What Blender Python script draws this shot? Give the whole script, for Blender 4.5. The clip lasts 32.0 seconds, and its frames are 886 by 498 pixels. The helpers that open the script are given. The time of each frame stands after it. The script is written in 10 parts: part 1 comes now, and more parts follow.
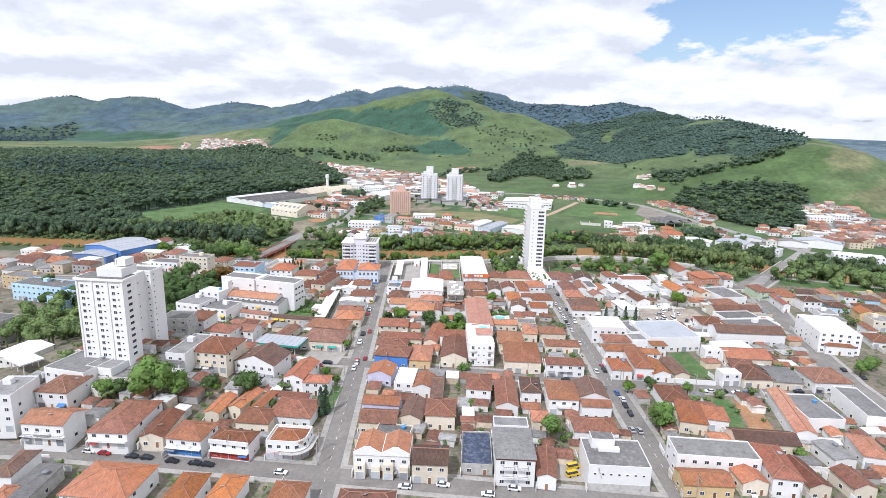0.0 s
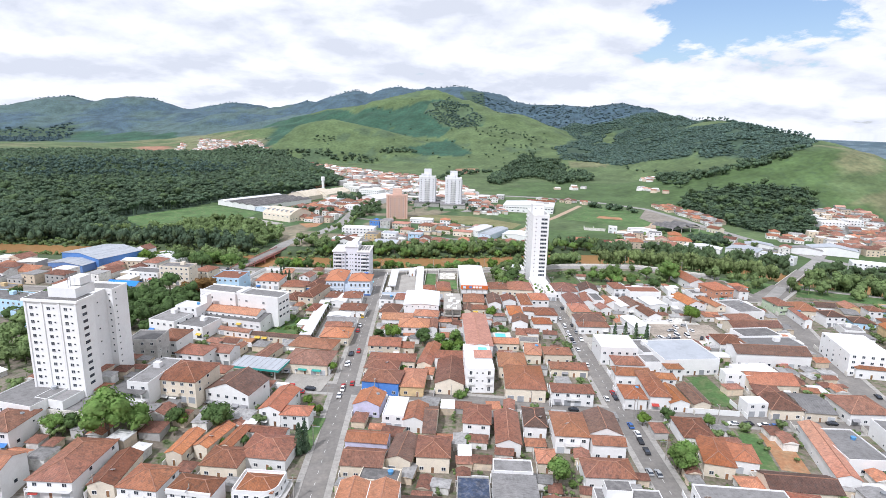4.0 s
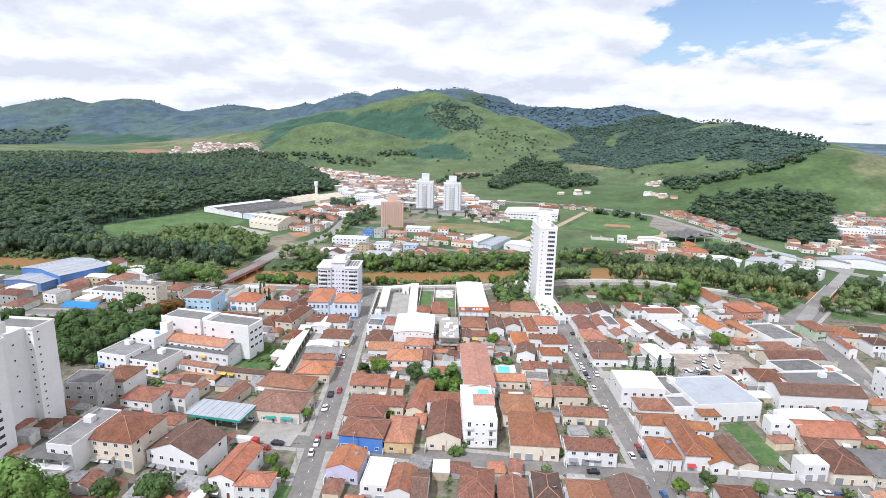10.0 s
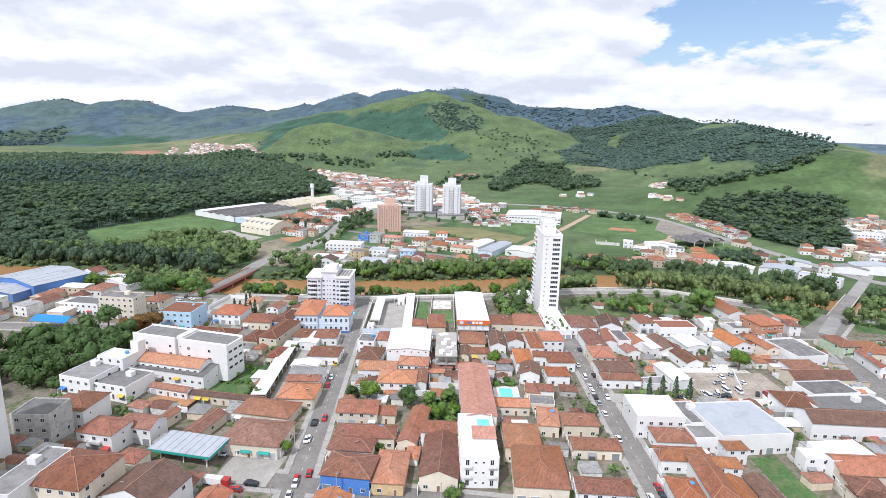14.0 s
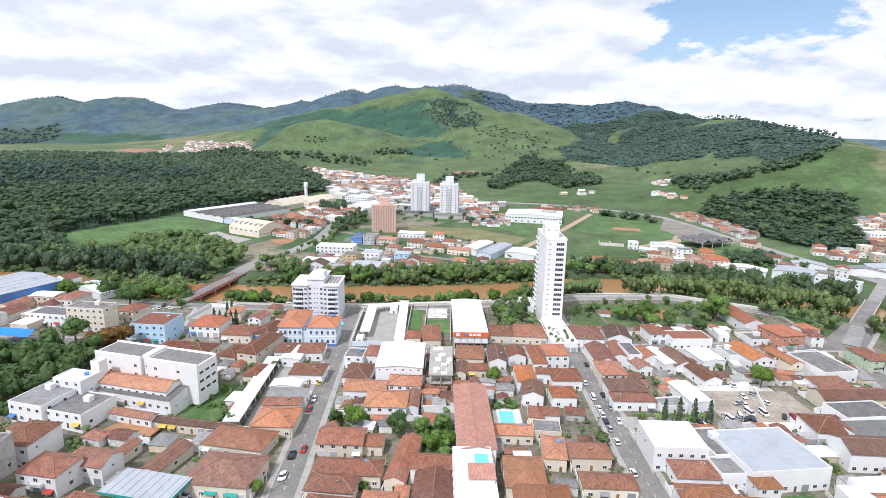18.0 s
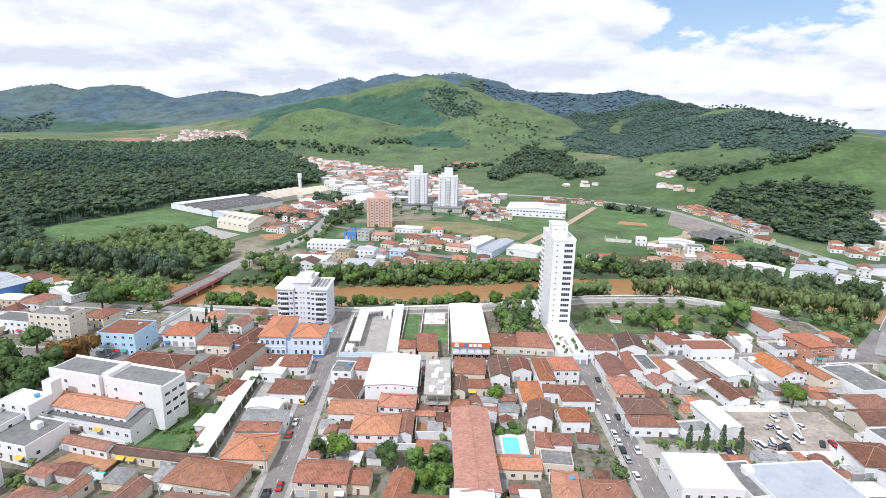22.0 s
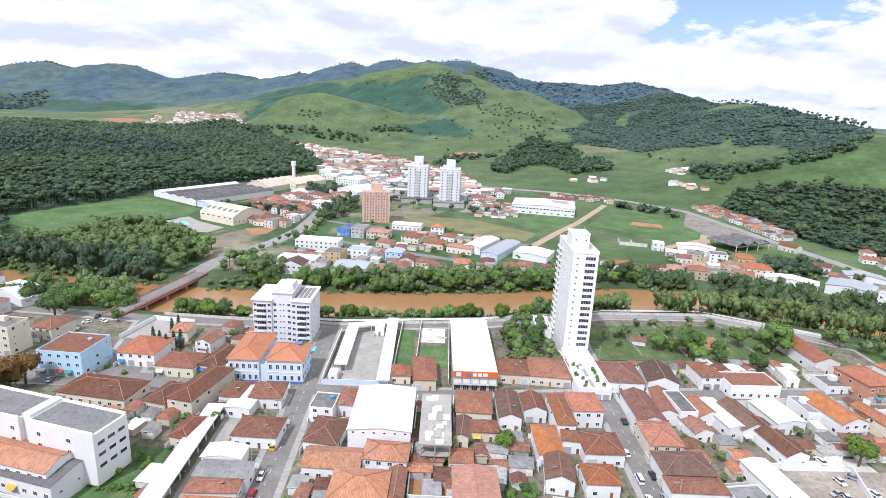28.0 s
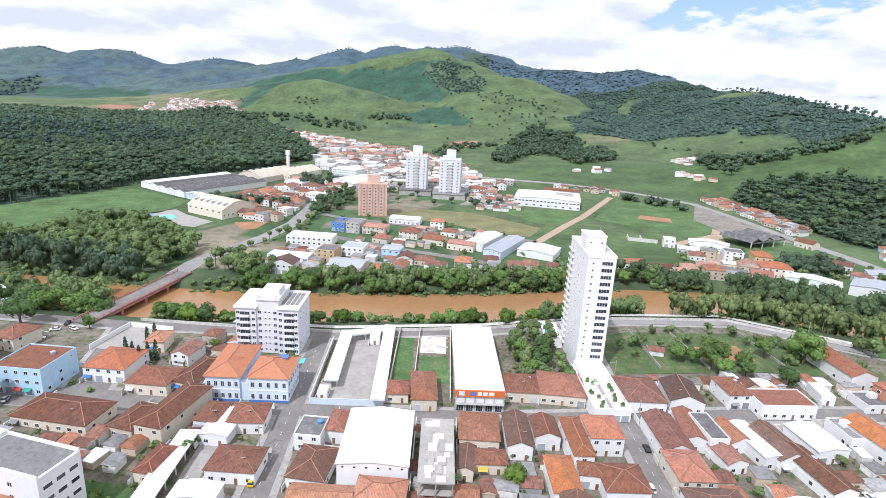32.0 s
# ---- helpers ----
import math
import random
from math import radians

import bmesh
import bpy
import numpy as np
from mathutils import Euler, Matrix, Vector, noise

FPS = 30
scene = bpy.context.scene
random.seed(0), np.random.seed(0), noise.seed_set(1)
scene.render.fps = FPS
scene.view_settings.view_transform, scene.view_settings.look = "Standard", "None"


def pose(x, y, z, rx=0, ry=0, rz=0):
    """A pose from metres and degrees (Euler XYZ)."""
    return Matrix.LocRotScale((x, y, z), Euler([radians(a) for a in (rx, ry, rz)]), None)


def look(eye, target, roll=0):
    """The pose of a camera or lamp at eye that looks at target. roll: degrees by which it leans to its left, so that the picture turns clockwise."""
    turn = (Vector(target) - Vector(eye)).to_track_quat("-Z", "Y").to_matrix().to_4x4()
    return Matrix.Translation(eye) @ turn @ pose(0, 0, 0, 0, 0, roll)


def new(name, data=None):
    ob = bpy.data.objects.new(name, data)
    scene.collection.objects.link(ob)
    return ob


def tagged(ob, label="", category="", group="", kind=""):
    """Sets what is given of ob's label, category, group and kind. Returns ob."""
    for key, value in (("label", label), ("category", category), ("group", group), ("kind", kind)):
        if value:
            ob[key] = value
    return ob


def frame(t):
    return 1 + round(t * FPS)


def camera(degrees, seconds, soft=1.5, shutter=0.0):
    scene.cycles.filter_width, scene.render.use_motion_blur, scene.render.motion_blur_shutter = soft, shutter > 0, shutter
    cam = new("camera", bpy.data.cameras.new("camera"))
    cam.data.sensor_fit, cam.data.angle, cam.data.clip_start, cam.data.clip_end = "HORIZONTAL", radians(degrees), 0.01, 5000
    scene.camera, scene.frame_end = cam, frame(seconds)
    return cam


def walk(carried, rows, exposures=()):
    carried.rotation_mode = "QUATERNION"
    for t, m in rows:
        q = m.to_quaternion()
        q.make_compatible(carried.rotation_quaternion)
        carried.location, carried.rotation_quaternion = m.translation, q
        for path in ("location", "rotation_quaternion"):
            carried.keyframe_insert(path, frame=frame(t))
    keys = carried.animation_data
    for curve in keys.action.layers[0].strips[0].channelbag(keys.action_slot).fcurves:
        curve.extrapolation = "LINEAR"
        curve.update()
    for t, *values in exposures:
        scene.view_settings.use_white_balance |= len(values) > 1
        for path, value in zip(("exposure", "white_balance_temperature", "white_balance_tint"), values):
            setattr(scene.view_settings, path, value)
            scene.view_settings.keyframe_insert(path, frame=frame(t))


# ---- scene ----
cam = camera(76.91, 32.0, 0.6)
# seconds, place, degrees of downward tilt, turn to the left, lean
PATH = [
    (0.0, -0.00, -0.00, 111.52, 12.68, -0.00, 1.33),
    (1.0, 0.59, 5.75, 111.58, 12.69, 0.04, 1.37),
    (2.0, 1.04, 11.88, 111.66, 12.65, 0.03, 1.42),
    (3.0, 1.51, 18.30, 111.91, 12.64, 0.01, 1.41),
    (3.5, 1.79, 21.65, 112.07, 12.63, -0.00, 1.41),
    (5.5, 2.67, 34.95, 112.33, 12.58, 0.00, 1.44),
    (6.0, 2.86, 38.48, 112.41, 12.55, 0.01, 1.49),
    (7.0, 3.34, 45.59, 112.50, 12.53, 0.01, 1.51),
    (8.0, 3.88, 52.36, 112.50, 12.47, 0.04, 1.47),
    (9.0, 4.20, 58.72, 112.61, 12.45, 0.03, 1.39),
    (10.0, 4.44, 64.53, 112.55, 12.40, 0.04, 1.39),
    (11.0, 4.87, 70.26, 112.56, 12.38, 0.06, 1.39),
    (12.0, 5.25, 75.96, 112.51, 12.37, 0.06, 1.38),
    (13.0, 5.64, 81.66, 112.44, 12.34, 0.10, 1.34),
    (14.0, 6.22, 87.47, 112.30, 12.32, 0.11, 1.32),
    (14.5, 6.51, 90.39, 112.19, 12.34, 0.13, 1.32),
    (16.5, 7.49, 102.33, 111.83, 12.38, 0.08, 1.24),
    (17.0, 7.79, 105.36, 111.83, 12.39, 0.08, 1.21),
    (18.0, 8.34, 111.59, 111.90, 12.64, 0.02, 1.15),
    (18.5, 8.51, 114.86, 111.92, 12.65, -0.02, 1.12),
    (19.0, 8.61, 118.21, 111.91, 12.65, -0.06, 1.12),
    (19.5, 8.65, 121.48, 111.92, 12.76, -0.08, 1.13),
    (20.0, 8.64, 124.69, 112.00, 13.17, -0.10, 1.13),
    (20.5, 8.70, 127.89, 112.06, 13.59, -0.09, 1.17),
    (21.0, 8.76, 131.16, 112.07, 13.68, -0.06, 1.18),
    (22.0, 9.10, 137.93, 112.03, 13.71, -0.07, 1.28),
    (23.0, 9.33, 144.70, 111.95, 13.89, -0.14, 1.45),
    (24.0, 9.43, 151.60, 111.92, 14.23, -0.26, 1.67),
    (24.5, 9.37, 154.96, 111.95, 14.23, -0.26, 1.81),
    (25.0, 9.26, 158.33, 111.96, 14.19, -0.26, 1.96),
    (25.5, 8.99, 161.60, 111.93, 14.34, -0.25, 2.07),
    (27.5, 7.63, 174.28, 112.03, 14.89, -0.28, 2.65),
    (28.0, 7.26, 177.51, 112.07, 14.88, -0.26, 2.74),
    (29.0, 6.63, 183.66, 112.07, 15.13, -0.34, 2.91),
    (30.0, 6.20, 189.67, 112.07, 15.43, -0.41, 2.97),
    (31.0, 5.98, 195.59, 112.07, 15.74, -0.43, 2.97),
    (32.0, 5.98, 201.39, 111.94, 16.09, -0.47, 2.94),
]
walk(cam, [(t, pose(x, y, z, 90 - tilt, 0, turn) @ pose(0, 0, 0, 0, 0, lean)) for t, x, y, z, tilt, turn, lean in PATH], [(0.0, 0.03, 6000, 15), (20.0, 0.04, 5970, 14.5), (30.0, 0.10, 5890, 16), (32.0, 0.10, 5880, 16)])

# ---- sky, sun, exposure ----
SUN_AZ, SUN_EL = 212.0, 52.0      # degrees: compass bearing with +y as north, and height
world = bpy.data.worlds.new("cloudy_sky")
scene.world = world
world.use_nodes = True


def wire(tree, a, b):
    tree.links.new(a, b)


def build_sky():
    t = world.node_tree
    n = t.nodes
    n.clear()
    out = n.new("ShaderNodeOutputWorld")
    sky = n.new("ShaderNodeTexSky")
    sky.sky_type, sky.sun_disc = "NISHITA", False
    sky.sun_elevation, sky.sun_rotation = radians(SUN_EL), radians(SUN_AZ)
    sky.air_density, sky.dust_density, sky.ozone_density = 1.0, 1.5, 1.2
    back = n.new("ShaderNodeBackground")
    back.inputs["Strength"].default_value = 0.14
    wire(t, sky.outputs[0], back.inputs["Color"])
    # clouds: banks of cumulus, longer than they are high
    co = n.new("ShaderNodeTexCoord")
    split = n.new("ShaderNodeSeparateXYZ")
    wire(t, co.outputs["Generated"], split.inputs[0])

    def cloud_noise(lift, scale, detail, rough, shift):
        """Noise on a flat cloud layer overhead, seen a little higher up by lift."""
        height = maths("ADD", maths("MAXIMUM", split.outputs["Z"], 0.0), 0.30 + lift)
        flat = n.new("ShaderNodeCombineXYZ")
        wire(t, maths("DIVIDE", split.outputs["X"], height), flat.inputs["X"])
        wire(t, maths("DIVIDE", split.outputs["Y"], height), flat.inputs["Y"])
        flat.inputs["Z"].default_value = shift
        x = n.new("ShaderNodeTexNoise")
        x.inputs["Scale"].default_value, x.inputs["Detail"].default_value = scale, detail
        x.inputs["Roughness"].default_value, x.inputs["Distortion"].default_value = rough, 0.15
        wire(t, flat.outputs[0], x.inputs["Vector"])
        return x.outputs["Fac"]

    def maths(op, a, b):
        x = n.new("ShaderNodeMath")
        x.operation = op
        for k, q in enumerate((a, b)):
            if isinstance(q, (int, float)):
                x.inputs[k].default_value = q
            else:
                wire(t, q, x.inputs[k])
        return x.outputs[0]

    body = cloud_noise(0.0, 3.0, 10.0, 0.58, 3.0)
    upper = cloud_noise(0.028, 3.0, 6.0, 0.52, 3.0)
    wide = cloud_noise(0.0, 0.6, 3.0, 0.5, 9.0)
    # a rift of clear sky towards the north-east
    flat = n.new("ShaderNodeVectorMath")
    flat.operation = "MULTIPLY"
    flat.inputs[1].default_value = (1.0, 1.0, 3.0)
    wire(t, co.outputs["Generated"], flat.inputs[0])
    gap = n.new("ShaderNodeVectorMath")
    gap.operation = "DISTANCE"
    gap.inputs[1].default_value = (0.45, 0.88, 0.48)
    wire(t, flat.outputs[0], gap.inputs[0])
    rift = n.new("ShaderNodeMapRange")
    rift.inputs["From Min"].default_value, rift.inputs["From Max"].default_value = 0.03, 0.24
    rift.inputs["To Min"].default_value, rift.inputs["To Max"].default_value = 0.30, 0.0
    wire(t, gap.outputs["Value"], rift.inputs["Value"])
    amount = maths("ADD", maths("ADD", body, maths("MULTIPLY", wide, 0.35)), maths("MULTIPLY", rift.outputs[0], -1.0))
    cover = n.new("ShaderNodeMapRange")
    cover.inputs["From Min"].default_value, cover.inputs["From Max"].default_value = 0.47, 0.53
    wire(t, amount, cover.inputs["Value"])
    lit = maths("ADD", maths("MULTIPLY", maths("SUBTRACT", body, upper), 3.2), maths("ADD", 0.56, maths("MULTIPLY", maths("SUBTRACT", wide, 0.5), -1.0)))
    shade = n.new("ShaderNodeValToRGB")
    e = shade.color_ramp.elements
    e[0].position, e[0].color = 0.02, (0.72, 0.75, 0.785, 1)
    e[1].position, e[1].color = 0.74, (0.97, 0.985, 0.985, 1)
    wire(t, lit, shade.inputs[0])
    cloud = n.new("ShaderNodeBackground")
    cloud.inputs["Strength"].default_value = 1.04
    wire(t, shade.outputs[0], cloud.inputs["Color"])
    mix = n.new("ShaderNodeMixShader")
    wire(t, cover.outputs[0], mix.inputs[0])
    wire(t, back.outputs[0], mix.inputs[1])
    wire(t, cloud.outputs[0], mix.inputs[2])
    wire(t, mix.outputs[0], out.inputs[0])


build_sky()
sun = new("sun", bpy.data.lights.new("sun", "SUN"))
sun.data.energy, sun.data.angle, sun.data.color = 3.3, radians(2.0), (1.0, 0.975, 0.94)
_a, _e = radians(SUN_AZ), radians(SUN_EL)
sun.matrix_world = look((math.sin(_a) * math.cos(_e), math.cos(_a) * math.cos(_e), math.sin(_e)), (0, 0, 0))


# ---- materials ----
def mat(name, col, rough=0.85, var=0.18, big=0.15, fine=1.6, rand=0.0, stain=None, amount=0.5, bump=0.0, metal=0.0, attr=None, stretch=None, island=False, thin=0.0, rows=0.0, ribs=0.0, streak=0.0):
    """A surface with patches and grain by place, an optional stain colour, and an optional change from thing to thing."""
    m = bpy.data.materials.new(name)
    m.use_nodes = True
    t = m.node_tree
    n = t.nodes
    b = n["Principled BSDF"]
    b.inputs["Roughness"].default_value, b.inputs["Metallic"].default_value = rough, metal
    if "Specular IOR Level" in b.inputs:
        b.inputs["Specular IOR Level"].default_value = 0.3
    geo = n.new("ShaderNodeNewGeometry")
    if attr:
        a = n.new("ShaderNodeAttribute")
        a.attribute_name = attr
        col_out = a.outputs["Color"]
    else:
        c = n.new("ShaderNodeRGB")
        c.outputs[0].default_value = (*col, 1)
        col_out = c.outputs[0]
    vec = geo.outputs["Position"]
    if stretch:
        mp = n.new("ShaderNodeMapping")
        mp.inputs["Scale"].default_value = stretch
        wire(t, vec, mp.inputs[0])
        vec = mp.outputs[0]

    def noisy(scale, detail):
        x = n.new("ShaderNodeTexNoise")
        x.inputs["Scale"].default_value, x.inputs["Detail"].default_value = scale, detail
        wire(t, vec, x.inputs["Vector"])
        return x.outputs["Fac"]

    def between(fac, lo, hi, a, bb):
        x = n.new("ShaderNodeMapRange")
        x.inputs["From Min"].default_value, x.inputs["From Max"].default_value = lo, hi
        x.inputs["To Min"].default_value, x.inputs["To Max"].default_value = a, bb
        wire(t, fac, x.inputs["Value"])
        return x.outputs[0]

    n1, n2 = noisy(big, 3.0), noisy(fine, 4.0)
    if stain:
        mx = n.new("ShaderNodeMix")
        mx.data_type = "RGBA"
        mx.inputs["B"].default_value = (*stain, 1)
        wire(t, between(noisy(big * 2.7 + 0.05, 6.0), 0.48, 0.68, 0.0, amount), mx.inputs["Factor"])
        wire(t, col_out, mx.inputs["A"])
        col_out = mx.outputs["Result"]
    mul = n.new("ShaderNodeMath")
    mul.operation = "MULTIPLY"
    wire(t, between(n1, 0.3, 0.7, 1 - var, 1 + var), mul.inputs[0])
    wire(t, between(n2, 0.25, 0.75, 1 - var, 1 + var), mul.inputs[1])
    value = mul.outputs[0]
    if rand:
        info = n.new("ShaderNodeNewGeometry" if island else "ShaderNodeObjectInfo")
        m2 = n.new("ShaderNodeMath")
        m2.operation = "MULTIPLY"
        wire(t, between(info.outputs["Random Per Island" if island else "Random"], 0, 1, 1 - rand, 1 + rand), m2.inputs[0])
        wire(t, value, m2.inputs[1])
        value = m2.outputs[0]
    if ribs:
        # rows of tiles or sheet ribs running down the slope, and rain streaks along them
        def vec_op(op, a, b):
            x = n.new("ShaderNodeVectorMath")
            x.operation = op
            for k, q in enumerate((a, b)):
                if isinstance(q, tuple):
                    x.inputs[k].default_value = q
                elif q is not None:
                    wire(t, q, x.inputs[k])
            return x.outputs["Value" if op == "DOT_PRODUCT" else "Vector"]

        def maths(op, a, b):
            x = n.new("ShaderNodeMath")
            x.operation = op
            for k, q in enumerate((a, b)):
                if isinstance(q, (int, float)):
                    x.inputs[k].default_value = q
                else:
                    wire(t, q, x.inputs[k])
            return x.outputs[0]

        across = vec_op("NORMALIZE", vec_op("CROSS_PRODUCT", geo.outputs["True Normal"], (0.0, 0.0, 1.0)), None)
        down = vec_op("CROSS_PRODUCT", across, geo.outputs["True Normal"])
        u, v = vec_op("DOT_PRODUCT", geo.outputs["Position"], across), vec_op("DOT_PRODUCT", geo.outputs["Position"], down)
        wave = maths("SINE", maths("MULTIPLY", u, math.tau / rows), 0.0)
        both = n.new("ShaderNodeCombineXYZ")
        wire(t, maths("MULTIPLY", u, 3.1), both.inputs["X"])
        wire(t, maths("MULTIPLY", v, 0.55), both.inputs["Y"])
        run = n.new("ShaderNodeTexNoise")
        run.inputs["Scale"].default_value, run.inputs["Detail"].default_value = 1.0, 5.0
        wire(t, both.outputs[0], run.inputs["Vector"])
        value = maths("MULTIPLY", value, between(wave, -1.0, 1.0, 1 - ribs, 1 + ribs))
        value = maths("MULTIPLY", value, between(run.outputs["Fac"], 0.32, 0.68, 1 - streak, 1 + streak))
    hsv = n.new("ShaderNodeHueSaturation")
    if rand > 0.25 and not island:
        wire(t, between(noisy(0.021, 1.0), 0.3, 0.7, 0.496, 0.512), hsv.inputs["Hue"])
        wire(t, between(noisy(0.017, 1.0), 0.3, 0.7, 0.85, 1.15), hsv.inputs["Saturation"])
    wire(t, value, hsv.inputs["Value"])
    wire(t, col_out, hsv.inputs["Color"])
    wire(t, hsv.outputs[0], b.inputs["Base Color"])
    if thin:
        tr, mixed = n.new("ShaderNodeBsdfTranslucent"), n.new("ShaderNodeMixShader")
        mixed.inputs[0].default_value = thin
        wire(t, hsv.outputs[0], tr.inputs["Color"])
        wire(t, b.outputs[0], mixed.inputs[1])
        wire(t, tr.outputs[0], mixed.inputs[2])
        wire(t, mixed.outputs[0], n["Material Output"].inputs["Surface"])
    if bump:
        bp = n.new("ShaderNodeBump")
        bp.inputs["Strength"].default_value, bp.inputs["Distance"].default_value = bump, 0.1
        wire(t, n2, bp.inputs["Height"])
        wire(t, bp.outputs[0], b.inputs["Normal"])
    return m


TILE = dict(rows=0.40, ribs=0.12, streak=0.20)
SHEET = dict(rows=1.05, ribs=0.05, streak=0.10)
ROOF = {
    "o": mat("orange_tile", (0.372, 0.152, 0.088), 0.85, 0.12, 0.35, 2.2, 0.30, (0.20, 0.11, 0.08), 0.6, 0.4, **TILE),
    "r": mat("red_brown_tile", (0.226, 0.100, 0.069), 0.88, 0.15, 0.35, 2.2, 0.38, (0.095, 0.062, 0.052), 0.65, 0.4, **TILE),
    "d": mat("dark_weathered_tile", (0.140, 0.082, 0.064), 0.9, 0.16, 0.35, 2.2, 0.32, (0.07, 0.06, 0.055), 0.6, 0.4, **TILE),
    "g": mat("grey_cement_sheet", (0.215, 0.210, 0.208), 0.85, 0.12, 0.25, 2.4, 0.30, (0.115, 0.11, 0.105), 0.5, 0.3, **SHEET),
    "w": mat("white_metal_sheet", (0.68, 0.69, 0.70), 0.5, 0.04, 0.1, 1.0, 0.05, (0.55, 0.54, 0.52), 0.4, **SHEET),
    "b": mat("blue_grey_metal_sheet", (0.40, 0.425, 0.46), 0.45, 0.05, 0.1, 1.0, 0.05, (0.28, 0.30, 0.33), 0.4, **SHEET),
    "n": mat("navy_tarpaulin", (0.05, 0.07, 0.12), 0.6, 0.3, 0.3, 1.2, 0.0, (0.2, 0.2, 0.22), 0.6),
    "p": mat("pink_tile", (0.44, 0.225, 0.17), 0.85, 0.10, 0.25, 2.5, 0.1, (0.27, 0.15, 0.12), 0.5, 0.4, **TILE),
}
WALL = {
    "W": mat("white_render", (0.76, 0.76, 0.755), 0.85, 0.03, 0.25, 2.0, 0.07, (0.60, 0.585, 0.555), 0.16),
    "c": mat("cream_render", (0.69, 0.62, 0.51), 0.88, 0.05, 0.25, 2.0, 0.14, (0.46, 0.42, 0.36), 0.22),
    "y": mat("ochre_render", (0.60, 0.45, 0.25), 0.88, 0.07, 0.2, 1.2, 0.1, (0.4, 0.3, 0.2), 0.4),
    "b": mat("pale_blue_render", (0.46, 0.66, 0.82), 0.85, 0.05, 0.2, 1.2, 0.06, (0.4, 0.48, 0.56), 0.3),
    "B": mat("bright_blue_render", (0.10, 0.25, 0.62), 0.8, 0.06, 0.2, 1.2, 0.05),
    "G": mat("grey_render", (0.45, 0.44, 0.42), 0.88, 0.1, 0.2, 1.2, 0.12, (0.24, 0.23, 0.22), 0.6),
    "l": mat("lilac_render", (0.55, 0.54, 0.70), 0.85, 0.06, 0.2, 1.2, 0.05, (0.4, 0.4, 0.45), 0.4),
    "N": mat("pale_green_render", (0.50, 0.60, 0.44), 0.85, 0.06, 0.2, 1.2, 0.08, (0.35, 0.38, 0.3), 0.4),
    "k": mat("brick_red_render", (0.46, 0.23, 0.15), 0.85, 0.1, 0.3, 2.0, 0.05),
}
FLAT_DARK = mat("dark_concrete_roof", (0.155, 0.150, 0.148), 0.9, 0.18, 0.2, 1.4, 0.2, (0.27, 0.26, 0.25), 0.6, 0.2)
AWNING = {k: mat(k + "_awning", c, 0.7, 0.12, 0.4, 2.0, 0.1) for k, c in (("red", (0.42, 0.06, 0.05)), ("white", (0.66, 0.66, 0.64)), ("green", (0.06, 0.30, 0.24)), ("blue", (0.07, 0.20, 0.48)), ("grey", (0.26, 0.26, 0.27)), ("yellow", (0.62, 0.44, 0.08)))}
TANK_BLUE = mat("blue_plastic_tank", (0.10, 0.28, 0.52), 0.5, 0.08, 0.5, 2.0)
RIDGE = mat("ridge_tile", (0.34, 0.175, 0.118), 0.85, 0.15, 0.4, 2.0, 0.2, (0.3, 0.2, 0.15), 0.6)
TRIM = mat("white_trim", (0.80, 0.80, 0.78), 0.6, 0.04)
GLASS = mat("dark_window_glass", (0.05, 0.06, 0.075), 0.12, 0.3, 0.6, 3.0, 0.3)
SHUTTER = mat("painted_steel_shutter", (0.36, 0.38, 0.40), 0.5, 0.1, 0.4, 3.0, 0.45)
WOOD = mat("varnished_wood_door", (0.22, 0.12, 0.07), 0.6, 0.15, 0.5, 3.0, 0.4)
CONCRETE = mat("concrete", (0.37, 0.35, 0.318), 0.9, 0.12, 0.15, 1.6, 0.1, (0.26, 0.25, 0.235), 0.45, 0.2)
PALE = mat("pale_concrete", (0.62, 0.60, 0.55), 0.9, 0.12, 0.2, 1.0, 0.05, (0.42, 0.40, 0.36), 0.6, 0.2)
ASPHALT = mat("worn_asphalt", (0.208, 0.196, 0.182), 0.92, 0.14, 0.06, 0.8, 0.0, (0.27, 0.25, 0.225), 0.6, 0.15)
PAVING = mat("pavement_slabs", (0.36, 0.345, 0.32), 0.9, 0.12, 0.2, 1.2, 0.05, (0.22, 0.21, 0.2), 0.5)
YARD = mat("yard_soil_and_concrete", (0.195, 0.168, 0.135), 0.95, 0.25, 0.10, 0.8, 0.0, (0.07, 0.115, 0.035), 0.95, 0.3)
GRASS = mat("lawn_grass", (0.078, 0.146, 0.050), 0.95, 0.25, 0.05, 0.8, 0.1, (0.17, 0.185, 0.09), 0.6, 0.4)
GRAVEL = mat("grey_gravel", (0.255, 0.23, 0.20), 0.95, 0.2, 0.06, 0.8, 0.0, (0.17, 0.15, 0.115), 0.8, 0.2)
SOIL = mat("red_soil", (0.36, 0.19, 0.10), 0.95, 0.2, 0.08, 0.8, 0.0, (0.30, 0.24, 0.15), 0.6, 0.3)
LAND = mat("land_cover", (0, 0, 0), 0.95, 0.26, 0.02, 0.13, 0.0, (0.056, 0.092, 0.050), 0.45, bump=0.3, attr="cover")
WATER = mat("muddy_river_water", (0.34, 0.19, 0.085), 0.22, 0.08, 0.03, 0.3)
POOL = mat("pool_water", (0.16, 0.60, 0.68), 0.1, 0.06, 0.3, 2.0)
LEAF = mat("leaves", (0.150, 0.252, 0.066), 0.8, 0.28, 0.12, 1.3, 0.22, (0.18, 0.24, 0.075), 0.6, thin=0.3)
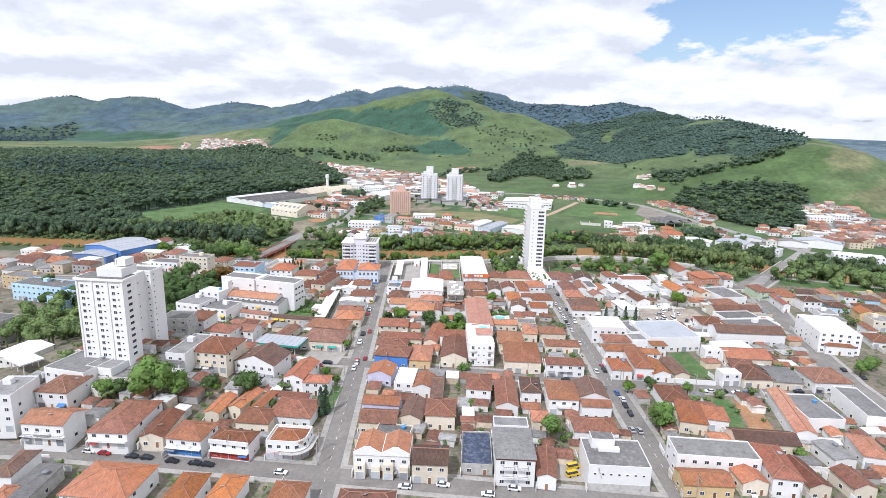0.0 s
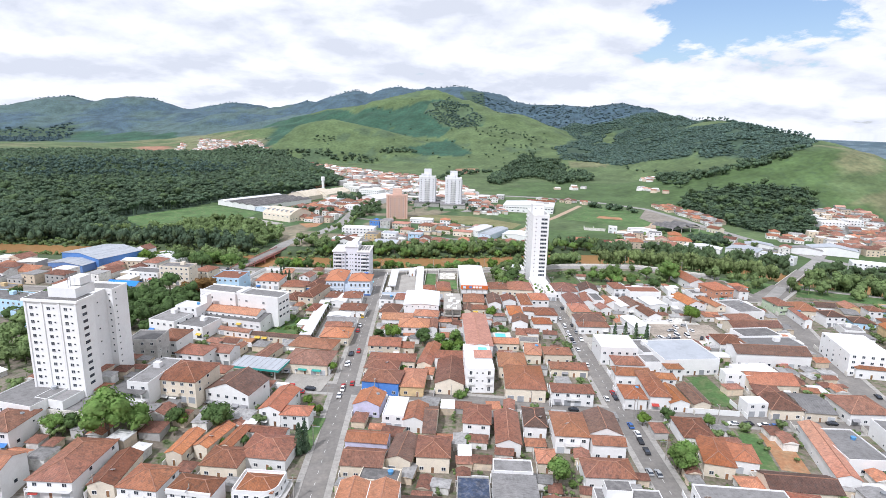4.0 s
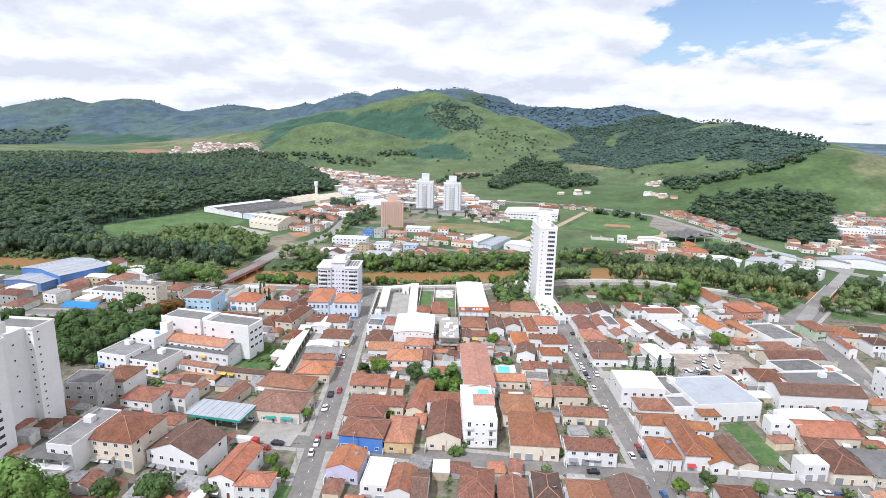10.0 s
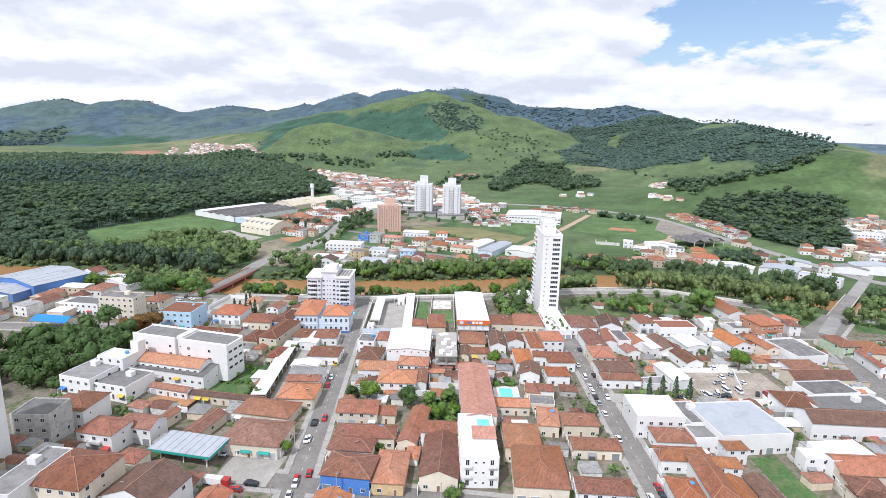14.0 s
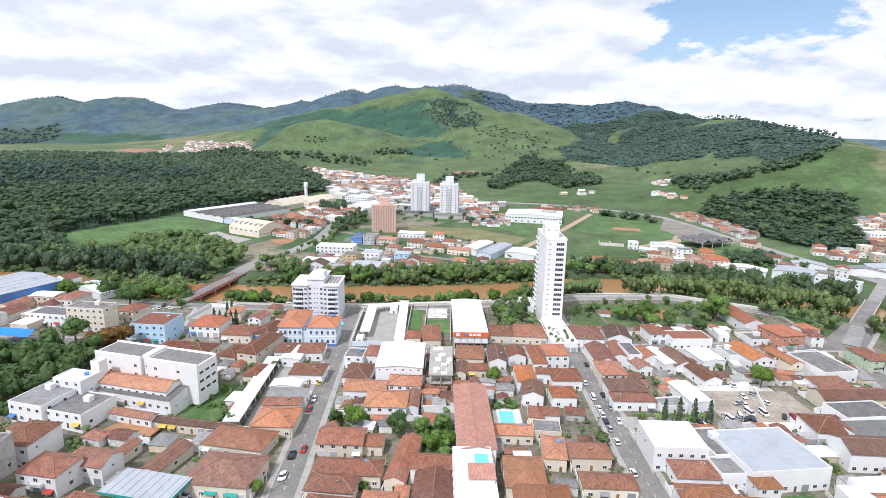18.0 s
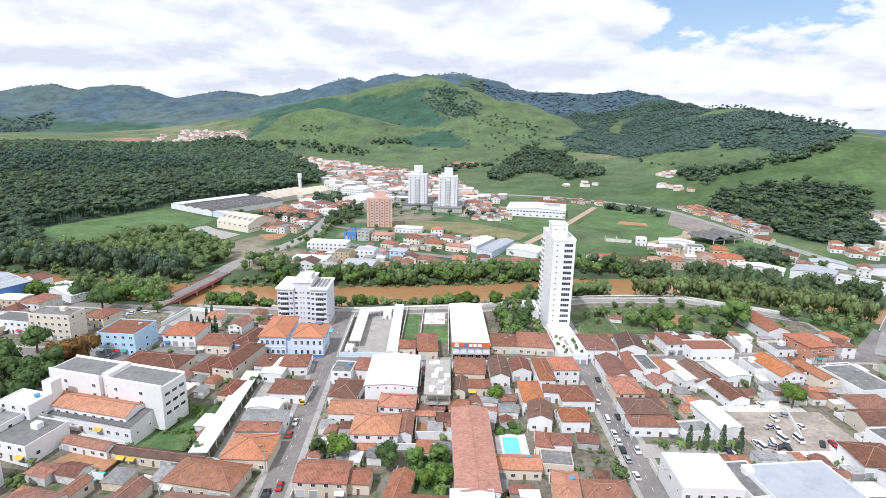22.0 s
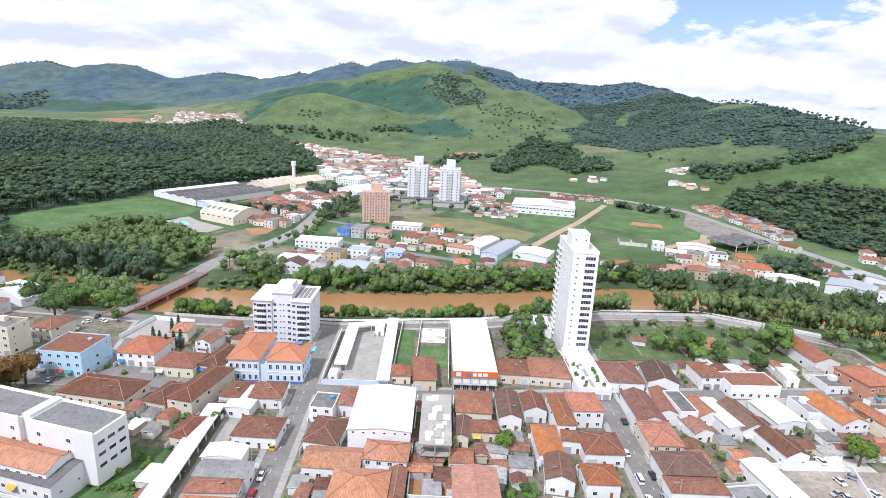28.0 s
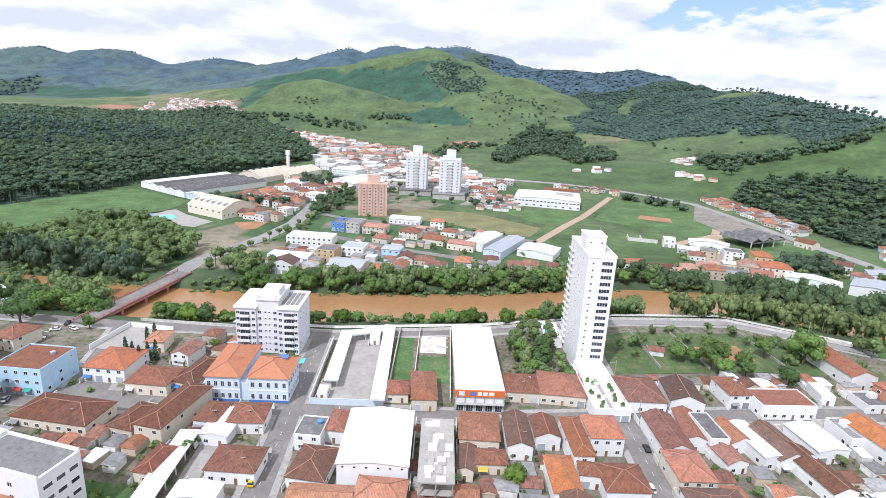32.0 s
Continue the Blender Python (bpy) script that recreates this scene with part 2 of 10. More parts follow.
# Green shifted a little towards blue-grey to hold the woods' distance haze.
LEAF_DARK = mat("dark_leaves", (0.090, 0.142, 0.086), 0.8, 0.26, 0.03, 0.5, 0.32, (0.135, 0.190, 0.090), 0.8, island=True, thin=0.3)
LEAF_BANK = mat("bank_leaves", (0.176, 0.250, 0.098), 0.8, 0.25, 0.05, 0.6, 0.22, (0.205, 0.268, 0.095), 0.7, island=True, thin=0.3)
LEAF_FEATHER = mat("feathery_leaves", (0.225, 0.290, 0.115), 0.8, 0.25, 0.05, 0.6, 0.25, (0.185, 0.250, 0.090), 0.7, island=True, thin=0.3)
# Both far greens carry distance haze as extra blue in the leaf colour.
LEAF_FAR = mat("far_hazed_leaves", (0.098, 0.158, 0.132), 0.85, 0.2, 0.012, 0.2, 0.3, (0.122, 0.176, 0.112), 0.7, island=True, thin=0.3)
LEAF_HAZE = mat("haze_blue_leaves", (0.080, 0.130, 0.146), 0.85, 0.18, 0.008, 0.1, 0.15, (0.092, 0.138, 0.128), 0.6, island=True, thin=0.3)
LEAF_MID = mat("mid_green_leaves", (0.108, 0.166, 0.078), 0.8, 0.25, 0.05, 0.6, 0.22, (0.135, 0.190, 0.085), 0.7, island=True, thin=0.3)
LEAF_DEEP = mat("deep_green_leaves", (0.092, 0.156, 0.052), 0.8, 0.28, 0.12, 1.3, 0.22, (0.11, 0.17, 0.055), 0.6, thin=0.3)
LEAF_LIGHT = mat("light_leaves", (0.135, 0.220, 0.040), 0.8, 0.3, 0.2, 1.3, 0.25, thin=0.3)
LEAF_RUST = mat("rusty_leaves", (0.22, 0.13, 0.045), 0.8, 0.3, 0.2, 1.3, 0.15, thin=0.3)
BALCONY_RAIL = mat("dark_rail_paint", (0.06, 0.06, 0.065), 0.6, 0.1)
BARK = mat("bark", (0.14, 0.105, 0.08), 0.95, 0.25, 0.8, 4.0, 0.2)
STEEL = mat("galvanised_steel", (0.42, 0.43, 0.44), 0.45, 0.08, 0.5, 3.0, 0.1, metal=0.6)
BRIDGE_RED = mat("faded_red_paint", (0.46, 0.17, 0.15), 0.8, 0.12, 0.2, 1.5, 0.05, (0.5, 0.32, 0.28), 0.5)


# ---- mesh helpers ----
def mesh(name, verts, faces, mats, index=None):
    me = bpy.data.meshes.new(name)
    me.from_pydata(verts, [], faces)
    for m in mats:
        me.materials.append(m)
    if index is not None:
        me.polygons.foreach_set("material_index", index)
    me.update()
    return me


def box_vf(x0, y0, z0, x1, y1, z1, verts, faces):
    k = len(verts)
    verts += [(x0, y0, z0), (x1, y0, z0), (x1, y1, z0), (x0, y1, z0), (x0, y0, z1), (x1, y0, z1), (x1, y1, z1), (x0, y1, z1)]
    faces += [(k, k + 3, k + 2, k + 1), (k + 4, k + 5, k + 6, k + 7), (k, k + 1, k + 5, k + 4), (k + 1, k + 2, k + 6, k + 5), (k + 2, k + 3, k + 7, k + 6), (k + 3, k, k + 4, k + 7)]


def boxes(name, rows, material):
    v, f = [], []
    for r in rows:
        box_vf(*r, v, f)
    return mesh(name, v, f, [material])


def part(name, data, parent, label="", at=None):
    ob = new(name, data)
    ob.parent = parent
    if at is not None:
        ob.matrix_basis = at
    if label:
        ob["label"] = label
    return ob


def thing(name, m, label, category, group="", kind=""):
    ob = new(name)
    ob.empty_display_size = 0.5
    ob.matrix_basis = m
    return tagged(ob, label, category, group, kind)


def prism(name, poly, z0, z1, material):
    """An upright slab over a polygon of the plan."""
    k = len(poly)
    v = [(x, y, z0) for x, y in poly] + [(x, y, z1) for x, y in poly]
    f = [tuple(range(k, 2 * k)), tuple(range(k - 1, -1, -1))] + [(i, (i + 1) % k, k + (i + 1) % k, k + i) for i in range(k)]
    return mesh(name, v, f, [material])


# ---- windows and doors, one shared mesh a size ----
def opening_meshes(w, h, pane_mat, sill=True, bars=1):
    v, f = [], []
    b = 0.09
    box_vf(-w / 2 - b, -0.07, -b if sill else 0, -w / 2, 0.02, h + b, v, f)
    box_vf(w / 2, -0.07, -b if sill else 0, w / 2 + b, 0.02, h + b, v, f)
    box_vf(-w / 2, -0.07, h, w / 2, 0.02, h + b, v, f)
    if sill:
        box_vf(-w / 2, -0.14, -b, w / 2, 0.02, 0, v, f)
    for i in range(bars):
        x = -w / 2 + w * (i + 1) / (bars + 1)
        box_vf(x - 0.03, -0.05, 0, x + 0.03, 0.0, h, v, f)
    fr = mesh("window_frame", v, f, [TRIM])
    pane = boxes("pane", [(-w / 2, -0.03, 0, w / 2, 0.015, h)], pane_mat)
    # the same in one piece: a frame with the pane set back in it
    a, z0, z1, e = w / 2 + b, -b if sill else 0.0, h + b, 0.05
    i0 = 0.0 if sill else 0.02
    pv = [(-a, 0.02, z0), (a, 0.02, z0), (a, 0.02, z1), (-a, 0.02, z1), (-a, -0.08, z0), (a, -0.08, z0), (a, -0.08, z1), (-a, -0.08, z1),
          (-w / 2, -0.08, i0), (w / 2, -0.08, i0), (w / 2, -0.08, h), (-w / 2, -0.08, h), (-w / 2, -0.03, i0), (w / 2, -0.03, i0), (w / 2, -0.03, h), (-w / 2, -0.03, h)]
    pf = [(0, 1, 5, 4), (1, 2, 6, 5), (2, 3, 7, 6), (3, 0, 4, 7), (4, 5, 9, 8), (5, 6, 10, 9), (6, 7, 11, 10), (7, 4, 8, 11), (8, 9, 13, 12), (9, 10, 14, 13), (10, 11, 15, 14), (11, 8, 12, 15), (12, 13, 14, 15)]
    both = mesh("window", pv, pf, [TRIM, pane_mat], [0] * 12 + [1])
    return fr, pane, both


KIND = {
    "win": opening_meshes(1.3, 1.15, GLASS),
    "small": opening_meshes(0.7, 0.6, GLASS, True, 0),
    "tall": opening_meshes(1.1, 1.9, GLASS),
    "band": opening_meshes(2.4, 1.1, GLASS, True, 3),
    "wide": opening_meshes(4.2, 1.45, GLASS, True, 3),
    "door": opening_meshes(0.95, 2.1, WOOD, False, 0),
    "shop": opening_meshes(2.6, 2.5, SHUTTER, False, 0),
    "glassdoor": opening_meshes(2.4, 2.4, GLASS, False, 2),
}


def opening(parent, kind, x, y, z, face, label="", plain=False):
    """A window or door on the wall that faces face degrees (0: the front)."""
    fr, pane, both = KIND[kind]
    name = "door" if kind in ("door", "shop", "glassdoor") else "window"
    if plain or kind == "small" or face:
        return part(name, both, parent, label, pose(x, y, z, 0, 0, face))
    w = part(name, fr, parent, label, pose(x, y, z, 0, 0, face))
    part("panel" if kind in ("door", "shop") else "pane", pane, w)
    return w


# ---- roofs ----
def slab_roof(tops, name, material, thick=0.16):
    """Sloping planes, each a list of corners, with an underside and edges."""
    v, f = [], []
    for poly in tops:
        k, n = len(v), len(poly)
        v += poly + [(x, y, z - thick) for x, y, z in poly]
        f += [tuple(range(k, k + n)), tuple(range(k + 2 * n - 1, k + n - 1, -1))]
        f += [(k + i, k + n + i, k + n + (i + 1) % n, k + (i + 1) % n) for i in range(n)]
    return mesh(name, v, f, [material])


def rods(name, lines, r, material):
    """Square rods along lines of points."""
    v, f = [], []
    for a, b in lines:
        a, b = Vector(a), Vector(b)
        d = (b - a).normalized()
        s = d.cross(Vector((0, 0, 1)))
        s = s.normalized() if s.length > 0.05 else Vector((1, 0, 0))
        u = s.cross(d)
        k = len(v)
        for p in (a, b):
            for i, j in ((-1, -1), (1, -1), (1, 1), (-1, 1)):
                v.append(tuple(p + s * r * i + u * r * j))
        f += [(k, k + 1, k + 5, k + 4), (k + 1, k + 2, k + 6, k + 5), (k + 2, k + 3, k + 7, k + 6), (k + 3, k, k + 4, k + 7), (k + 3, k + 2, k + 1, k), (k + 4, k + 5, k + 6, k + 7)]
    return mesh(name, v, f, [material])


ROOF_WORD = {"o": "orange clay-tile", "r": "weathered red-brown tile", "d": "dark weathered tile", "g": "grey cement-sheet", "w": "white metal", "b": "blue-grey metal", "n": "dark tarpaulin-covered", "p": "pink tile"}
WALL_WORD = {"W": "white", "c": "cream", "y": "ochre", "b": "pale blue", "B": "bright blue and green", "G": "grey", "l": "lilac", "N": "pale green", "k": "brick-red"}
SHAPE_WORD = {"H": "hipped", "G": "gabled", "P": "gabled", "F": "flat", "M": "double-gabled"}
rng = random.Random(7)
LOTS = []


def rise(x, y):
    """The low hill under the western blocks."""
    return 14 * math.exp(-((x + 142) / 45) ** 2 - ((y - 226) / 38) ** 2) + 5 * math.exp(-((x + 132) / 30) ** 2 - ((y - 322) / 32) ** 2)



def house(x, y, w, d, rot, h, shape, rc, wc, floors, group="houses of the town", detail=1.0, over=0.45, name="house", windows=True, base=None):
    """A house: walls with gables or a parapet, a roof with thickness and ridge tiles, windows and doors."""
    size = {1: "single-storey", 2: "two-storey", 3: "three-storey", 4: "four-storey"}.get(floors, "tall")
    roof_word = "dark concrete" if shape == "F" and rc == "d" else ROOF_WORD[rc]
    ob = thing(name, pose(x, y, 0.17 + (rise(x, y) if base is None else base), 0, 0, rot), f"{size} {WALL_WORD[wc]} house with {SHAPE_WORD[shape]} {roof_word} roof", "house", group)
    wm, rm = WALL[wc], FLAT_DARK if shape == "F" and rc == "d" else ROOF[rc]
    LOTS.append((x, y, w, d, rot))
    a, b = w / 2, d / 2
    pitch = 0.40 if rc in "ord" else 0.16
    caps = []
    v, f = [], []
    if shape == "F":
        t, low = 0.22, h - 0.55
        box_vf(-a, -b, -2.5 if x < -60 else 0, a, b, low, v, f)
        for r in ((-a, -b, low, a, -b + t, h), (-a, b - t, low, a, b, h), (-a, -b + t, low, -a + t, b - t, h), (a - t, -b + t, low, a, b - t, h)):
            box_vf(*r, v, f)
        part("wall", mesh("wall", v, f, [wm]), ob)
        part("roof", boxes("roof", [(-a + t, -b + t, low, a - t, b - t, low + 0.12)], rm), ob)
        if d * w > 90 and rng.random() < 0.55 and rc in "gd":
            q = rng.uniform(-a * 0.4, a * 0.4)
            part("roof_box", boxes("roof_box", [(q - 1.4, b * 0.3 - 1.2, low, q + 1.4, b * 0.3 + 1.2, low + 2.1)], wm), ob)
    else:
        box_vf(-a, -b, -2.5 if x < -60 else 0, a, b, h, v, f)
        o = over
        if shape == "H":
            A, B = a + o, b + o
            q = min(A, B)
            z0, z1 = h - 0.05, h - 0.05 + q * pitch
            rx, ry = A - q, B - q
            e = [(-A, -B, z0), (A, -B, z0), (A, B, z0), (-A, B, z0)]
            if A >= B:
                r1, r2 = (-rx - 0.01, 0, z1), (rx + 0.01, 0, z1)
                tops = [[e[0], e[1], r2, r1], [e[2], e[3], r1, r2], [e[1], e[2], r2], [e[3], e[0], r1]]
                caps = [(r1, r2), (e[0], r1), (e[3], r1), (e[1], r2), (e[2], r2)]
            else:
                r1, r2 = (0, -ry - 0.01, z1), (0, ry + 0.01, z1)
                tops = [[e[0], e[1], r1], [e[2], e[3], r2], [e[1], e[2], r2, r1], [e[3], e[0], r1, r2]]
                caps = [(r1, r2), (e[0], r1), (e[1], r1), (e[2], r2), (e[3], r2)]
        elif shape == "G":
            A, B = a + o * 0.5, b + o
            z0, z1 = h - 0.05, h - 0.05 + B * pitch
            r1, r2 = (-A, 0, z1), (A, 0, z1)
            tops = [[(-A, -B, z0), (A, -B, z0), r2, r1], [(A, B, z0), (-A, B, z0), r1, r2]]
            caps = [(r1, r2)]
            k = len(v)
            v += [(-a, -b, h), (-a, b, h), (-a, 0, h + b * pitch), (a, -b, h), (a, b, h), (a, 0, h + b * pitch)]
            f += [(k, k + 2, k + 1), (k + 3, k + 4, k + 5)]
        else:
            strips = [(-a, a)] if shape == "P" else [(-a, 0), (0, a)]
            tops = []
            for s0, s1 in strips:
                m, hw = (s0 + s1) / 2, (s1 - s0) / 2
                A = hw + (o if shape == "P" else 0.02)
                z0, z1 = h - 0.05, h - 0.05 + A * pitch
                B = b + o * 0.5
                r1, r2 = (m, -B, z1), (m, B, z1)
                tops += [[(m - A, B, z0), (m - A, -B, z0), r1, r2], [(m + A, -B, z0), (m + A, B, z0), r2, r1]]
                caps.append((r1, r2))
                k = len(v)
                v += [(s0, -b, h), (s1, -b, h), (m, -b, h + hw * pitch), (s0, b, h), (s1, b, h), (m, b, h + hw * pitch)]
                f += [(k, k + 1, k + 2), (k + 3, k + 5, k + 4)]
        part("wall", mesh("wall", v, f, [wm]), ob)
        roof = part("roof", slab_roof(tops, "roof", rm), ob)
        if rc in "ordp":
            part("ridge_tiles", rods("ridge_tiles", [((p[0], p[1], p[2] + 0.03), (q[0], q[1], q[2] + 0.03)) for p, q in caps], 0.11, RIDGE), roof)
            if rng.random() < 0.12:
                dish(ob, rng.uniform(-a * 0.6, a * 0.6), -b * 0.4, h + 0.35 * min(a, b) * pitch)
    if windows:
        fh = h / floors
        n = max(1, int(w / 3.4))
        for k in range(floors):
            z = k * fh + 1.0
            for i in range(n):
                px = -a + w * (i + 0.5) / n
                if k == 0:
                    kind = "shop" if floors > 1 and rng.random() < 0.5 else ("door" if i == n // 2 else ("shop" if w > 6 and rng.random() < 0.3 else "win"))
                    opening(ob, kind, px, -b, 1.0 if kind == "win" else 0.0, 0, "", detail < 0.5)
                    if kind == "shop" and detail > 0.5 and extra.random() < 0.38:
                        tone = extra.choice(("red", "white", "white", "green", "grey", "grey", "grey", "blue", "yellow"))
                        part("awning", AWNINGS[tone], ob, tone + " shop awning", pose(px, -b, 2.55))
                else:
                    opening(ob, "win", px, -b, z, 0, "", detail < 0.5)
            if detail > 0.5:
                m = max(1, int(d / 5.5))
                side = 90 if x < 5 else -90
                for i in range(m):
                    if rng.random() < 0.55:
                        opening(ob, rng.choice(("win", "small")), a if side == 90 else -a, -b + d * (i + 0.5) / m, z + 0.1, side)
    if floors > 1 and windows and detail > 0.5 and shape != "F" and extra.random() < 0.35:
        bw, bz = min(a * 0.8, 2.6), h / floors - 0.1
        part("balcony", boxes("balcony", [(-bw, -b - 1.1, bz, bw, -b, bz + 0.14), (-bw, -b - 1.1, bz + 0.14, bw, -b - 1.0, bz + 1.0), (-bw, -b - 1.0, bz + 0.14, -bw + 0.1, -b, bz + 1.0), (bw - 0.1, -b - 1.0, bz + 0.14, bw, -b, bz + 1.0)], wm), ob)
    if detail > 0.5 and w * d > 70 and extra.random() < 0.16:
        zt = h - 0.43 if shape == "F" else h + 0.1
        part("water_tank", TANKS[extra.random() < 0.6], ob, "", pose(a * 0.5, b * 0.35, zt))
    return ob


extra = random.Random(23)
AWNINGS = {k: slab_roof([[(-1.45, -1.5, -0.45), (1.45, -1.5, -0.45), (1.45, 0.0, 0.1), (-1.45, 0.0, 0.1)]], "awning", m, 0.08) for k, m in AWNING.items()}


def tank_mesh(m):
    v = [(r * math.cos(i * math.tau / 10), r * math.sin(i * math.tau / 10), z) for r, z in ((0.75, 0), (0.95, 1.0), (0.98, 1.05), (0.3, 1.35)) for i in range(10)]
    f = [(10 * j + i, 10 * j + (i + 1) % 10, 10 * j + 10 + (i + 1) % 10, 10 * j + 10 + i) for j in range(3) for i in range(10)]
    me = mesh("water_tank", v, f + [tuple(range(30, 40)), tuple(range(9, -1, -1))], [m])
    return me


TANKS = (tank_mesh(SHUTTER), tank_mesh(TANK_BLUE))


def dish_mesh():
    bm = bmesh.new()
    rings = [(0.0, 0.0), (0.35, 0.05), (0.65, 0.16), (0.85, 0.30)]
    prev = None
    for r, z in rings:
        ring = [bm.verts.new((r * math.cos(i * math.tau / 12), r * math.sin(i * math.tau / 12), z)) for i in range(12)] if r else [bm.verts.new((0, 0, 0))]
        if prev:
            for i in range(12):
                if len(prev) == 1:
                    bm.faces.new((prev[0], ring[i], ring[(i + 1) % 12]))
                else:
                    bm.faces.new((prev[i], ring[i], ring[(i + 1) % 12], prev[(i + 1) % 12]))
        prev = ring
    me = bpy.data.meshes.new("dish_bowl")
    bm.to_mesh(me)
    bm.free()
    me.materials.append(TRIM)
    return me


DISH = dish_mesh()
MAST = boxes("dish_mast", [(-0.04, -0.04, -0.8, 0.04, 0.04, 0.05)], STEEL)


def dish(parent, x, y, z):
    d = part("satellite_dish", DISH, parent, "round white satellite dish", pose(x, y, z + 0.9, -40, 0, 20))
    part("mast", MAST, d, "", pose(0, 0, 0, 40, 0, 0))


# ---- terrain: one sheet from the town to the hills ----
def crest_height(X, Y, crest, reach, power, carve):
    """Height of a hill that falls away on both sides of a crest line; carve: gullies cut into its flanks."""
    best = np.zeros_like(X)
    for (ax, ay, az), (bx, by, bz) in zip(crest[:-1], crest[1:]):
        dx, dy = bx - ax, by - ay
        s = np.clip(((X - ax) * dx + (Y - ay) * dy) / (dx * dx + dy * dy), 0, 1)
        q = np.hypot(X - ax - s * dx, Y - ay - s * dy) / reach
        z = (az + s * (bz - az)) * np.maximum(0, 1 - q) ** power * (1 + carve * np.minimum(1, q * 4))
        best = np.maximum(best, z)
    return best


def fbm(X, Y, scale, seed):
    """Smooth value noise in three octaves, from -1 to 1."""
    r = np.random.RandomState(seed)
    table = r.rand(64, 64) * 2 - 1
    total, amp = np.zeros_like(X), 1.0
    for k in range(3):
        u, v = X / scale * 2 ** k + 100, Y / scale * 2 ** k + 100
        i, j = np.floor(u).astype(int), np.floor(v).astype(int)
        p, q = u - i, v - j
        p, q = p * p * (3 - 2 * p), q * q * (3 - 2 * q)
        g = lambda m, n: table[m % 64, n % 64]
        total += amp * ((g(i, j) * (1 - p) + g(i + 1, j) * p) * (1 - q) + (g(i, j + 1) * (1 - p) + g(i + 1, j + 1) * p) * q)
        amp *= 0.5
    return total / 1.75


FAR_LEFT = [(-3400, 3450, 60), (-2640, 3450, 80), (-2543, 3450, 135), (-2473, 3450, 159), (-2384, 3450, 205), (-2252, 3450, 214), (-2205, 3450, 196), (-2091, 3450, 188), (-2011, 3450, 168), (-1943, 3450, 194), (-1875, 3450, 215),
            (-1809, 3450, 216), (-1730, 3450, 186), (-1633, 3450, 165), (-1519, 3450, 158), (-1402, 3450, 183), (-1269, 3450, 201), (-1139, 3450, 178), (-1041, 3450, 161), (-810, 3450, 170)]
FAR_MID = [(-897, 3290, 154), (-802, 3290, 186), (-707, 3290, 219), (-582, 3290, 272), (-504, 3290, 289), (-426, 3290, 263), (-271, 3290, 314), (-162, 3290, 292), (-85, 3290, 306), (39, 3290, 329), (101, 3290, 324), (195, 3290, 290), (289, 3290, 262), (414, 3290, 234), (540, 3290, 219), (664, 3290, 215)]
MID_LEFT = [(-1420, 2800, 20), (-1212, 2800, 90), (-1023, 2800, 136), (-811, 2800, 134), (-704, 2800, 150), (-598, 2800, 157), (-400, 2800, 170)]
MID_RIGHT = [(492, 3000, 206), (594, 2950, 215), (708, 2850, 204), (784, 2750, 214), (807, 2700, 218), (854, 2500, 172), (915, 2350, 140)]
GREEN = [(-819, 2500, 53), (-673, 2500, 132), (-520, 2450, 148), (-418, 2400, 166), (-276, 2350, 183), (-184, 2300, 212), (-96, 2250, 231), (-43, 2230, 233), (9, 2200, 217), (127, 2100, 168), (215, 2000, 125), (295, 1900, 86), (374, 1850, 62), (440, 1800, 40)]
FRONT = [(-554, 1800, 8), (-476, 1800, 67), (-390, 1800, 110), (-348, 1800, 115), (-290, 1800, 104), (-224, 1800, 92), (-173, 1800, 80), (-148, 1800, 57), (-115, 1800, 30)]
RIGHT = [(915, 2350, 140), (908, 2044, 142), (905, 1900, 141), (825, 1600, 117), (787, 1400, 107)]
RIGHT_END = [(787, 1400, 107), (762, 1280, 99), (744, 1185, 94), (700, 1080, 90), (660, 1000, 88)]
PASTURE = [(552, 1000, 50), (592, 992, 70), (632, 990, 88), (648, 985, 90), (690, 990, 74), (740, 990, 56), (800, 990, 36), (900, 950, 15)]
SPUR = [(560, 980, 34), (525, 850, 18)]
ESTATE = [(-768, 1734), (-863, 2018), (-904, 2110), (-756, 2038), (-600, 1780), (-478, 1594), (-520, 1590)]
RIVER = [(-900, 470), (-430, 500), (-300, 495), (-215, 482), (-140, 474), (-90, 474), (-38, 480), (30, 487), (110, 508), (180, 510), (240, 485), (300, 446), (370, 410), (520, 380), (900, 330)]


def line_distance(X, Y, line):
    best = np.full(X.shape, 1e9)
    for (ax, ay), (bx, by) in zip(line[:-1], line[1:]):
        dx, dy = bx - ax, by - ay
        s = np.clip(((X - ax) * dx + (Y - ay) * dy) / (dx * dx + dy * dy), 0, 1)
        best = np.minimum(best, np.hypot(X - ax - s * dx, Y - ay - s * dy))
    return best


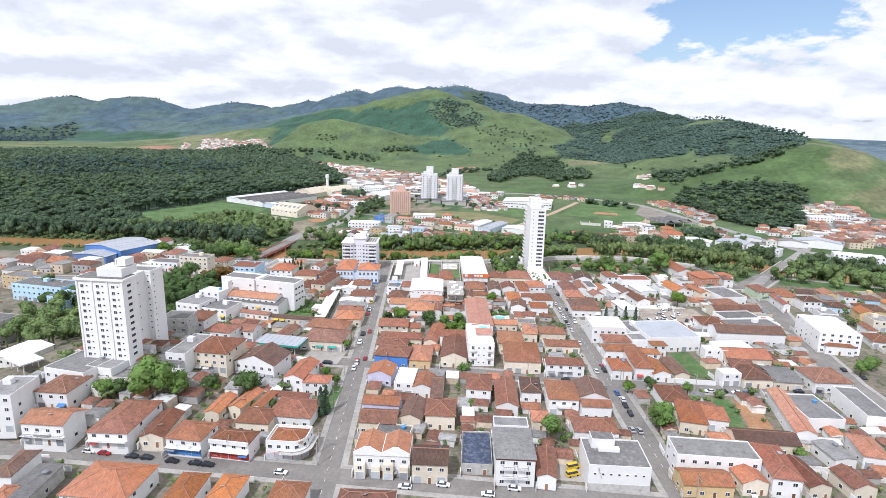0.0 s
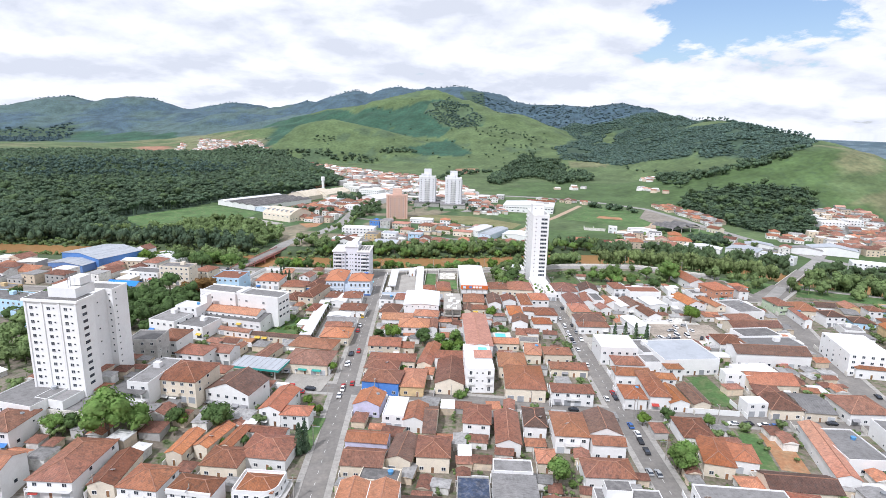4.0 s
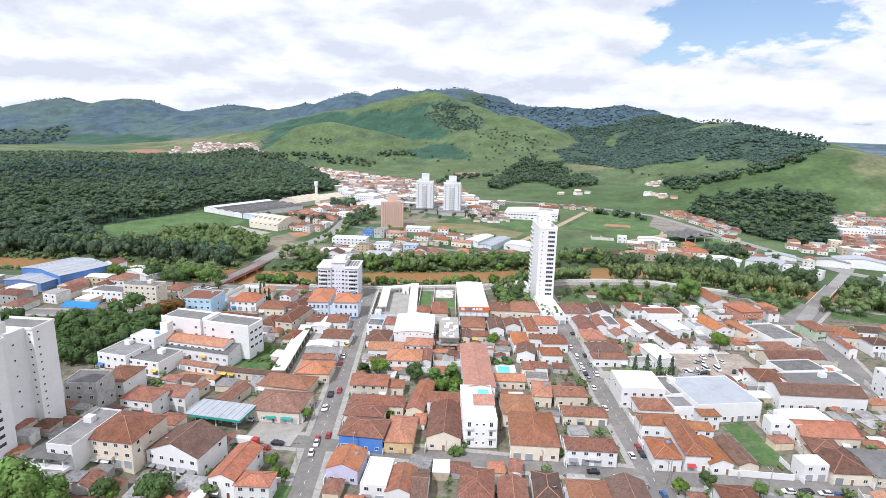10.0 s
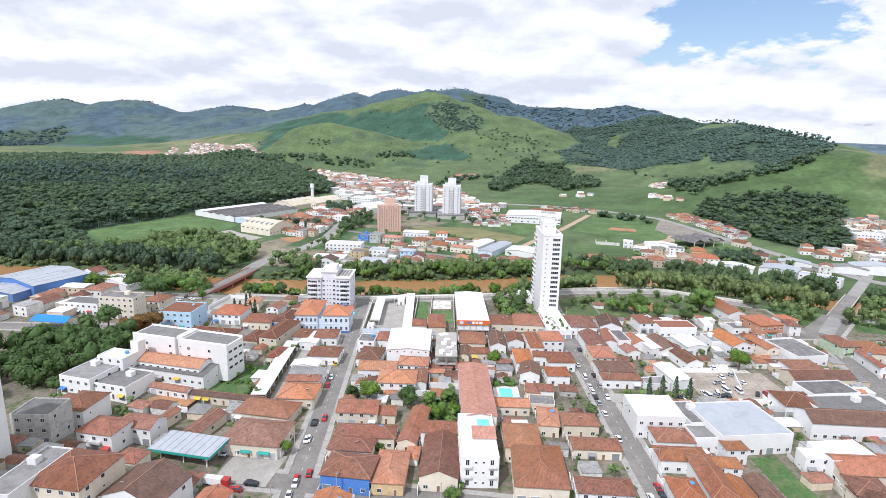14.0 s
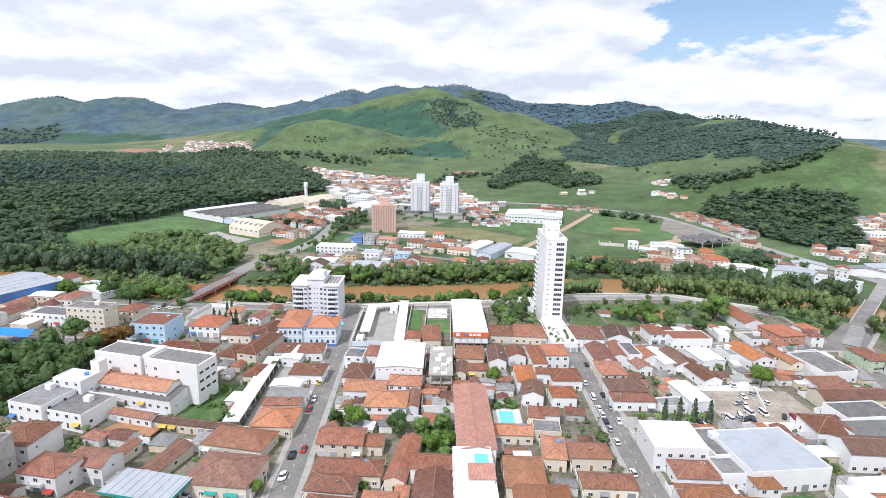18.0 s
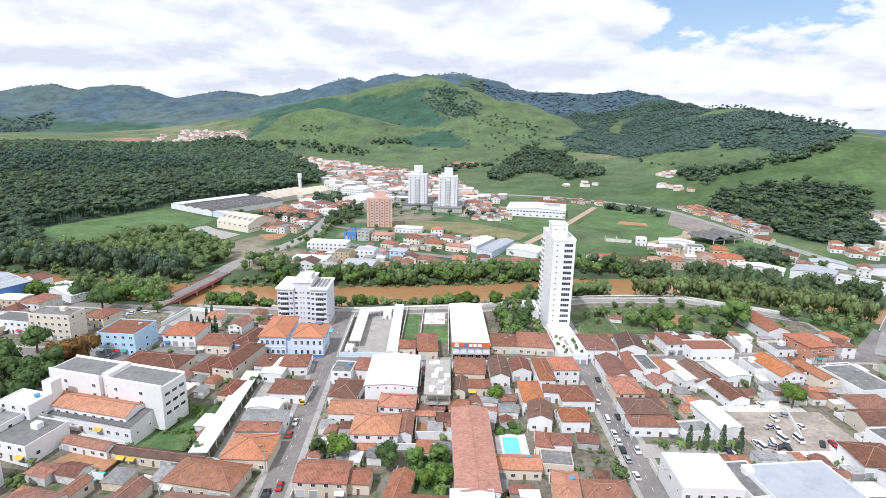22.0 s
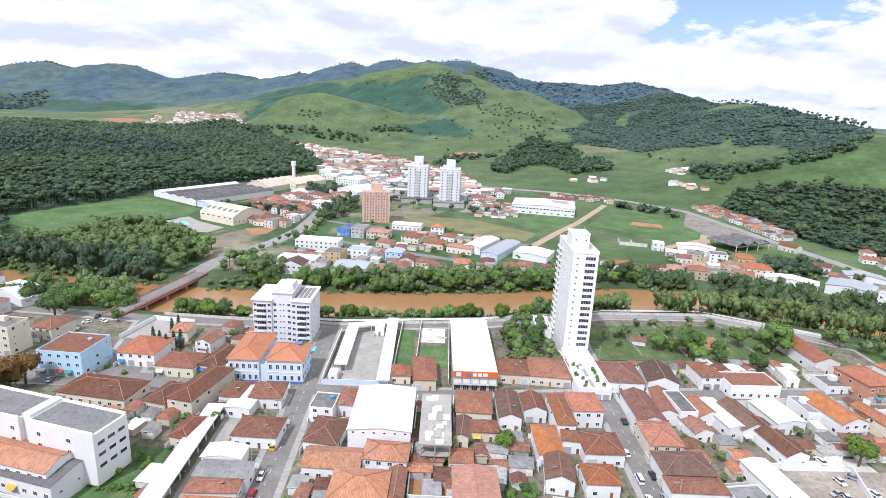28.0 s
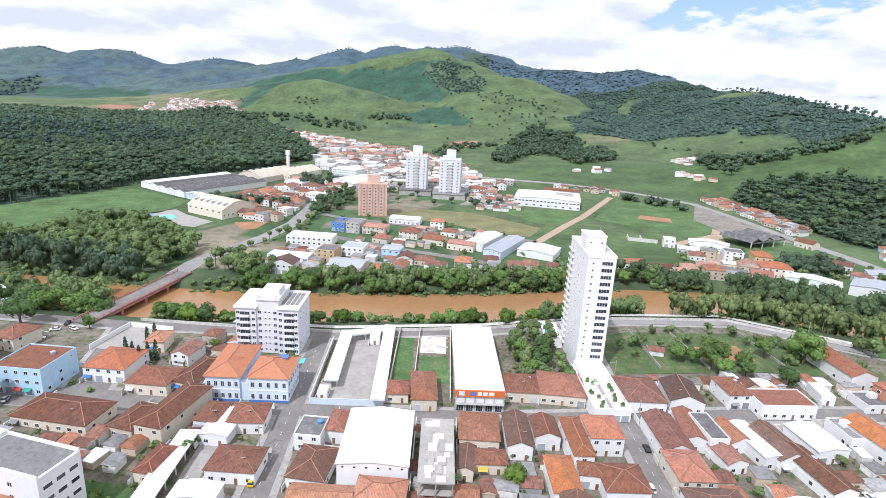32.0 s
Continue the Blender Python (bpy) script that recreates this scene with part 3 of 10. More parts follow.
def land(X, Y):
    """The height of the land."""
    X, Y = np.asarray(X, float), np.asarray(Y, float)
    if X.size == 1 and abs(X.flat[0]) < 340 and Y.flat[0] < 880:
        z = np.zeros_like(X)      # the flat valley floor
    else:
        wx, wy = X + 60 * fbm(X, Y, 330, 61), Y + 60 * fbm(X, Y, 330, 62)
        cut = 0.55 * (1 - 3.2 * np.abs(fbm(wx, wy, 520, 63))) + 0.45 * (1 - 3.0 * np.abs(fbm(wx, wy, 210, 64)))
        z = np.maximum.reduce([
            crest_height(X, Y, FAR_LEFT, 800, 1.2, 0.34 * cut), crest_height(X, Y, FAR_MID, 800, 1.2, 0.3 * cut), crest_height(X, Y, MID_LEFT, 520, 1.2, 0.3 * cut), crest_height(X, Y, MID_RIGHT, 700, 1.15, 0.34 * cut),
            crest_height(X, Y, GREEN, 600, 1.2, 0.22 * cut), crest_height(X, Y, FRONT, 260, 0.85, 0.1 * cut), crest_height(X, Y, RIGHT, 420, 1.05, 0.24 * cut), crest_height(X, Y, RIGHT_END, 275, 1.05, 0.2 * cut),
            crest_height(X, Y, PASTURE, 260, 1.1, 0.26 * cut), crest_height(X, Y, SPUR, 150, 1.0, 0.1 * cut)])
    z = z * (1 + 0.03 * fbm(X, Y, 300, 3)) + np.clip((Y - 900) / 600, 0, 1) * (6 + 8 * fbm(X, Y, 420, 5))
    z = z + np.clip((np.hypot(X, Y) - 4400) / 800, 0, 1) * 50
    dist = line_distance(X, Y, RIVER)
    bed = np.clip((27 - dist) / 9, 0, 1)
    return z - 6.0 * bed * bed * (3 - 2 * bed)


def steps(*pieces):
    out = []
    for a, b, s in pieces:
        out += list(np.arange(a, b, s))
    return np.array(out + [pieces[-1][1]], float)


# The far covers and crop hold distance haze as blue in the colour.
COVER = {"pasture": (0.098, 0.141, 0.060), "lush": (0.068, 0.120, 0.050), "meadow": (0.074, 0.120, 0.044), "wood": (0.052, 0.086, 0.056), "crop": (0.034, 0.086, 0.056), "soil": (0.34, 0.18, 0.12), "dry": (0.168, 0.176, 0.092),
         "blue": (0.062, 0.102, 0.136), "hazed_hill": (0.078, 0.122, 0.124), "town": (0.22, 0.19, 0.15), "lot": (0.24, 0.21, 0.15), "bank": (0.070, 0.098, 0.048), "scrub": (0.078, 0.118, 0.062), "plain": (0.115, 0.165, 0.200)}


def inside(X, Y, poly):
    hit = np.zeros(X.shape, bool)
    for (ax, ay), (bx, by) in zip(poly, poly[1:] + poly[:1]):
        if ay != by:
            hit ^= ((ay > Y) != (by > Y)) & (X < (bx - ax) * (Y - ay) / (by - ay) + ax)
    return hit


FOREST = [(-560, 610), (-430, 605), (-364, 642), (-349, 685), (-325, 731), (-312, 785), (-265, 868), (-235, 905), (-180, 1040), (-260, 1250), (-420, 1560), (-560, 1640), (-1360, 1640), (-1080, 1300), (-820, 980)]
FIELD = [(-366, 645), (-349, 684), (-322, 728), (-297, 752), (-226, 708), (-228, 659), (-243, 637), (-282, 560), (-325, 590)]
WOOD_RIGHT = [(352, 862), (385, 896), (440, 905), (496, 880), (530, 848), (526, 805), (495, 770), (455, 700), (429, 655), (381, 636), (358, 662), (347, 720), (352, 790), (352, 840)]
FAR_WOODS = [(313, 1662), (307, 1514), (385, 1490), (473, 1390), (513, 1334), (558, 1314), (584, 1362), (569, 1262), (600, 1262), (631, 1262), (590, 1120), (545, 985), (580, 990), (671, 1078), (760, 1180), (820, 1300), (880, 1500), (960, 1750), (1000, 2050), (1000, 2500), (900, 3050), (500, 3200), (60, 3200), (200, 2500), (330, 2150), (440, 1850)]
GLADES = [[(440, 1734), (612, 2202), (655, 2210), (605, 2070)], [(777, 1894), (863, 2014), (900, 2040), (915, 1880), (851, 1778), (820, 1822)]]
CLUMP = [(78, 1122), (154, 1394), (203, 1526), (235, 1554), (252, 1478), (300, 1482), (284, 1338), (322, 1294), (314, 1210), (252, 1142), (222, 1098), (205, 1238), (167, 1210), (111, 1086)]
CROP_FACE = [(-564, 1762), (-672, 2266), (-640, 2420), (-485, 2360), (-294, 2190), (-170, 2138), (-79, 2102), (9, 2154), (85, 2014), (119, 1882), (28, 1886), (-5, 1782), (-40, 1800), (-111, 1830), (-160, 1830), (-250, 1850), (-350, 1860), (-420, 1840), (-461, 1750), (-496, 1614)]
HILL_TOP_WOOD = [(-58, 2078), (19, 2174), (86, 2070), (123, 1958), (120, 1902), (45, 1854), (-26, 1938), (-74, 2002)]
SMALL_CROP = [(-133, 1634), (-74, 1674), (-34, 1742), (32, 1746), (58, 1662), (85, 1578), (27, 1574), (-33, 1610), (-94, 1630)]
RED_SOIL = [(-1049, 1946), (-1028, 1986), (-955, 1990), (-907, 1878), (-895, 1758), (-910, 1702)]
CROP_PLAIN = [(-1613, 2422), (-1818, 2818), (-1685, 2822), (-1262, 2482), (-1156, 2510), (-1122, 2438), (-1155, 2238)]
DARK_PLAIN = [(-2300, 2814), (-1977, 2854), (-1915, 2950), (-1847, 2874), (-1625, 2422), (-1560, 2102), (-2300, 2100)]
PALE_PLAIN = [(-1551, 1962), (-1523, 2078), (-1247, 2250), (-1117, 2426), (-850, 2174), (-798, 2202), (-681, 2102), (-510, 1622), (-716, 1690), (-977, 1582), (-1330, 1650)]
BARE_CUT = [(31, 1334), (50, 1374), (89, 1390), (92, 1338), (59, 1290)]
DRY_SLOPE = [(686, 1098), (648, 934), (574, 854), (564, 800), (620, 740), (900, 800), (900, 1100)]
CLEARING = [(314, 1482), (431, 1506), (395, 1406), (308, 1394)]


def cover_colour(X, Y):
    wob, wob2 = fbm(X, Y, 140, 11) * 26, fbm(X, Y, 110, 12) * 26
    col = np.empty(X.shape + (3,))
    col[:] = COVER["pasture"]

    def lay(mask, name):
        col[mask] = COVER[name]

    def over(poly, name):
        lay(inside(X + wob, Y + wob2, poly), name)

    n1, n2, n3 = fbm(X, Y, 260, 21), fbm(X, Y, 520, 23), fbm(X, Y, 60, 25)
    lay((n1 > 0.25) & (Y < 1500), "lush")
    lay((n1 + 0.4 * n3 > -0.25) & (Y < 1150), "meadow")
    lay((Y > 1500) & (n3 + 0.5 * n1 > 0.42), "scrub")
    # Distance haze laid on the western hills as bluish cover.
    lay((Y > 2250) & (X < -560), "hazed_hill")
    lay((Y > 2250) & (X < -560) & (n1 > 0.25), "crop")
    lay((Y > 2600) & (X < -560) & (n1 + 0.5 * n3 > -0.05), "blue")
    over(DARK_PLAIN, "wood")
    over(CROP_PLAIN, "crop")
    over(PALE_PLAIN, "dry")
    lay(inside(X + wob, Y + wob2, PALE_PLAIN) & (n3 + n1 > 0.1), "pasture")
    over(RED_SOIL, "soil")
    lay(inside(X + 0.4 * wob, Y + wob2, ESTATE), "lot")
    over(CROP_FACE, "crop")
    lay(inside(X + wob, Y + wob2, CROP_FACE) & (n1 + 0.6 * n3 > 0.5), "lush")
    over(HILL_TOP_WOOD, "scrub")
    over(SMALL_CROP, "crop")
    # Far hills and eastern plain: haze again put into the cover colour.
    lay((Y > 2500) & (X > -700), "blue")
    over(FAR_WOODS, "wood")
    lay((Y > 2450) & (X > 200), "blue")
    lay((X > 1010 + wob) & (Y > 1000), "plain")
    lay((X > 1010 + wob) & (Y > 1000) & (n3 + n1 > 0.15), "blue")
    over(DRY_SLOPE, "dry")
    lay(inside(X + wob, Y + wob2, DRY_SLOPE) & (n3 > 0.05), "pasture")
    over(CLEARING, "dry")
    over(BARE_CUT, "soil")
    for glade in GLADES:
        over(glade, "pasture")
    lay(inside(X + wob * 0.3, Y + wob * 0.3, FOREST), "wood")
    lay(inside(X + wob * 0.3, Y, WOOD_RIGHT), "wood")
    lay(inside(X, Y, FIELD), "lush")
    quarter_mask = (Y > 515) & (Y < 900) & (X > -175) & (X < 60) & (Y < 640 + 260 * (X < 20))
    lay(quarter_mask, "lush")
    lay(quarter_mask & (fbm(X, Y, 34, 31) > 0.16), "lot")
    lay((Y < 600) & (line_distance(X, Y, RIVER) < 46), "bank")
    lay((line_distance(X, Y, RIVER) > 46) & (Y < 470), "town")
    return col


def build_ground():
    xs = steps((-3600, -1400, 60), (-1400, -480, 24), (-480, 480, 6), (480, 1400, 20), (1400, 3600, 60))
    ys = steps((-200, 400, 30), (400, 560, 5), (560, 1000, 10), (1000, 2600, 18), (2600, 4850, 45))
    X, Y = np.meshgrid(xs, ys)
    Z = land(X, Y)
    nx, ny = len(xs), len(ys)
    me = bpy.data.meshes.new("ground")
    me.vertices.add(nx * ny)
    me.vertices.foreach_set("co", np.stack([X, Y, Z], -1).astype(np.float32).ravel())
    i = (np.arange(ny - 1)[:, None] * nx + np.arange(nx - 1)[None]).ravel()
    quads = np.stack([i, i + 1, i + nx + 1, i + nx], 1).astype(np.int32)
    me.loops.add(quads.size)
    me.loops.foreach_set("vertex_index", quads.ravel())
    me.polygons.add(len(quads))
    me.polygons.foreach_set("loop_start", np.arange(0, quads.size, 4, dtype=np.int32))
    me.update(calc_edges=True)
    at = me.attributes.new("cover", "FLOAT_COLOR", "POINT")
    c = np.ones((nx * ny, 4), np.float32)
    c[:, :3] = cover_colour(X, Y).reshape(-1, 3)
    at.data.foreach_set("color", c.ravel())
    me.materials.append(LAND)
    me.polygons.foreach_set("use_smooth", np.ones(len(quads), bool))
    return tagged(new("ground", me), "green valley land rising to wooded hills", "ground", "", "structure")


build_ground()


def river():
    v, f = [], []
    for i, (x, y) in enumerate(RIVER):
        a, b = RIVER[max(i - 1, 0)], RIVER[min(i + 1, len(RIVER) - 1)]
        d = Vector((b[0] - a[0], b[1] - a[1])).normalized()
        v += [(x - d.y * -30, y + d.x * -30, -3.6), (x - d.y * 30, y + d.x * 30, -3.6)]
        if i:
            k = 2 * i
            f.append((k - 2, k, k + 1, k - 1))
    tagged(new("water", mesh("water", v, f, [WATER])), "brown muddy river between wooded banks", "river", "", "structure")


river()

# ---- streets: one asphalt sheet, with raised blocks on it ----
def L(y):
    return -36.5 - 0.034 * (y - 172)


def A(x):
    return 155.5 - 0.105 * x


def B(x):
    return 240 - 0.13 * x if x < 76 else 230 - 0.07 * (x - 76)


def C(x):
    return 375.0 if x < 35 else 375 + 0.12 * (x - 35)


D_LINE = [(178, 200), (186, 235), (202, 304), (226, 390)]


def D(y):
    ys, xs = [p[1] for p in D_LINE], [p[0] for p in D_LINE]
    return float(np.interp(y, ys, xs))


TOWN = [(-330, -60), (420, -60), (420, 330), (330, 400), (262, 425), (215, 450), (160, 478), (100, 473), (30, 452), (-40, 440), (-90, 443), (-135, 442), (-210, 447), (-330, 455)]
tagged(new("road", prism("road", TOWN, -0.5, 0.02, ASPHALT)), "worn grey asphalt streets of the town", "road", "", "structure")


def shrink(poly, by):
    n, out = len(poly), []
    for i in range(n):
        p, c, q = (Vector(poly[k % n]) for k in (i - 1, i, i + 1))
        d1, d2 = (c - p).normalized(), (q - c).normalized()
        n1, n2 = Vector((-d1.y, d1.x)), Vector((-d2.y, d2.x))
        m = (n1 + n2)
        m = m / max(0.3, m.dot(n1))
        out.append(tuple(c + m * by))
    return out


def block(poly, walk=2.2):
    tagged(new("pavement", prism("pavement", poly, 0.0, 0.15, PAVING)), "grey pavement slabs with a raised kerb", "pavement", "", "structure")
    tagged(new("yard", prism("yard", shrink(poly, walk), 0.1, 0.17, YARD)), "bare earth and patchy grass yards", "yard", "", "structure")


W1, W2, W3 = 3.9, 4.2, 4.0     # half widths of the streets
block([(L(158) + W1, A(-33) + W3), (76 - W2, A(72) + W3), (76 - W2, B(72) - W3), (L(244) + W1, B(-35) - W3)])
block([(L(246) + W1, B(-35) + W3), (76 - W2, B(72) + W3), (76 - W2, C(72) - W3), (35, C(35) - W3), (L(371) + W1, C(-42) - W3)])
block([(L(379) + W1, C(-40) + W3), (35, C(35) + W3), (76 - W2, C(70) + W3), (78, 459), (30, 446), (L(432) + W1, 434)])
block([(-300, A(-200) + 14), (-130, A(-130) + W3), (L(160) - W1, A(-45) + W3), (L(242) - W1, B(-45) - W3), (-92, B(-92) - W3 - 1), (-300, 270)])
block([(-300, 278), (-92, B(-92) + W3), (L(248) - W1, B(-45) + W3), (L(371) - W1, C(-50) - W3), (-120, 369), (-178, 372), (-300, 372)])
block([(-112, 382), (L(379) - W1, C(-50) + W3), (L(432) - W1, 432), (-90, 434), (-125, 434)])
block([(-300, 380), (-180, 382), (-128, 382), (-140, 434), (-210, 440), (-300, 445)])
block([(76 + W2, A(80) + W3), (D(150) - 6, A(178) + W3), (D(217) - 6, B(180) - W3), (76 + W2, B(80) - W3)])
block([(76 + W2, B(80) + W3), (D(226) - 6, B(180) + W3), (D(304) - 6, 304), (D(385) - 6, 386), (150, C(140) - W3), (76 + W2, C(80) - W3)])
block([(76 + W2, C(80) + W3), (150, C(140) + W3), (D(390) - 8, 396), (219, 438), (161, 470.5), (100, 466), (80, 459)])
block([(D(150) + 6, 146), (414, 130), (414, 326), (330, 396), (264, 421), (D(390) + 9, 391), (D(304) + 6, 304), (D(235) + 6, 235)])
block([(-300, A(-200) - 2), (-300, 40), (L(60) - W1, 40), (L(150) - W1, A(-40) - W3), (-130, A(-130) - W3)])
block([(L(60) + W1, 40), (76 - W2, 40), (76 - W2, A(72) - W3), (L(150) + W1, A(-32) - W3)])
block([(76 + W2, 40), (400, 40), (400, 118), (D(150) - 6, A(178) - W3), (76 + W2, A(80) - W3)])


def town_hill():
    xs, ys = np.arange(-300, -60, 6.0), np.arange(165, 372, 6.0)
    v = [(x, y, rise(x, y) * min(1, max(0, (y - A(x) - 5) / 9)) - 0.1) for y in ys for x in xs]
    n = len(xs)
    f = [(j * n + i, j * n + i + 1, (j + 1) * n + i + 1, (j + 1) * n + i) for j in range(len(ys) - 1) for i in range(n - 1)]
    me = mesh("yard_slope", v, f, [YARD])
    me.polygons.foreach_set("use_smooth", [True] * len(f))
    tagged(new("yard_slope", me), "grassy slope of the low hill under the houses", "yard", "", "structure")


town_hill()

# ---- houses of the town ----
house(-152.8, 181.7, 10.9, 15.1, 3, 14.0, "F", "g", "W", 4)
terrace_house = house(-132.9, 174.1, 15.1, 10.3, -4, 8.0, "G", "o", "W", 2)
house(-140.6, 192.0, 12.0, 13.7, -4, 7.0, "H", "r", "W", 2)
house(-142.6, 207.8, 18.8, 19.5, -14, 4.5, "F", "g", "W", 1)
house(-132.9, 206.5, 11.9, 9.0, -13, 5.0, "F", "g", "W", 1)
balcony_house = house(-110.8, 179.4, 13.5, 22.3, -2, 6.0, "H", "r", "W", 2)
house(-98.1, 179.1, 7.8, 17.3, 2, 4.0, "P", "r", "c", 1)
blue_shop = house(-84.8, 173.1, 12.4, 11.3, -7, 6.2, "H", "r", "W", 2)
red_shop = house(-69.2, 170.3, 13.7, 7.8, -8, 6.4, "H", "r", "W", 2)
house(-54.8, 193.9, 16.0, 13.6, -6, 4.5, "H", "r", "W", 1)
house(-59.5, 222.6, 8.3, 18.4, -9, 6.5, "P", "o", "W", 2)
house(-51.1, 215.3, 10.4, 6.9, -2, 6.0, "H", "o", "W", 2)
house(-78.5, 230.3, 18.6, 15.4, -13, 7.0, "P", "d", "W", 2)
house(-98.4, 229.5, 18.1, 17.4, -8, 9.0, "H", "r", "c", 3)
house(-108.7, 226.3, 8.5, 22.1, -7, 8.0, "F", "g", "W", 2)
house(-107.6, 259.2, 13.1, 10.4, -9, 7.0, "H", "r", "W", 2)
house(-98.6, 266.5, 11.7, 8.9, -10, 6.5, "G", "r", "W", 2)
house(-128.9, 259.6, 12.7, 11.6, 1, 11.0, "F", "g", "G", 3)
house(-125.7, 275.6, 11.0, 14.0, -6, 8.0, "H", "r", "W", 2)
house(-138.5, 303.0, 15.0, 19.0, -14, 7.5, "F", "g", "W", 2)
house(-133.0, 311.5, 13.0, 9.0, -14, 9.5, "F", "w", "W", 3)
house(-127.0, 316.5, 4.0, 4.0, -14, 13.5, "F", "w", "W", 4, windows=False)
house(-124.4, 299.4, 16.5, 15.4, -14, 6.0, "F", "g", "W", 2)
house(-60.8, 286.3, 21.9, 12.2, -10, 4.0, "H", "o", "c", 1)
house(-58.1, 266.6, 20.3, 16.3, -6, 5.0, "H", "r", "c", 1)
house(-80.5, 274.4, 6.2, 16.6, -15, 3.5, "P", "r", "c", 1)
house(-96.2, 277.3, 4.0, 11.0, -13, 3.5, "P", "o", "c", 1)
house(-92.5, 247.7, 7.9, 6.9, -11, 4.0, "H", "r", "c", 1)
house(-113.0, 315.1, 36.8, 9.7, -13, 7.0, "G", "o", "W", 2)
house(-111.0, 316.9, 40.3, 17.0, -14, 5.0, "G", "g", "W", 1)
house(-104.9, 299.3, 17.8, 4.1, -14, 3.5, "G", "r", "W", 1)
house(-81.1, 295.9, 33.3, 4.0, -9, 3.5, "G", "d", "c", 1)
house(-78.8, 364.3, 9.6, 26.2, -12, 7.0, "H", "r", "c", 2)
house(-114.3, 362.2, 26.6, 14.1, -8, 4.0, "H", "r", "c", 1)
house(-90.2, 360.9, 9.0, 14.4, -13, 4.0, "H", "r", "c", 1)
house(-115.8, 395.4, 15.8, 16.5, -3, 6.0, "H", "o", "W", 2)
house(-168.2, 414.1, 11.2, 13.0, -12, 6.0, "H", "r", "c", 2)
house(-93.8, 407.8, 7.4, 11.6, -11, 5.0, "P", "r", "W", 2)
house(-96.7, 386.4, 15.4, 12.8, -3, 4.5, "H", "r", "c", 1)
house(-110.4, 417.5, 7.5, 10.8, 5, 5.0, "H", "o", "c", 1)
house(-82.7, 392.8, 9.8, 20.3, -13, 4.0, "H", "r", "c", 1)
house(-66.6, 365.0, 8.0, 11.3, -6, 4.5, "H", "r", "W", 1)
house(-73.2, 340.3, 6.1, 12.5, -8, 4.0, "H", "r", "c", 1)
house(-53.5, 312.0, 14.2, 6.1, 2, 4.5, "H", "r", "W", 1)
house(-52.2, 300.0, 15.0, 13.7, -1, 4.5, "H", "o", "c", 1)
house(-53.1, 318.4, 15.4, 7.3, -1, 5.0, "G", "g", "W", 1)
house(-50.2, 341.4, 14.4, 11.4, -2, 4.5, "H", "r", "W", 1)
house(-56.2, 327.4, 12.0, 6.9, -2, 4.5, "P", "w", "W", 1)
house(-61.4, 360.2, 8.9, 15.2, -4, 4.0, "P", "w", "W", 1)
house(-54.6, 365.2, 11.9, 11.5, 3, 4.5, "H", "r", "W", 1)
house(-31.8, 357.4, 8.5, 10.6, -4, 6.0, "F", "d", "W", 2)
house(-24.1, 362.5, 6.2, 11.7, -6, 5.0, "H", "r", "W", 1)
house(-27.9, 342.0, 11.1, 15.0, -7, 4.0, "H", "r", "W", 1)
house(-22.6, 326.7, 17.5, 10.2, -1, 4.5, "G", "o", "W", 1)
house(-6.5, 329.2, 13.6, 9.5, -4, 6.0, "H", "o", "W", 2)
house(-12.6, 312.9, 16.0, 13.4, -1, 6.0, "H", "o", "W", 2)
house(-2.4, 315.2, 4.8, 14.1, -1, 5.0, "P", "r", "W", 1)
house(6.8, 254.8, 12.1, 24.4, -3, 5.0, "P", "r", "c", 1)
house(6.2, 271.6, 13.3, 8.1, -2, 6.0, "G", "r", "W", 1)
house(-22.2, 247.0, 15.6, 12.5, -7, 6.0, "H", "r", "B", 1)
house(-9.2, 249.1, 9.9, 17.7, -3, 4.5, "H", "o", "y", 1)
house(-24.1, 261.9, 14.9, 8.7, -5, 4.5, "H", "r", "c", 1)
house(-20.4, 270.2, 21.4, 8.5, -2, 4.5, "H", "r", "c", 1)
house(-25.4, 286.4, 15.7, 10.6, -2, 5.5, "G", "r", "c", 2)
house(-14.4, 286.6, 6.7, 7.3, -2, 4.0, "G", "r", "c", 1)
house(-3.2, 276.5, 6.5, 25.7, -10, 4.0, "P", "r", "c", 1)
house(35.2, 267.2, 12.2, 15.8, -2, 6.0, "H", "o", "c", 1)
house(38.5, 249.4, 16.4, 23.1, -3, 6.0, "H", "o", "c", 1)
house(47.5, 282.8, 7.5, 13.6, -6, 5.0, "H", "o", "c", 1)
house(59.1, 281.2, 13.1, 8.8, -1, 5.0, "H", "o", "c", 1)
house(61.5, 266.1, 16.7, 7.5, -2, 4.0, "H", "r", "c", 1)
house(51.5, 241.9, 5.7, 10.1, -6, 3.5, "F", "w", "W", 1)
house(57.1, 239.3, 16.8, 7.8, -3, 6.0, "H", "r", "W", 2)
house(22.2, 362.9, 12.8, 15.3, -2, 5.0, "H", "r", "c", 1)
house(34.8, 361.8, 7.9, 18.7, 0, 5.0, "P", "d", "W", 1)
house(44.3, 364.1, 8.2, 11.9, 2, 5.0, "P", "r", "W", 1)
house(53.1, 357.2, 6.3, 20.6, 2, 7.0, "H", "o", "W", 2)
house(63.0, 362.8, 10.9, 12.7, 2, 7.0, "H", "o", "W", 2)
house(24.9, 348.4, 9.7, 7.0, 1, 4.0, "H", "r", "c", 1)
house(17.6, 347.4, 5.0, 12.2, -6, 4.0, "P", "d", "c", 1)
house(45.6, 340.7, 8.0, 16.4, 1, 5.0, "H", "o", "W", 1)
house(63.2, 340.1, 12.8, 12.1, 1, 5.0, "H", "r", "W", 1)
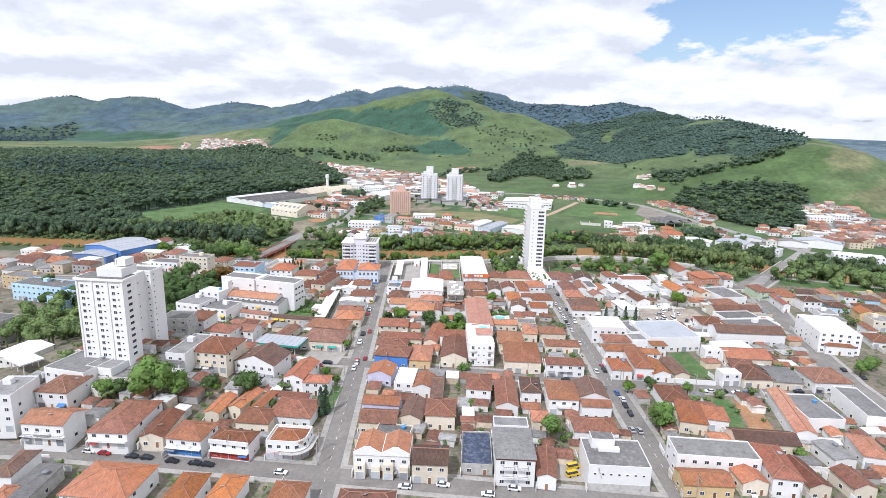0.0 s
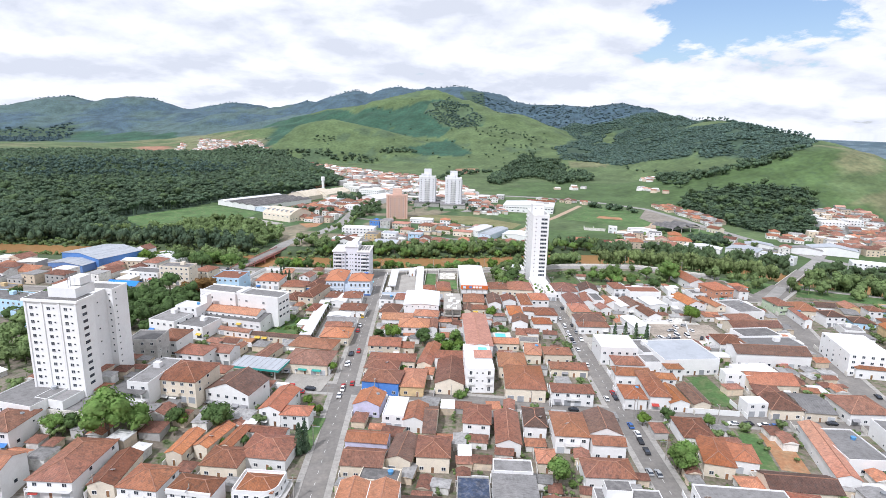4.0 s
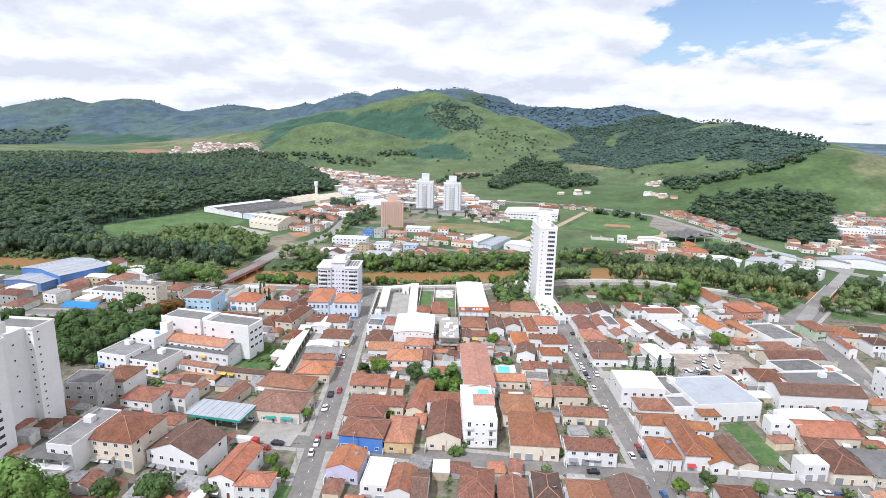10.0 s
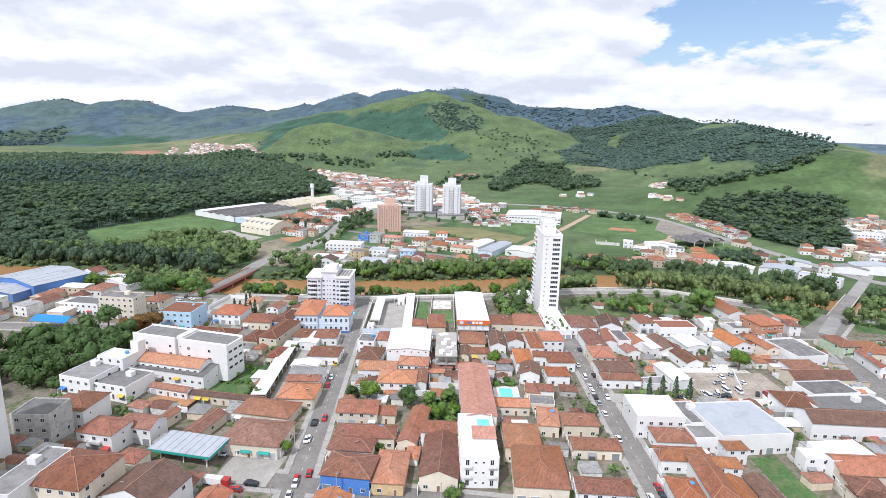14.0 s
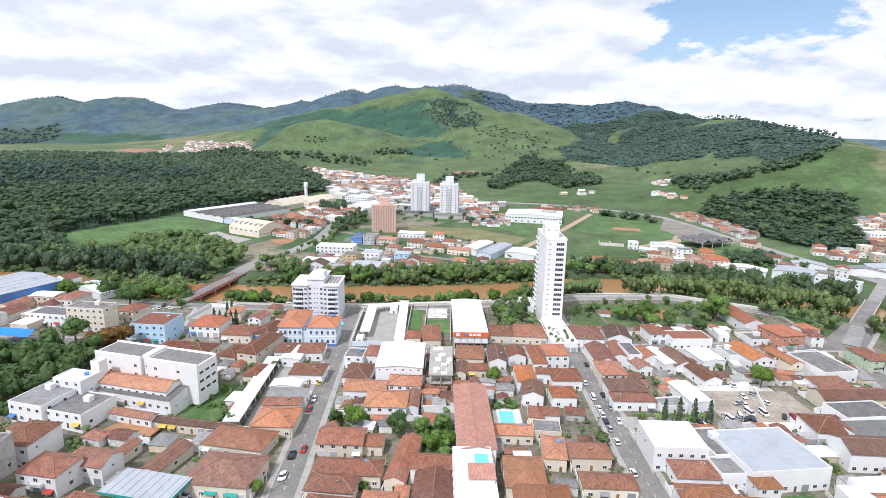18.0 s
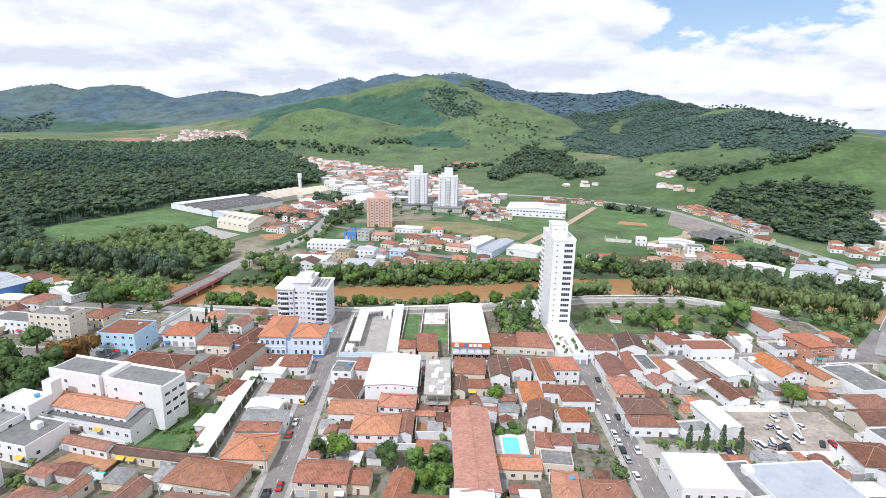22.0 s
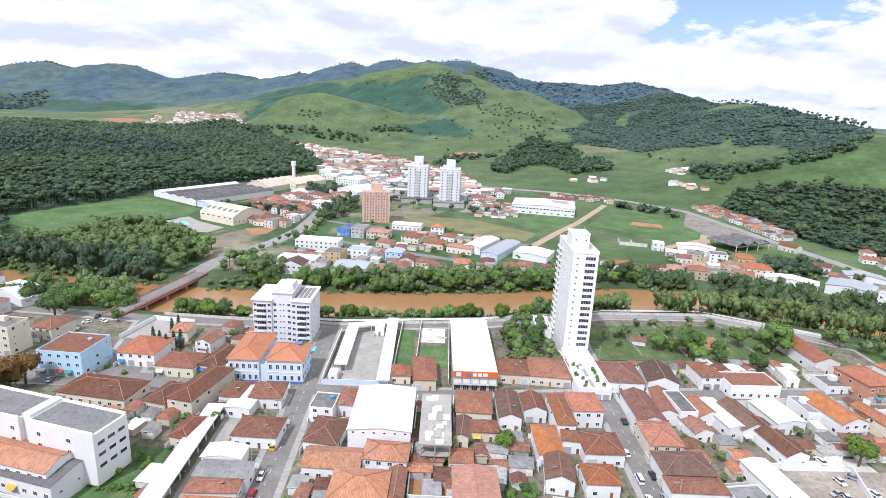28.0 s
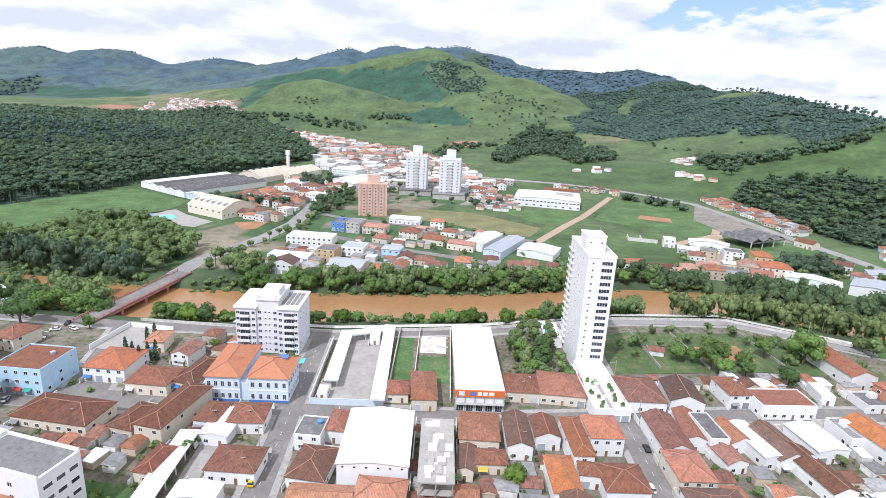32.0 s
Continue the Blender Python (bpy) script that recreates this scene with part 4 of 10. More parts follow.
house(54.6, 343.4, 6.9, 6.0, -5, 5.0, "H", "r", "W", 1)
house(46.8, 325.8, 8.5, 12.6, -7, 5.0, "P", "d", "W", 1)
house(58.8, 323.7, 10.0, 9.2, 1, 5.0, "H", "o", "W", 1)
house(51.0, 307.2, 6.2, 6.2, -4, 5.0, "H", "r", "W", 1)
house(45.5, 308.5, 5.7, 8.3, -8, 4.0, "H", "r", "c", 1)
house(47.8, 298.4, 10.1, 8.3, -5, 4.0, "F", "d", "c", 1)
house(34.8, 295.3, 14.3, 7.3, -1, 4.0, "G", "o", "c", 1)
house(3.0, 387.7, 9.0, 20.1, 3, 5.0, "H", "r", "c", 1)
house(-7.1, 387.0, 8.8, 9.6, 3, 4.0, "H", "r", "c", 1)
house(40.1, 393.6, 12.8, 14.1, -1, 4.5, "H", "r", "c", 1)
house(55.6, 394.4, 17.0, 17.4, -5, 4.5, "H", "r", "c", 1)
house(85.1, 392.2, 15.4, 18.2, 0, 5.0, "H", "r", "W", 1)
house(101.7, 392.3, 12.2, 16.8, -6, 5.0, "P", "d", "W", 1)
house(122.8, 396.2, 9.1, 13.5, 5, 6.0, "H", "r", "W", 2)
house(137.9, 389.3, 21.1, 12.2, 3, 6.0, "F", "r", "W", 1)
house(85.7, 364.8, 9.9, 20.9, 2, 5.0, "P", "r", "W", 1)
house(95.1, 369.8, 6.6, 18.4, -7, 5.0, "P", "o", "W", 1)
house(100.1, 366.6, 6.5, 15.5, 4, 7.0, "F", "d", "W", 2)
house(84.8, 345.9, 10.9, 14.4, 1, 6.0, "H", "o", "c", 2)
house(108.8, 367.4, 10.0, 12.3, 11, 4.0, "P", "o", "W", 1)
house(114.2, 363.1, 7.1, 19.8, 11, 5.0, "P", "w", "W", 1)
house(122.5, 366.7, 6.8, 12.7, 11, 4.5, "P", "d", "W", 1)
house(136.6, 365.7, 11.3, 15.9, 9, 5.0, "P", "w", "W", 1)
house(153.4, 372.0, 10.4, 12.5, 4, 5.0, "F", "g", "W", 1)
house(189.8, 393.5, 14.7, 16.8, 12, 8.0, "H", "o", "k", 2)
house(183.3, 423.8, 11.3, 30.6, 4, 6.0, "P", "o", "W", 1)
house(158.9, 367.2, 11.2, 19.7, 11, 6.0, "P", "o", "W", 2)
house(171.1, 370.3, 4.5, 15.1, -7, 5.0, "P", "r", "W", 1)
house(173.0, 363.1, 6.3, 18.2, 11, 6.0, "P", "o", "c", 2)
house(191.8, 365.6, 11.7, 16.6, 11, 5.0, "F", "g", "W", 1)
house(126.4, 349.1, 8.3, 22.0, 10, 4.5, "P", "r", "W", 1)
house(120.5, 361.7, 10.4, 17.4, 11, 4.5, "P", "d", "W", 1)
house(111.4, 323.9, 8.5, 18.8, 9, 6.0, "P", "w", "W", 1)
house(87.0, 321.2, 16.9, 7.0, 0, 4.5, "H", "r", "W", 1)
house(101.7, 319.1, 11.1, 7.1, 9, 4.0, "F", "g", "W", 1)
house(87.0, 331.0, 16.1, 11.5, 1, 5.0, "H", "d", "W", 1)
house(101.8, 355.9, 7.0, 11.3, 11, 4.0, "P", "r", "W", 1)
house(178.6, 395.8, 12.1, 10.3, 4, 3.5, "F", "d", "W", 1)
house(161.1, 400.3, 5.2, 11.2, -6, 4.0, "F", "w", "W", 1)
house(208.0, 395.4, 6.3, 11.0, -6, 6.0, "H", "r", "W", 2)
house(212.3, 407.5, 8.1, 10.6, 13, 5.0, "H", "o", "W", 1)
house(88.7, 285.9, 18.0, 17.3, -1, 9.0, "F", "w", "W", 2)
house(118.1, 279.9, 27.2, 24.6, 7, 8.0, "F", "b", "W", 1)
house(103.3, 285.5, 9.1, 16.6, 7, 7.0, "F", "d", "W", 1)
house(102.5, 272.9, 10.5, 9.2, 3, 6.0, "F", "g", "W", 1)
house(90.4, 271.6, 13.2, 9.6, -2, 5.0, "H", "r", "W", 1)
house(89.0, 259.5, 16.4, 8.4, -2, 5.0, "H", "o", "W", 1)
house(82.5, 239.7, 8.9, 12.3, -3, 5.0, "H", "o", "W", 1)
house(93.0, 246.0, 8.3, 23.9, -3, 6.0, "H", "r", "W", 1)
house(101.1, 253.5, 8.6, 5.9, -4, 6.0, "H", "o", "W", 2)
house(99.6, 240.1, 7.7, 15.5, 2, 4.0, "P", "o", "W", 1)
house(108.3, 240.5, 6.6, 17.3, 2, 4.0, "P", "d", "c", 1)
house(109.1, 263.9, 7.3, 5.2, 2, 6.0, "H", "o", "W", 2)
house(164.0, 284.0, 35.4, 11.9, -3, 7.0, "G", "d", "W", 1)
house(145.0, 260.8, 17.4, 12.1, 6, 7.0, "F", "w", "W", 2)
house(134.7, 260.0, 8.8, 6.2, -4, 6.0, "F", "w", "W", 2)
house(148.0, 255.9, 21.1, 13.2, -2, 5.0, "G", "o", "c", 1)
house(140.9, 243.5, 10.1, 10.8, -13, 5.0, "H", "r", "c", 1)
house(129.6, 233.0, 8.6, 6.1, 3, 6.0, "F", "w", "W", 2)
house(173.2, 312.0, 22.0, 12.3, 7, 6.0, "F", "d", "W", 1)
house(172.3, 297.4, 31.5, 14.0, 5, 6.0, "F", "g", "W", 1)
house(153.7, 302.1, 14.4, 13.5, -2, 5.0, "H", "r", "W", 1)
house(179.5, 326.9, 28.8, 10.4, 3, 5.0, "G", "r", "c", 1)
house(188.0, 357.9, 16.9, 23.1, 10, 6.0, "F", "d", "W", 1)
house(217.5, 367.8, 10.1, 16.0, 4, 6.0, "H", "r", "N", 2)
house(178.7, 336.9, 15.2, 13.1, 3, 5.0, "H", "r", "W", 1)
house(229.7, 361.8, 13.4, 16.7, -5, 5.0, "H", "o", "c", 1)
house(218.9, 346.8, 4.0, 22.3, -8, 5.0, "P", "r", "W", 1)
house(207.5, 284.1, 19.6, 29.3, -11, 11.0, "F", "w", "W", 4)
house(206.7, 280.9, 13.4, 26.4, -11, 5.0, "H", "r", "W", 1)
house(240.5, 298.7, 4.2, 11.7, -10, 5.0, "H", "r", "W", 1)
house(96.0, 212.2, 11.0, 14.2, -3, 5.0, "H", "r", "W", 1)
house(97.2, 197.6, 9.5, 17.9, -14, 5.0, "H", "o", "c", 1)
house(106.3, 196.7, 8.0, 11.2, -13, 5.0, "H", "o", "W", 1)
house(136.9, 199.1, 6.7, 35.2, -14, 5.5, "P", "o", "W", 1)
house(146.7, 202.0, 13.9, 20.0, -1, 6.0, "F", "g", "W", 1)
house(168.7, 205.0, 9.2, 25.3, -8, 7.0, "F", "g", "W", 1)
house(116.3, 181.1, 21.8, 9.5, -5, 4.5, "G", "d", "c", 1)
house(91.7, 167.5, 26.5, 11.0, -5, 8.0, "F", "g", "W", 2)
house(84.0, 156.4, 15.5, 8.5, -2, 4.5, "G", "o", "y", 1)
house(99.0, 157.6, 8.1, 7.8, 2, 4.5, "P", "o", "c", 1)
house(109.7, 162.2, 8.6, 19.4, -9, 7.0, "H", "r", "W", 2)
house(118.0, 160.0, 7.0, 15.3, 4, 4.5, "P", "r", "c", 1)
house(132.0, 157.5, 7.5, 10.5, 4, 4.5, "P", "r", "c", 1)
house(136.7, 173.4, 7.5, 11.4, 4, 4.5, "P", "g", "W", 1)
house(149.8, 175.6, 7.9, 14.1, -14, 5.0, "H", "o", "W", 1)
house(141.1, 236.2, 12.6, 16.1, -2, 4.5, "H", "r", "c", 1)
house(154.3, 235.2, 12.4, 16.5, -7, 4.0, "G", "g", "c", 1)
house(172.3, 233.2, 16.5, 15.8, -1, 5.0, "H", "r", "W", 1)
house(16.4, 215.7, 9.9, 14.2, -5, 6.5, "H", "r", "W", 2)
house(27.0, 209.1, 8.5, 22.2, -3, 5.0, "P", "r", "W", 1)
house(38.1, 217.1, 8.0, 14.0, -4, 5.0, "H", "d", "W", 1)
house(49.4, 209.1, 11.7, 16.5, -3, 7.0, "H", "o", "W", 2)
house(62.1, 212.0, 11.5, 15.3, -3, 6.0, "P", "d", "W", 1)
house(61.1, 200.2, 11.4, 5.8, -3, 6.0, "G", "r", "W", 1)
house(56.9, 185.8, 15.6, 10.3, -2, 5.0, "H", "r", "W", 1)
van_depot = house(57.0, 161.9, 19.2, 15.5, -3, 9.0, "F", "d", "W", 2, windows=False)
flats = house(24.6, 164.5, 12.3, 17.8, -2, 10.0, "H", "g", "W", 3)
house(25.4, 179.8, 12.1, 6.4, -2, 9.0, "F", "g", "W", 2)
house(35.4, 162.4, 5.8, 16.4, -9, 4.5, "P", "r", "W", 1)
house(38.4, 193.1, 6.1, 8.0, -2, 4.0, "H", "o", "c", 1)
house(13.0, 170.9, 10.1, 19.6, -2, 4.0, "F", "n", "G", 1)
house(-25.5, 228.4, 10.3, 11.7, -7, 5.0, "P", "o", "l", 1)
house(-14.5, 221.1, 8.1, 14.7, -5, 6.0, "F", "w", "W", 2)
house(-6.7, 218.5, 7.7, 13.2, -5, 5.0, "P", "r", "W", 1)
house(-0.9, 216.0, 4.7, 19.2, -3, 3.5, "G", "d", "c", 1)
house(-22.5, 200.6, 14.5, 7.0, -5, 5.0, "G", "o", "l", 1)
house(-22.1, 188.4, 13.6, 9.9, -4, 5.0, "G", "r", "c", 1)
house(-9.7, 194.4, 8.3, 14.9, -10, 5.0, "P", "d", "c", 1)
house(0.6, 194.1, 10.9, 12.4, -2, 6.0, "H", "r", "c", 1)
twin_house = house(-17.9, 165.3, 18.1, 12.2, -2, 8.0, "M", "o", "W", 2)
house(-2.4, 161.2, 11.3, 10.4, -2, 7.0, "G", "d", "c", 2)
house(-15.9, 179.6, 12.4, 6.8, -8, 5.0, "F", "d", "c", 1)
house(-75.2, 198.7, 5.1, 15.3, -15, 4.5, "P", "o", "c", 1)
house(-68.1, 198.7, 4.0, 12.4, -11, 4.5, "P", "o", "c", 1)
house(-67.0, 187.2, 12.1, 10.7, -5, 4.5, "H", "r", "c", 1)
house(-59.6, 204.7, 16.3, 4.0, -7, 4.0, "G", "r", "W", 1)
house(-83.0, 193.7, 5.4, 14.4, -6, 4.5, "P", "o", "c", 1)
house(-97.3, 146.2, 19.8, 16.0, -4, 6.0, "H", "o", "W", 2)
house(-73.4, 143.9, 8.0, 12.3, -2, 6.0, "H", "o", "W", 1)
house(-62.0, 145.6, 7.6, 10.8, -5, 5.0, "H", "o", "W", 1)
house(-43.5, 144.2, 9.9, 8.4, -2, 5.0, "H", "o", "W", 1)
house(-20.5, 142.5, 15.9, 5.7, -2, 5.0, "H", "r", "W", 1)
house(-130.1, 152.8, 5.7, 13.3, 2, 6.0, "H", "d", "W", 1)
house(-120.1, 145.9, 7.0, 16.6, 2, 5.0, "P", "g", "G", 1)
house(-123.8, 140.1, 5.7, 7.2, 2, 5.0, "H", "o", "W", 1)


# ---- tall buildings ----
def tall(x, y, rot, z, label, name="apartment_building", group=""):
    return thing(name, pose(x, y, z, 0, 0, rot), label, "apartment building", group)


def white_tower():
    ob = tall(70.5, 411.0, 0, 0.17, "slender tall white apartment tower with rows of strip windows")
    part("body", boxes("body", [(-5.6, 0, 0, 5.6, 30, 50.6)], WALL["W"]), ob)
    part("parapet", boxes("parapet", [(-5.75, -0.15, 50.6, 5.75, 0.15, 51.8), (-5.75, 29.85, 50.6, 5.75, 30.15, 51.8), (-5.75, 0.15, 50.6, -5.45, 29.85, 51.8), (5.45, 0.15, 50.6, 5.75, 29.85, 51.8)], TRIM), ob)
    pent = part("penthouse", boxes("penthouse", [(-5.5, 6, 50.6, 2.4, 15.5, 57.6), (-2.5, 15.5, 50.6, 2.0, 24, 55.0)], WALL["W"]), ob)
    part("penthouse_parapet", boxes("parapet", [(-5.7, 5.8, 57.6, 2.6, 6.1, 58.2), (-5.7, 15.4, 57.6, 2.6, 15.7, 58.2), (-5.7, 6.1, 57.6, -5.4, 15.4, 58.2), (2.3, 6.1, 57.6, 2.6, 15.4, 58.2)], TRIM), pent)
    part("dish_mast", boxes("dish_mast", [(0.5, 10, 57.6, 0.62, 10.12, 61.0)], STEEL), pent)
    for x in (-3.6, 0.8):
        opening(pent, "small", x, 6, 55.0, 0)
    for k in range(16):
        z = 4.6 + k * 2.88
        opening(ob, "wide", 2.2, 0, z, 0, "dark strip window")
        opening(ob, "small", -3.4, 0, z + 0.4, 0)
        for y in (7, 11.5, 16):
            opening(ob, "small", -5.6, y, z + 0.3, -90)
        part("balcony", boxes("balcony", [(-6.7, 21.5, z - 1.0, -5.6, 28.5, z - 0.85), (-6.7, 21.5, z - 0.85, -6.6, 28.5, z + 0.1)], TRIM), ob)
        opening(ob, "tall", -5.6, 25, z - 0.8, -90)
    deck = thing("garden_terrace", pose(70.0, 393.5, 0.17, 0, 0, 2), "white stepped podium terrace with planters and small palms", "terrace")
    part("podium", boxes("podium", [(-6.5, -17, 0, 7.0, 17.3, 4.4)], WALL["W"]), deck)
    part("podium_wall", boxes("podium_wall", [(-6.5, -17, 4.4, 7.0, -16.7, 5.3), (-6.5, -16.7, 4.4, -6.2, 17.3, 5.3), (6.7, -16.7, 4.4, 7.0, 17.3, 5.3)], TRIM), deck)
    part("upper_step", boxes("upper_step", [(-5.5, 6, 4.4, 6.0, 17.2, 6.4)], WALL["W"]), deck)
    for i in range(4):
        part("low_wall", boxes("low_wall", [(-5.2 if i % 2 else 1.0, -13 + i * 4.6, 4.4, 0.6 if i % 2 else 5.8, -12.7 + i * 4.6, 5.5)], TRIM), deck)
    part("walkway", boxes("walkway", [(-0.4, -16.5, 4.4, 1.0, 6, 4.46)], CONCRETE), deck, "grey walkway")
    for i in range(16):
        px, py = rng.choice((-1, 1)) * rng.uniform(1.8, 5) + 0.3, -15 + 20 * i / 16
        pl = part("planter", boxes("planter", [(px - 0.6, py - 0.6, 4.4, px + 0.6, py + 0.6, 5.0)], CONCRETE), deck)
        shrub_part(pl, px, py, 5.0, 0.9)
    for i in range(4):
        opening(deck, "shop", -4.6 + i * 3.2, -17, 0.0, 0)
    side = thing("annex", pose(60.0, 444, 0.17, 0, 0, 0), "white pool annex beside the tower", "annex")
    part("body", boxes("body", [(-3.5, -9, 0, 4.5, 9, 5)], WALL["W"]), side)
    part("pool", boxes("pool", [(-2.4, -6, 5.0, 1.5, 6, 5.06)], POOL), side, "small blue rooftop pool")


def left_tower():
    ob = tall(-135.0, 210.6, -5, 10.0, "white thirteen-storey apartment block of two joined slabs")
    h = 38.2
    part("front_slab", boxes("front_slab", [(-9.8, 0, -4, 9.8, 8.2, h)], WALL["W"]), ob)
    part("cornice", boxes("cornice", [(-10.5, -0.7, h, 10.4, 8.7, h + 0.9)], TRIM), ob)
    part("flat_roof", boxes("flat_roof", [(-10.0, -0.2, h + 0.9, 9.9, 8.3, h + 0.96)], FLAT_DARK), ob)
    part("core", boxes("core", [(-5.5, 8.2, -4, 4.0, 22.5, h - 1.5)], WALL["W"]), ob)
    part("rear_slab", boxes("rear_slab", [(-9.0, 22.5, -4, 6.7, 31.5, h - 2.4)], WALL["W"]), ob)
    part("rear_cornice", boxes("rear_cornice", [(-9.2, 22.3, h - 2.4, 6.9, 22.6, h - 1.6), (6.6, 22.6, h - 2.4, 6.9, 31.6, h - 1.6), (-9.2, 31.3, h - 2.4, 6.6, 31.6, h - 1.6)], TRIM), ob)
    part("rear_roof", boxes("rear_roof", [(-8.9, 22.7, h - 2.4, 6.5, 31.2, h - 2.34)], ROOF["g"]), ob)
    part("stair_house", boxes("stair_house", [(-2.5, 2.5, h + 0.96, 8.0, 12, h + 4.4)], WALL["W"]), ob)
    part("water_tank", boxes("water_tank", [(3.5, 5.5, h + 4.8, 7.8, 11, h + 7.6)], WALL["W"]), ob)
    for x in (-9.5, -3.3, 3.2, 9.4):
        part("rib", boxes("rib", [(x - 0.35, -0.35, -4, x + 0.35, 0, h)], WALL["W"]), ob)
    for k in range(12):
        zz = h - 3.0 - k * 2.62
        for x in (-6.6, -0.1, 6.3):
            opening(ob, "win", x - 0.8, 0, zz, 0)
            opening(ob, "small", x + 1.2, 0, zz + 0.4, 0)
        opening(ob, "band", 9.8, 3.4, zz, 90)
        opening(ob, "small", 6.7, 24.4, zz - 0.9, 90)
        if k % 2:
            opening(ob, "small", 4.0, 13.5, zz - 0.4, 90)
            opening(ob, "small", 4.0, 17.5, zz - 0.4, 90)
        if k < 10:
            opening(ob, "small", 5.4, 22.5, zz - 1.2, 0)
    for y in (3.0, 4.2):
        part("mast", boxes("mast", [(5.0, y, h + 4.4, 5.15, y + 0.15, h + 9.5)], STEEL), ob)
    low = thing("podium_building", pose(-131, 205.0, 9.5, 0, 0, -5), "pale concrete podium with flat roof before the tower", "building")
    part("wall", boxes("wall", [(-12, -4, -5, 17, 5.5, 2.6)], PALE), low)
    part("roof", boxes("roof", [(-11.6, -3.6, 2.6, 16.6, 5.2, 2.72)], ROOF["g"]), low)
    can = thing("terrace_cover", pose(-113, 216, 8.0, 0, 0, -6), "grey sheet cover over a white terrace", "roof")
    part("wall", boxes("wall", [(-7, -4, -3, 7, 6, 2.2)], WALL["W"]), can)
    part("cover", boxes("cover", [(-6.8, -3.5, 5.0, 6.8, 5.8, 5.15)], ROOF["g"]), can)
    for px in (-6, 0, 6):
        for py in (-3, 5):
            part("post", boxes("post", [(px - 0.15, py - 0.15, 2.2, px + 0.15, py + 0.15, 5.0)], TRIM), can)


def river_block():
    ob = tall(-64, 416, 0, 0.17, "pale lilac-white eight-storey block with dark windows and balconies")
    wm = mat("pale_lilac_render", (0.70, 0.70, 0.745), 0.85, 0.03, 0.2, 1.2, 0.0, (0.56, 0.56, 0.60), 0.25)
    part("wing", boxes("wing", [(-13, 0, 0, -4.6, 20, 20.5)], wm), ob)
    part("wing", boxes("wing", [(4.6, 0, 0, 13, 20, 20.5)], wm), ob)
    part("core", boxes("core", [(-4.6, 0.8, 0, 4.6, 19, 24)], wm), ob)
    part("lift_house", boxes("lift_house", [(-0.4, 4.0, 24, 4.4, 12, 27.4)], wm), ob)
    for x0, x1, z in ((-13.6, -4.0, 20.5), (4.0, 13.6, 20.5)):
        part("cornice", boxes("cornice", [(x0, -0.7, z, x1, 20.6, z + 0.8)], TRIM), ob)
    part("cornice", boxes("cornice", [(-5.2, 0.2, 24, 5.2, 19.4, 24.6)], TRIM), ob)
    part("flat_roof", boxes("flat_roof", [(4.6, 0.2, 21.3, 13.2, 20, 21.36)], PALE), ob)
    for i in range(4):
        part("skylight", boxes("skylight", [(5.2 + i * 1.9, 3, 21.36, 6.6 + i * 1.9, 17, 21.5)], ROOF["g"]), ob, "grey roof strip")
    for x in (-3.6, -2.4, 3.4, 4.0):
        part("roof_pillar", boxes("roof_pillar", [(x - 0.3, 0.4, 24.6, x + 0.3, 1.0, 26.2)], wm), ob)
    for k in range(7):
        z = 1.0 + k * 2.8
        for s in (-1, 1):
            opening(ob, "wide", s * 9.2, 0, z - 0.5, 0, "dark recessed balcony window")
            opening(ob, "win", s * 12.0, 0, z, 0)
            part("balcony", boxes("balcony", [(s * 9.2 - 1.9, -1.3, z - 1.0, s * 9.2 + 1.9, 0, z - 0.85), (s * 9.2 - 1.9, -1.3, z - 0.85, s * 9.2 + 1.9, -1.18, z + 0.0)], TRIM), ob)
            opening(ob, "win", s * 5.6, 0, z, 0)
        for x in (-3.2, 3.2):
            opening(ob, "win", x, 0.8, z, 0)
        for x in (-0.8, 0.8):
            opening(ob, "small", x, 0.8, z + 0.4, 0)
        for y in (4, 9, 14):
            opening(ob, "small", 13, y, z + 0.3, 90)


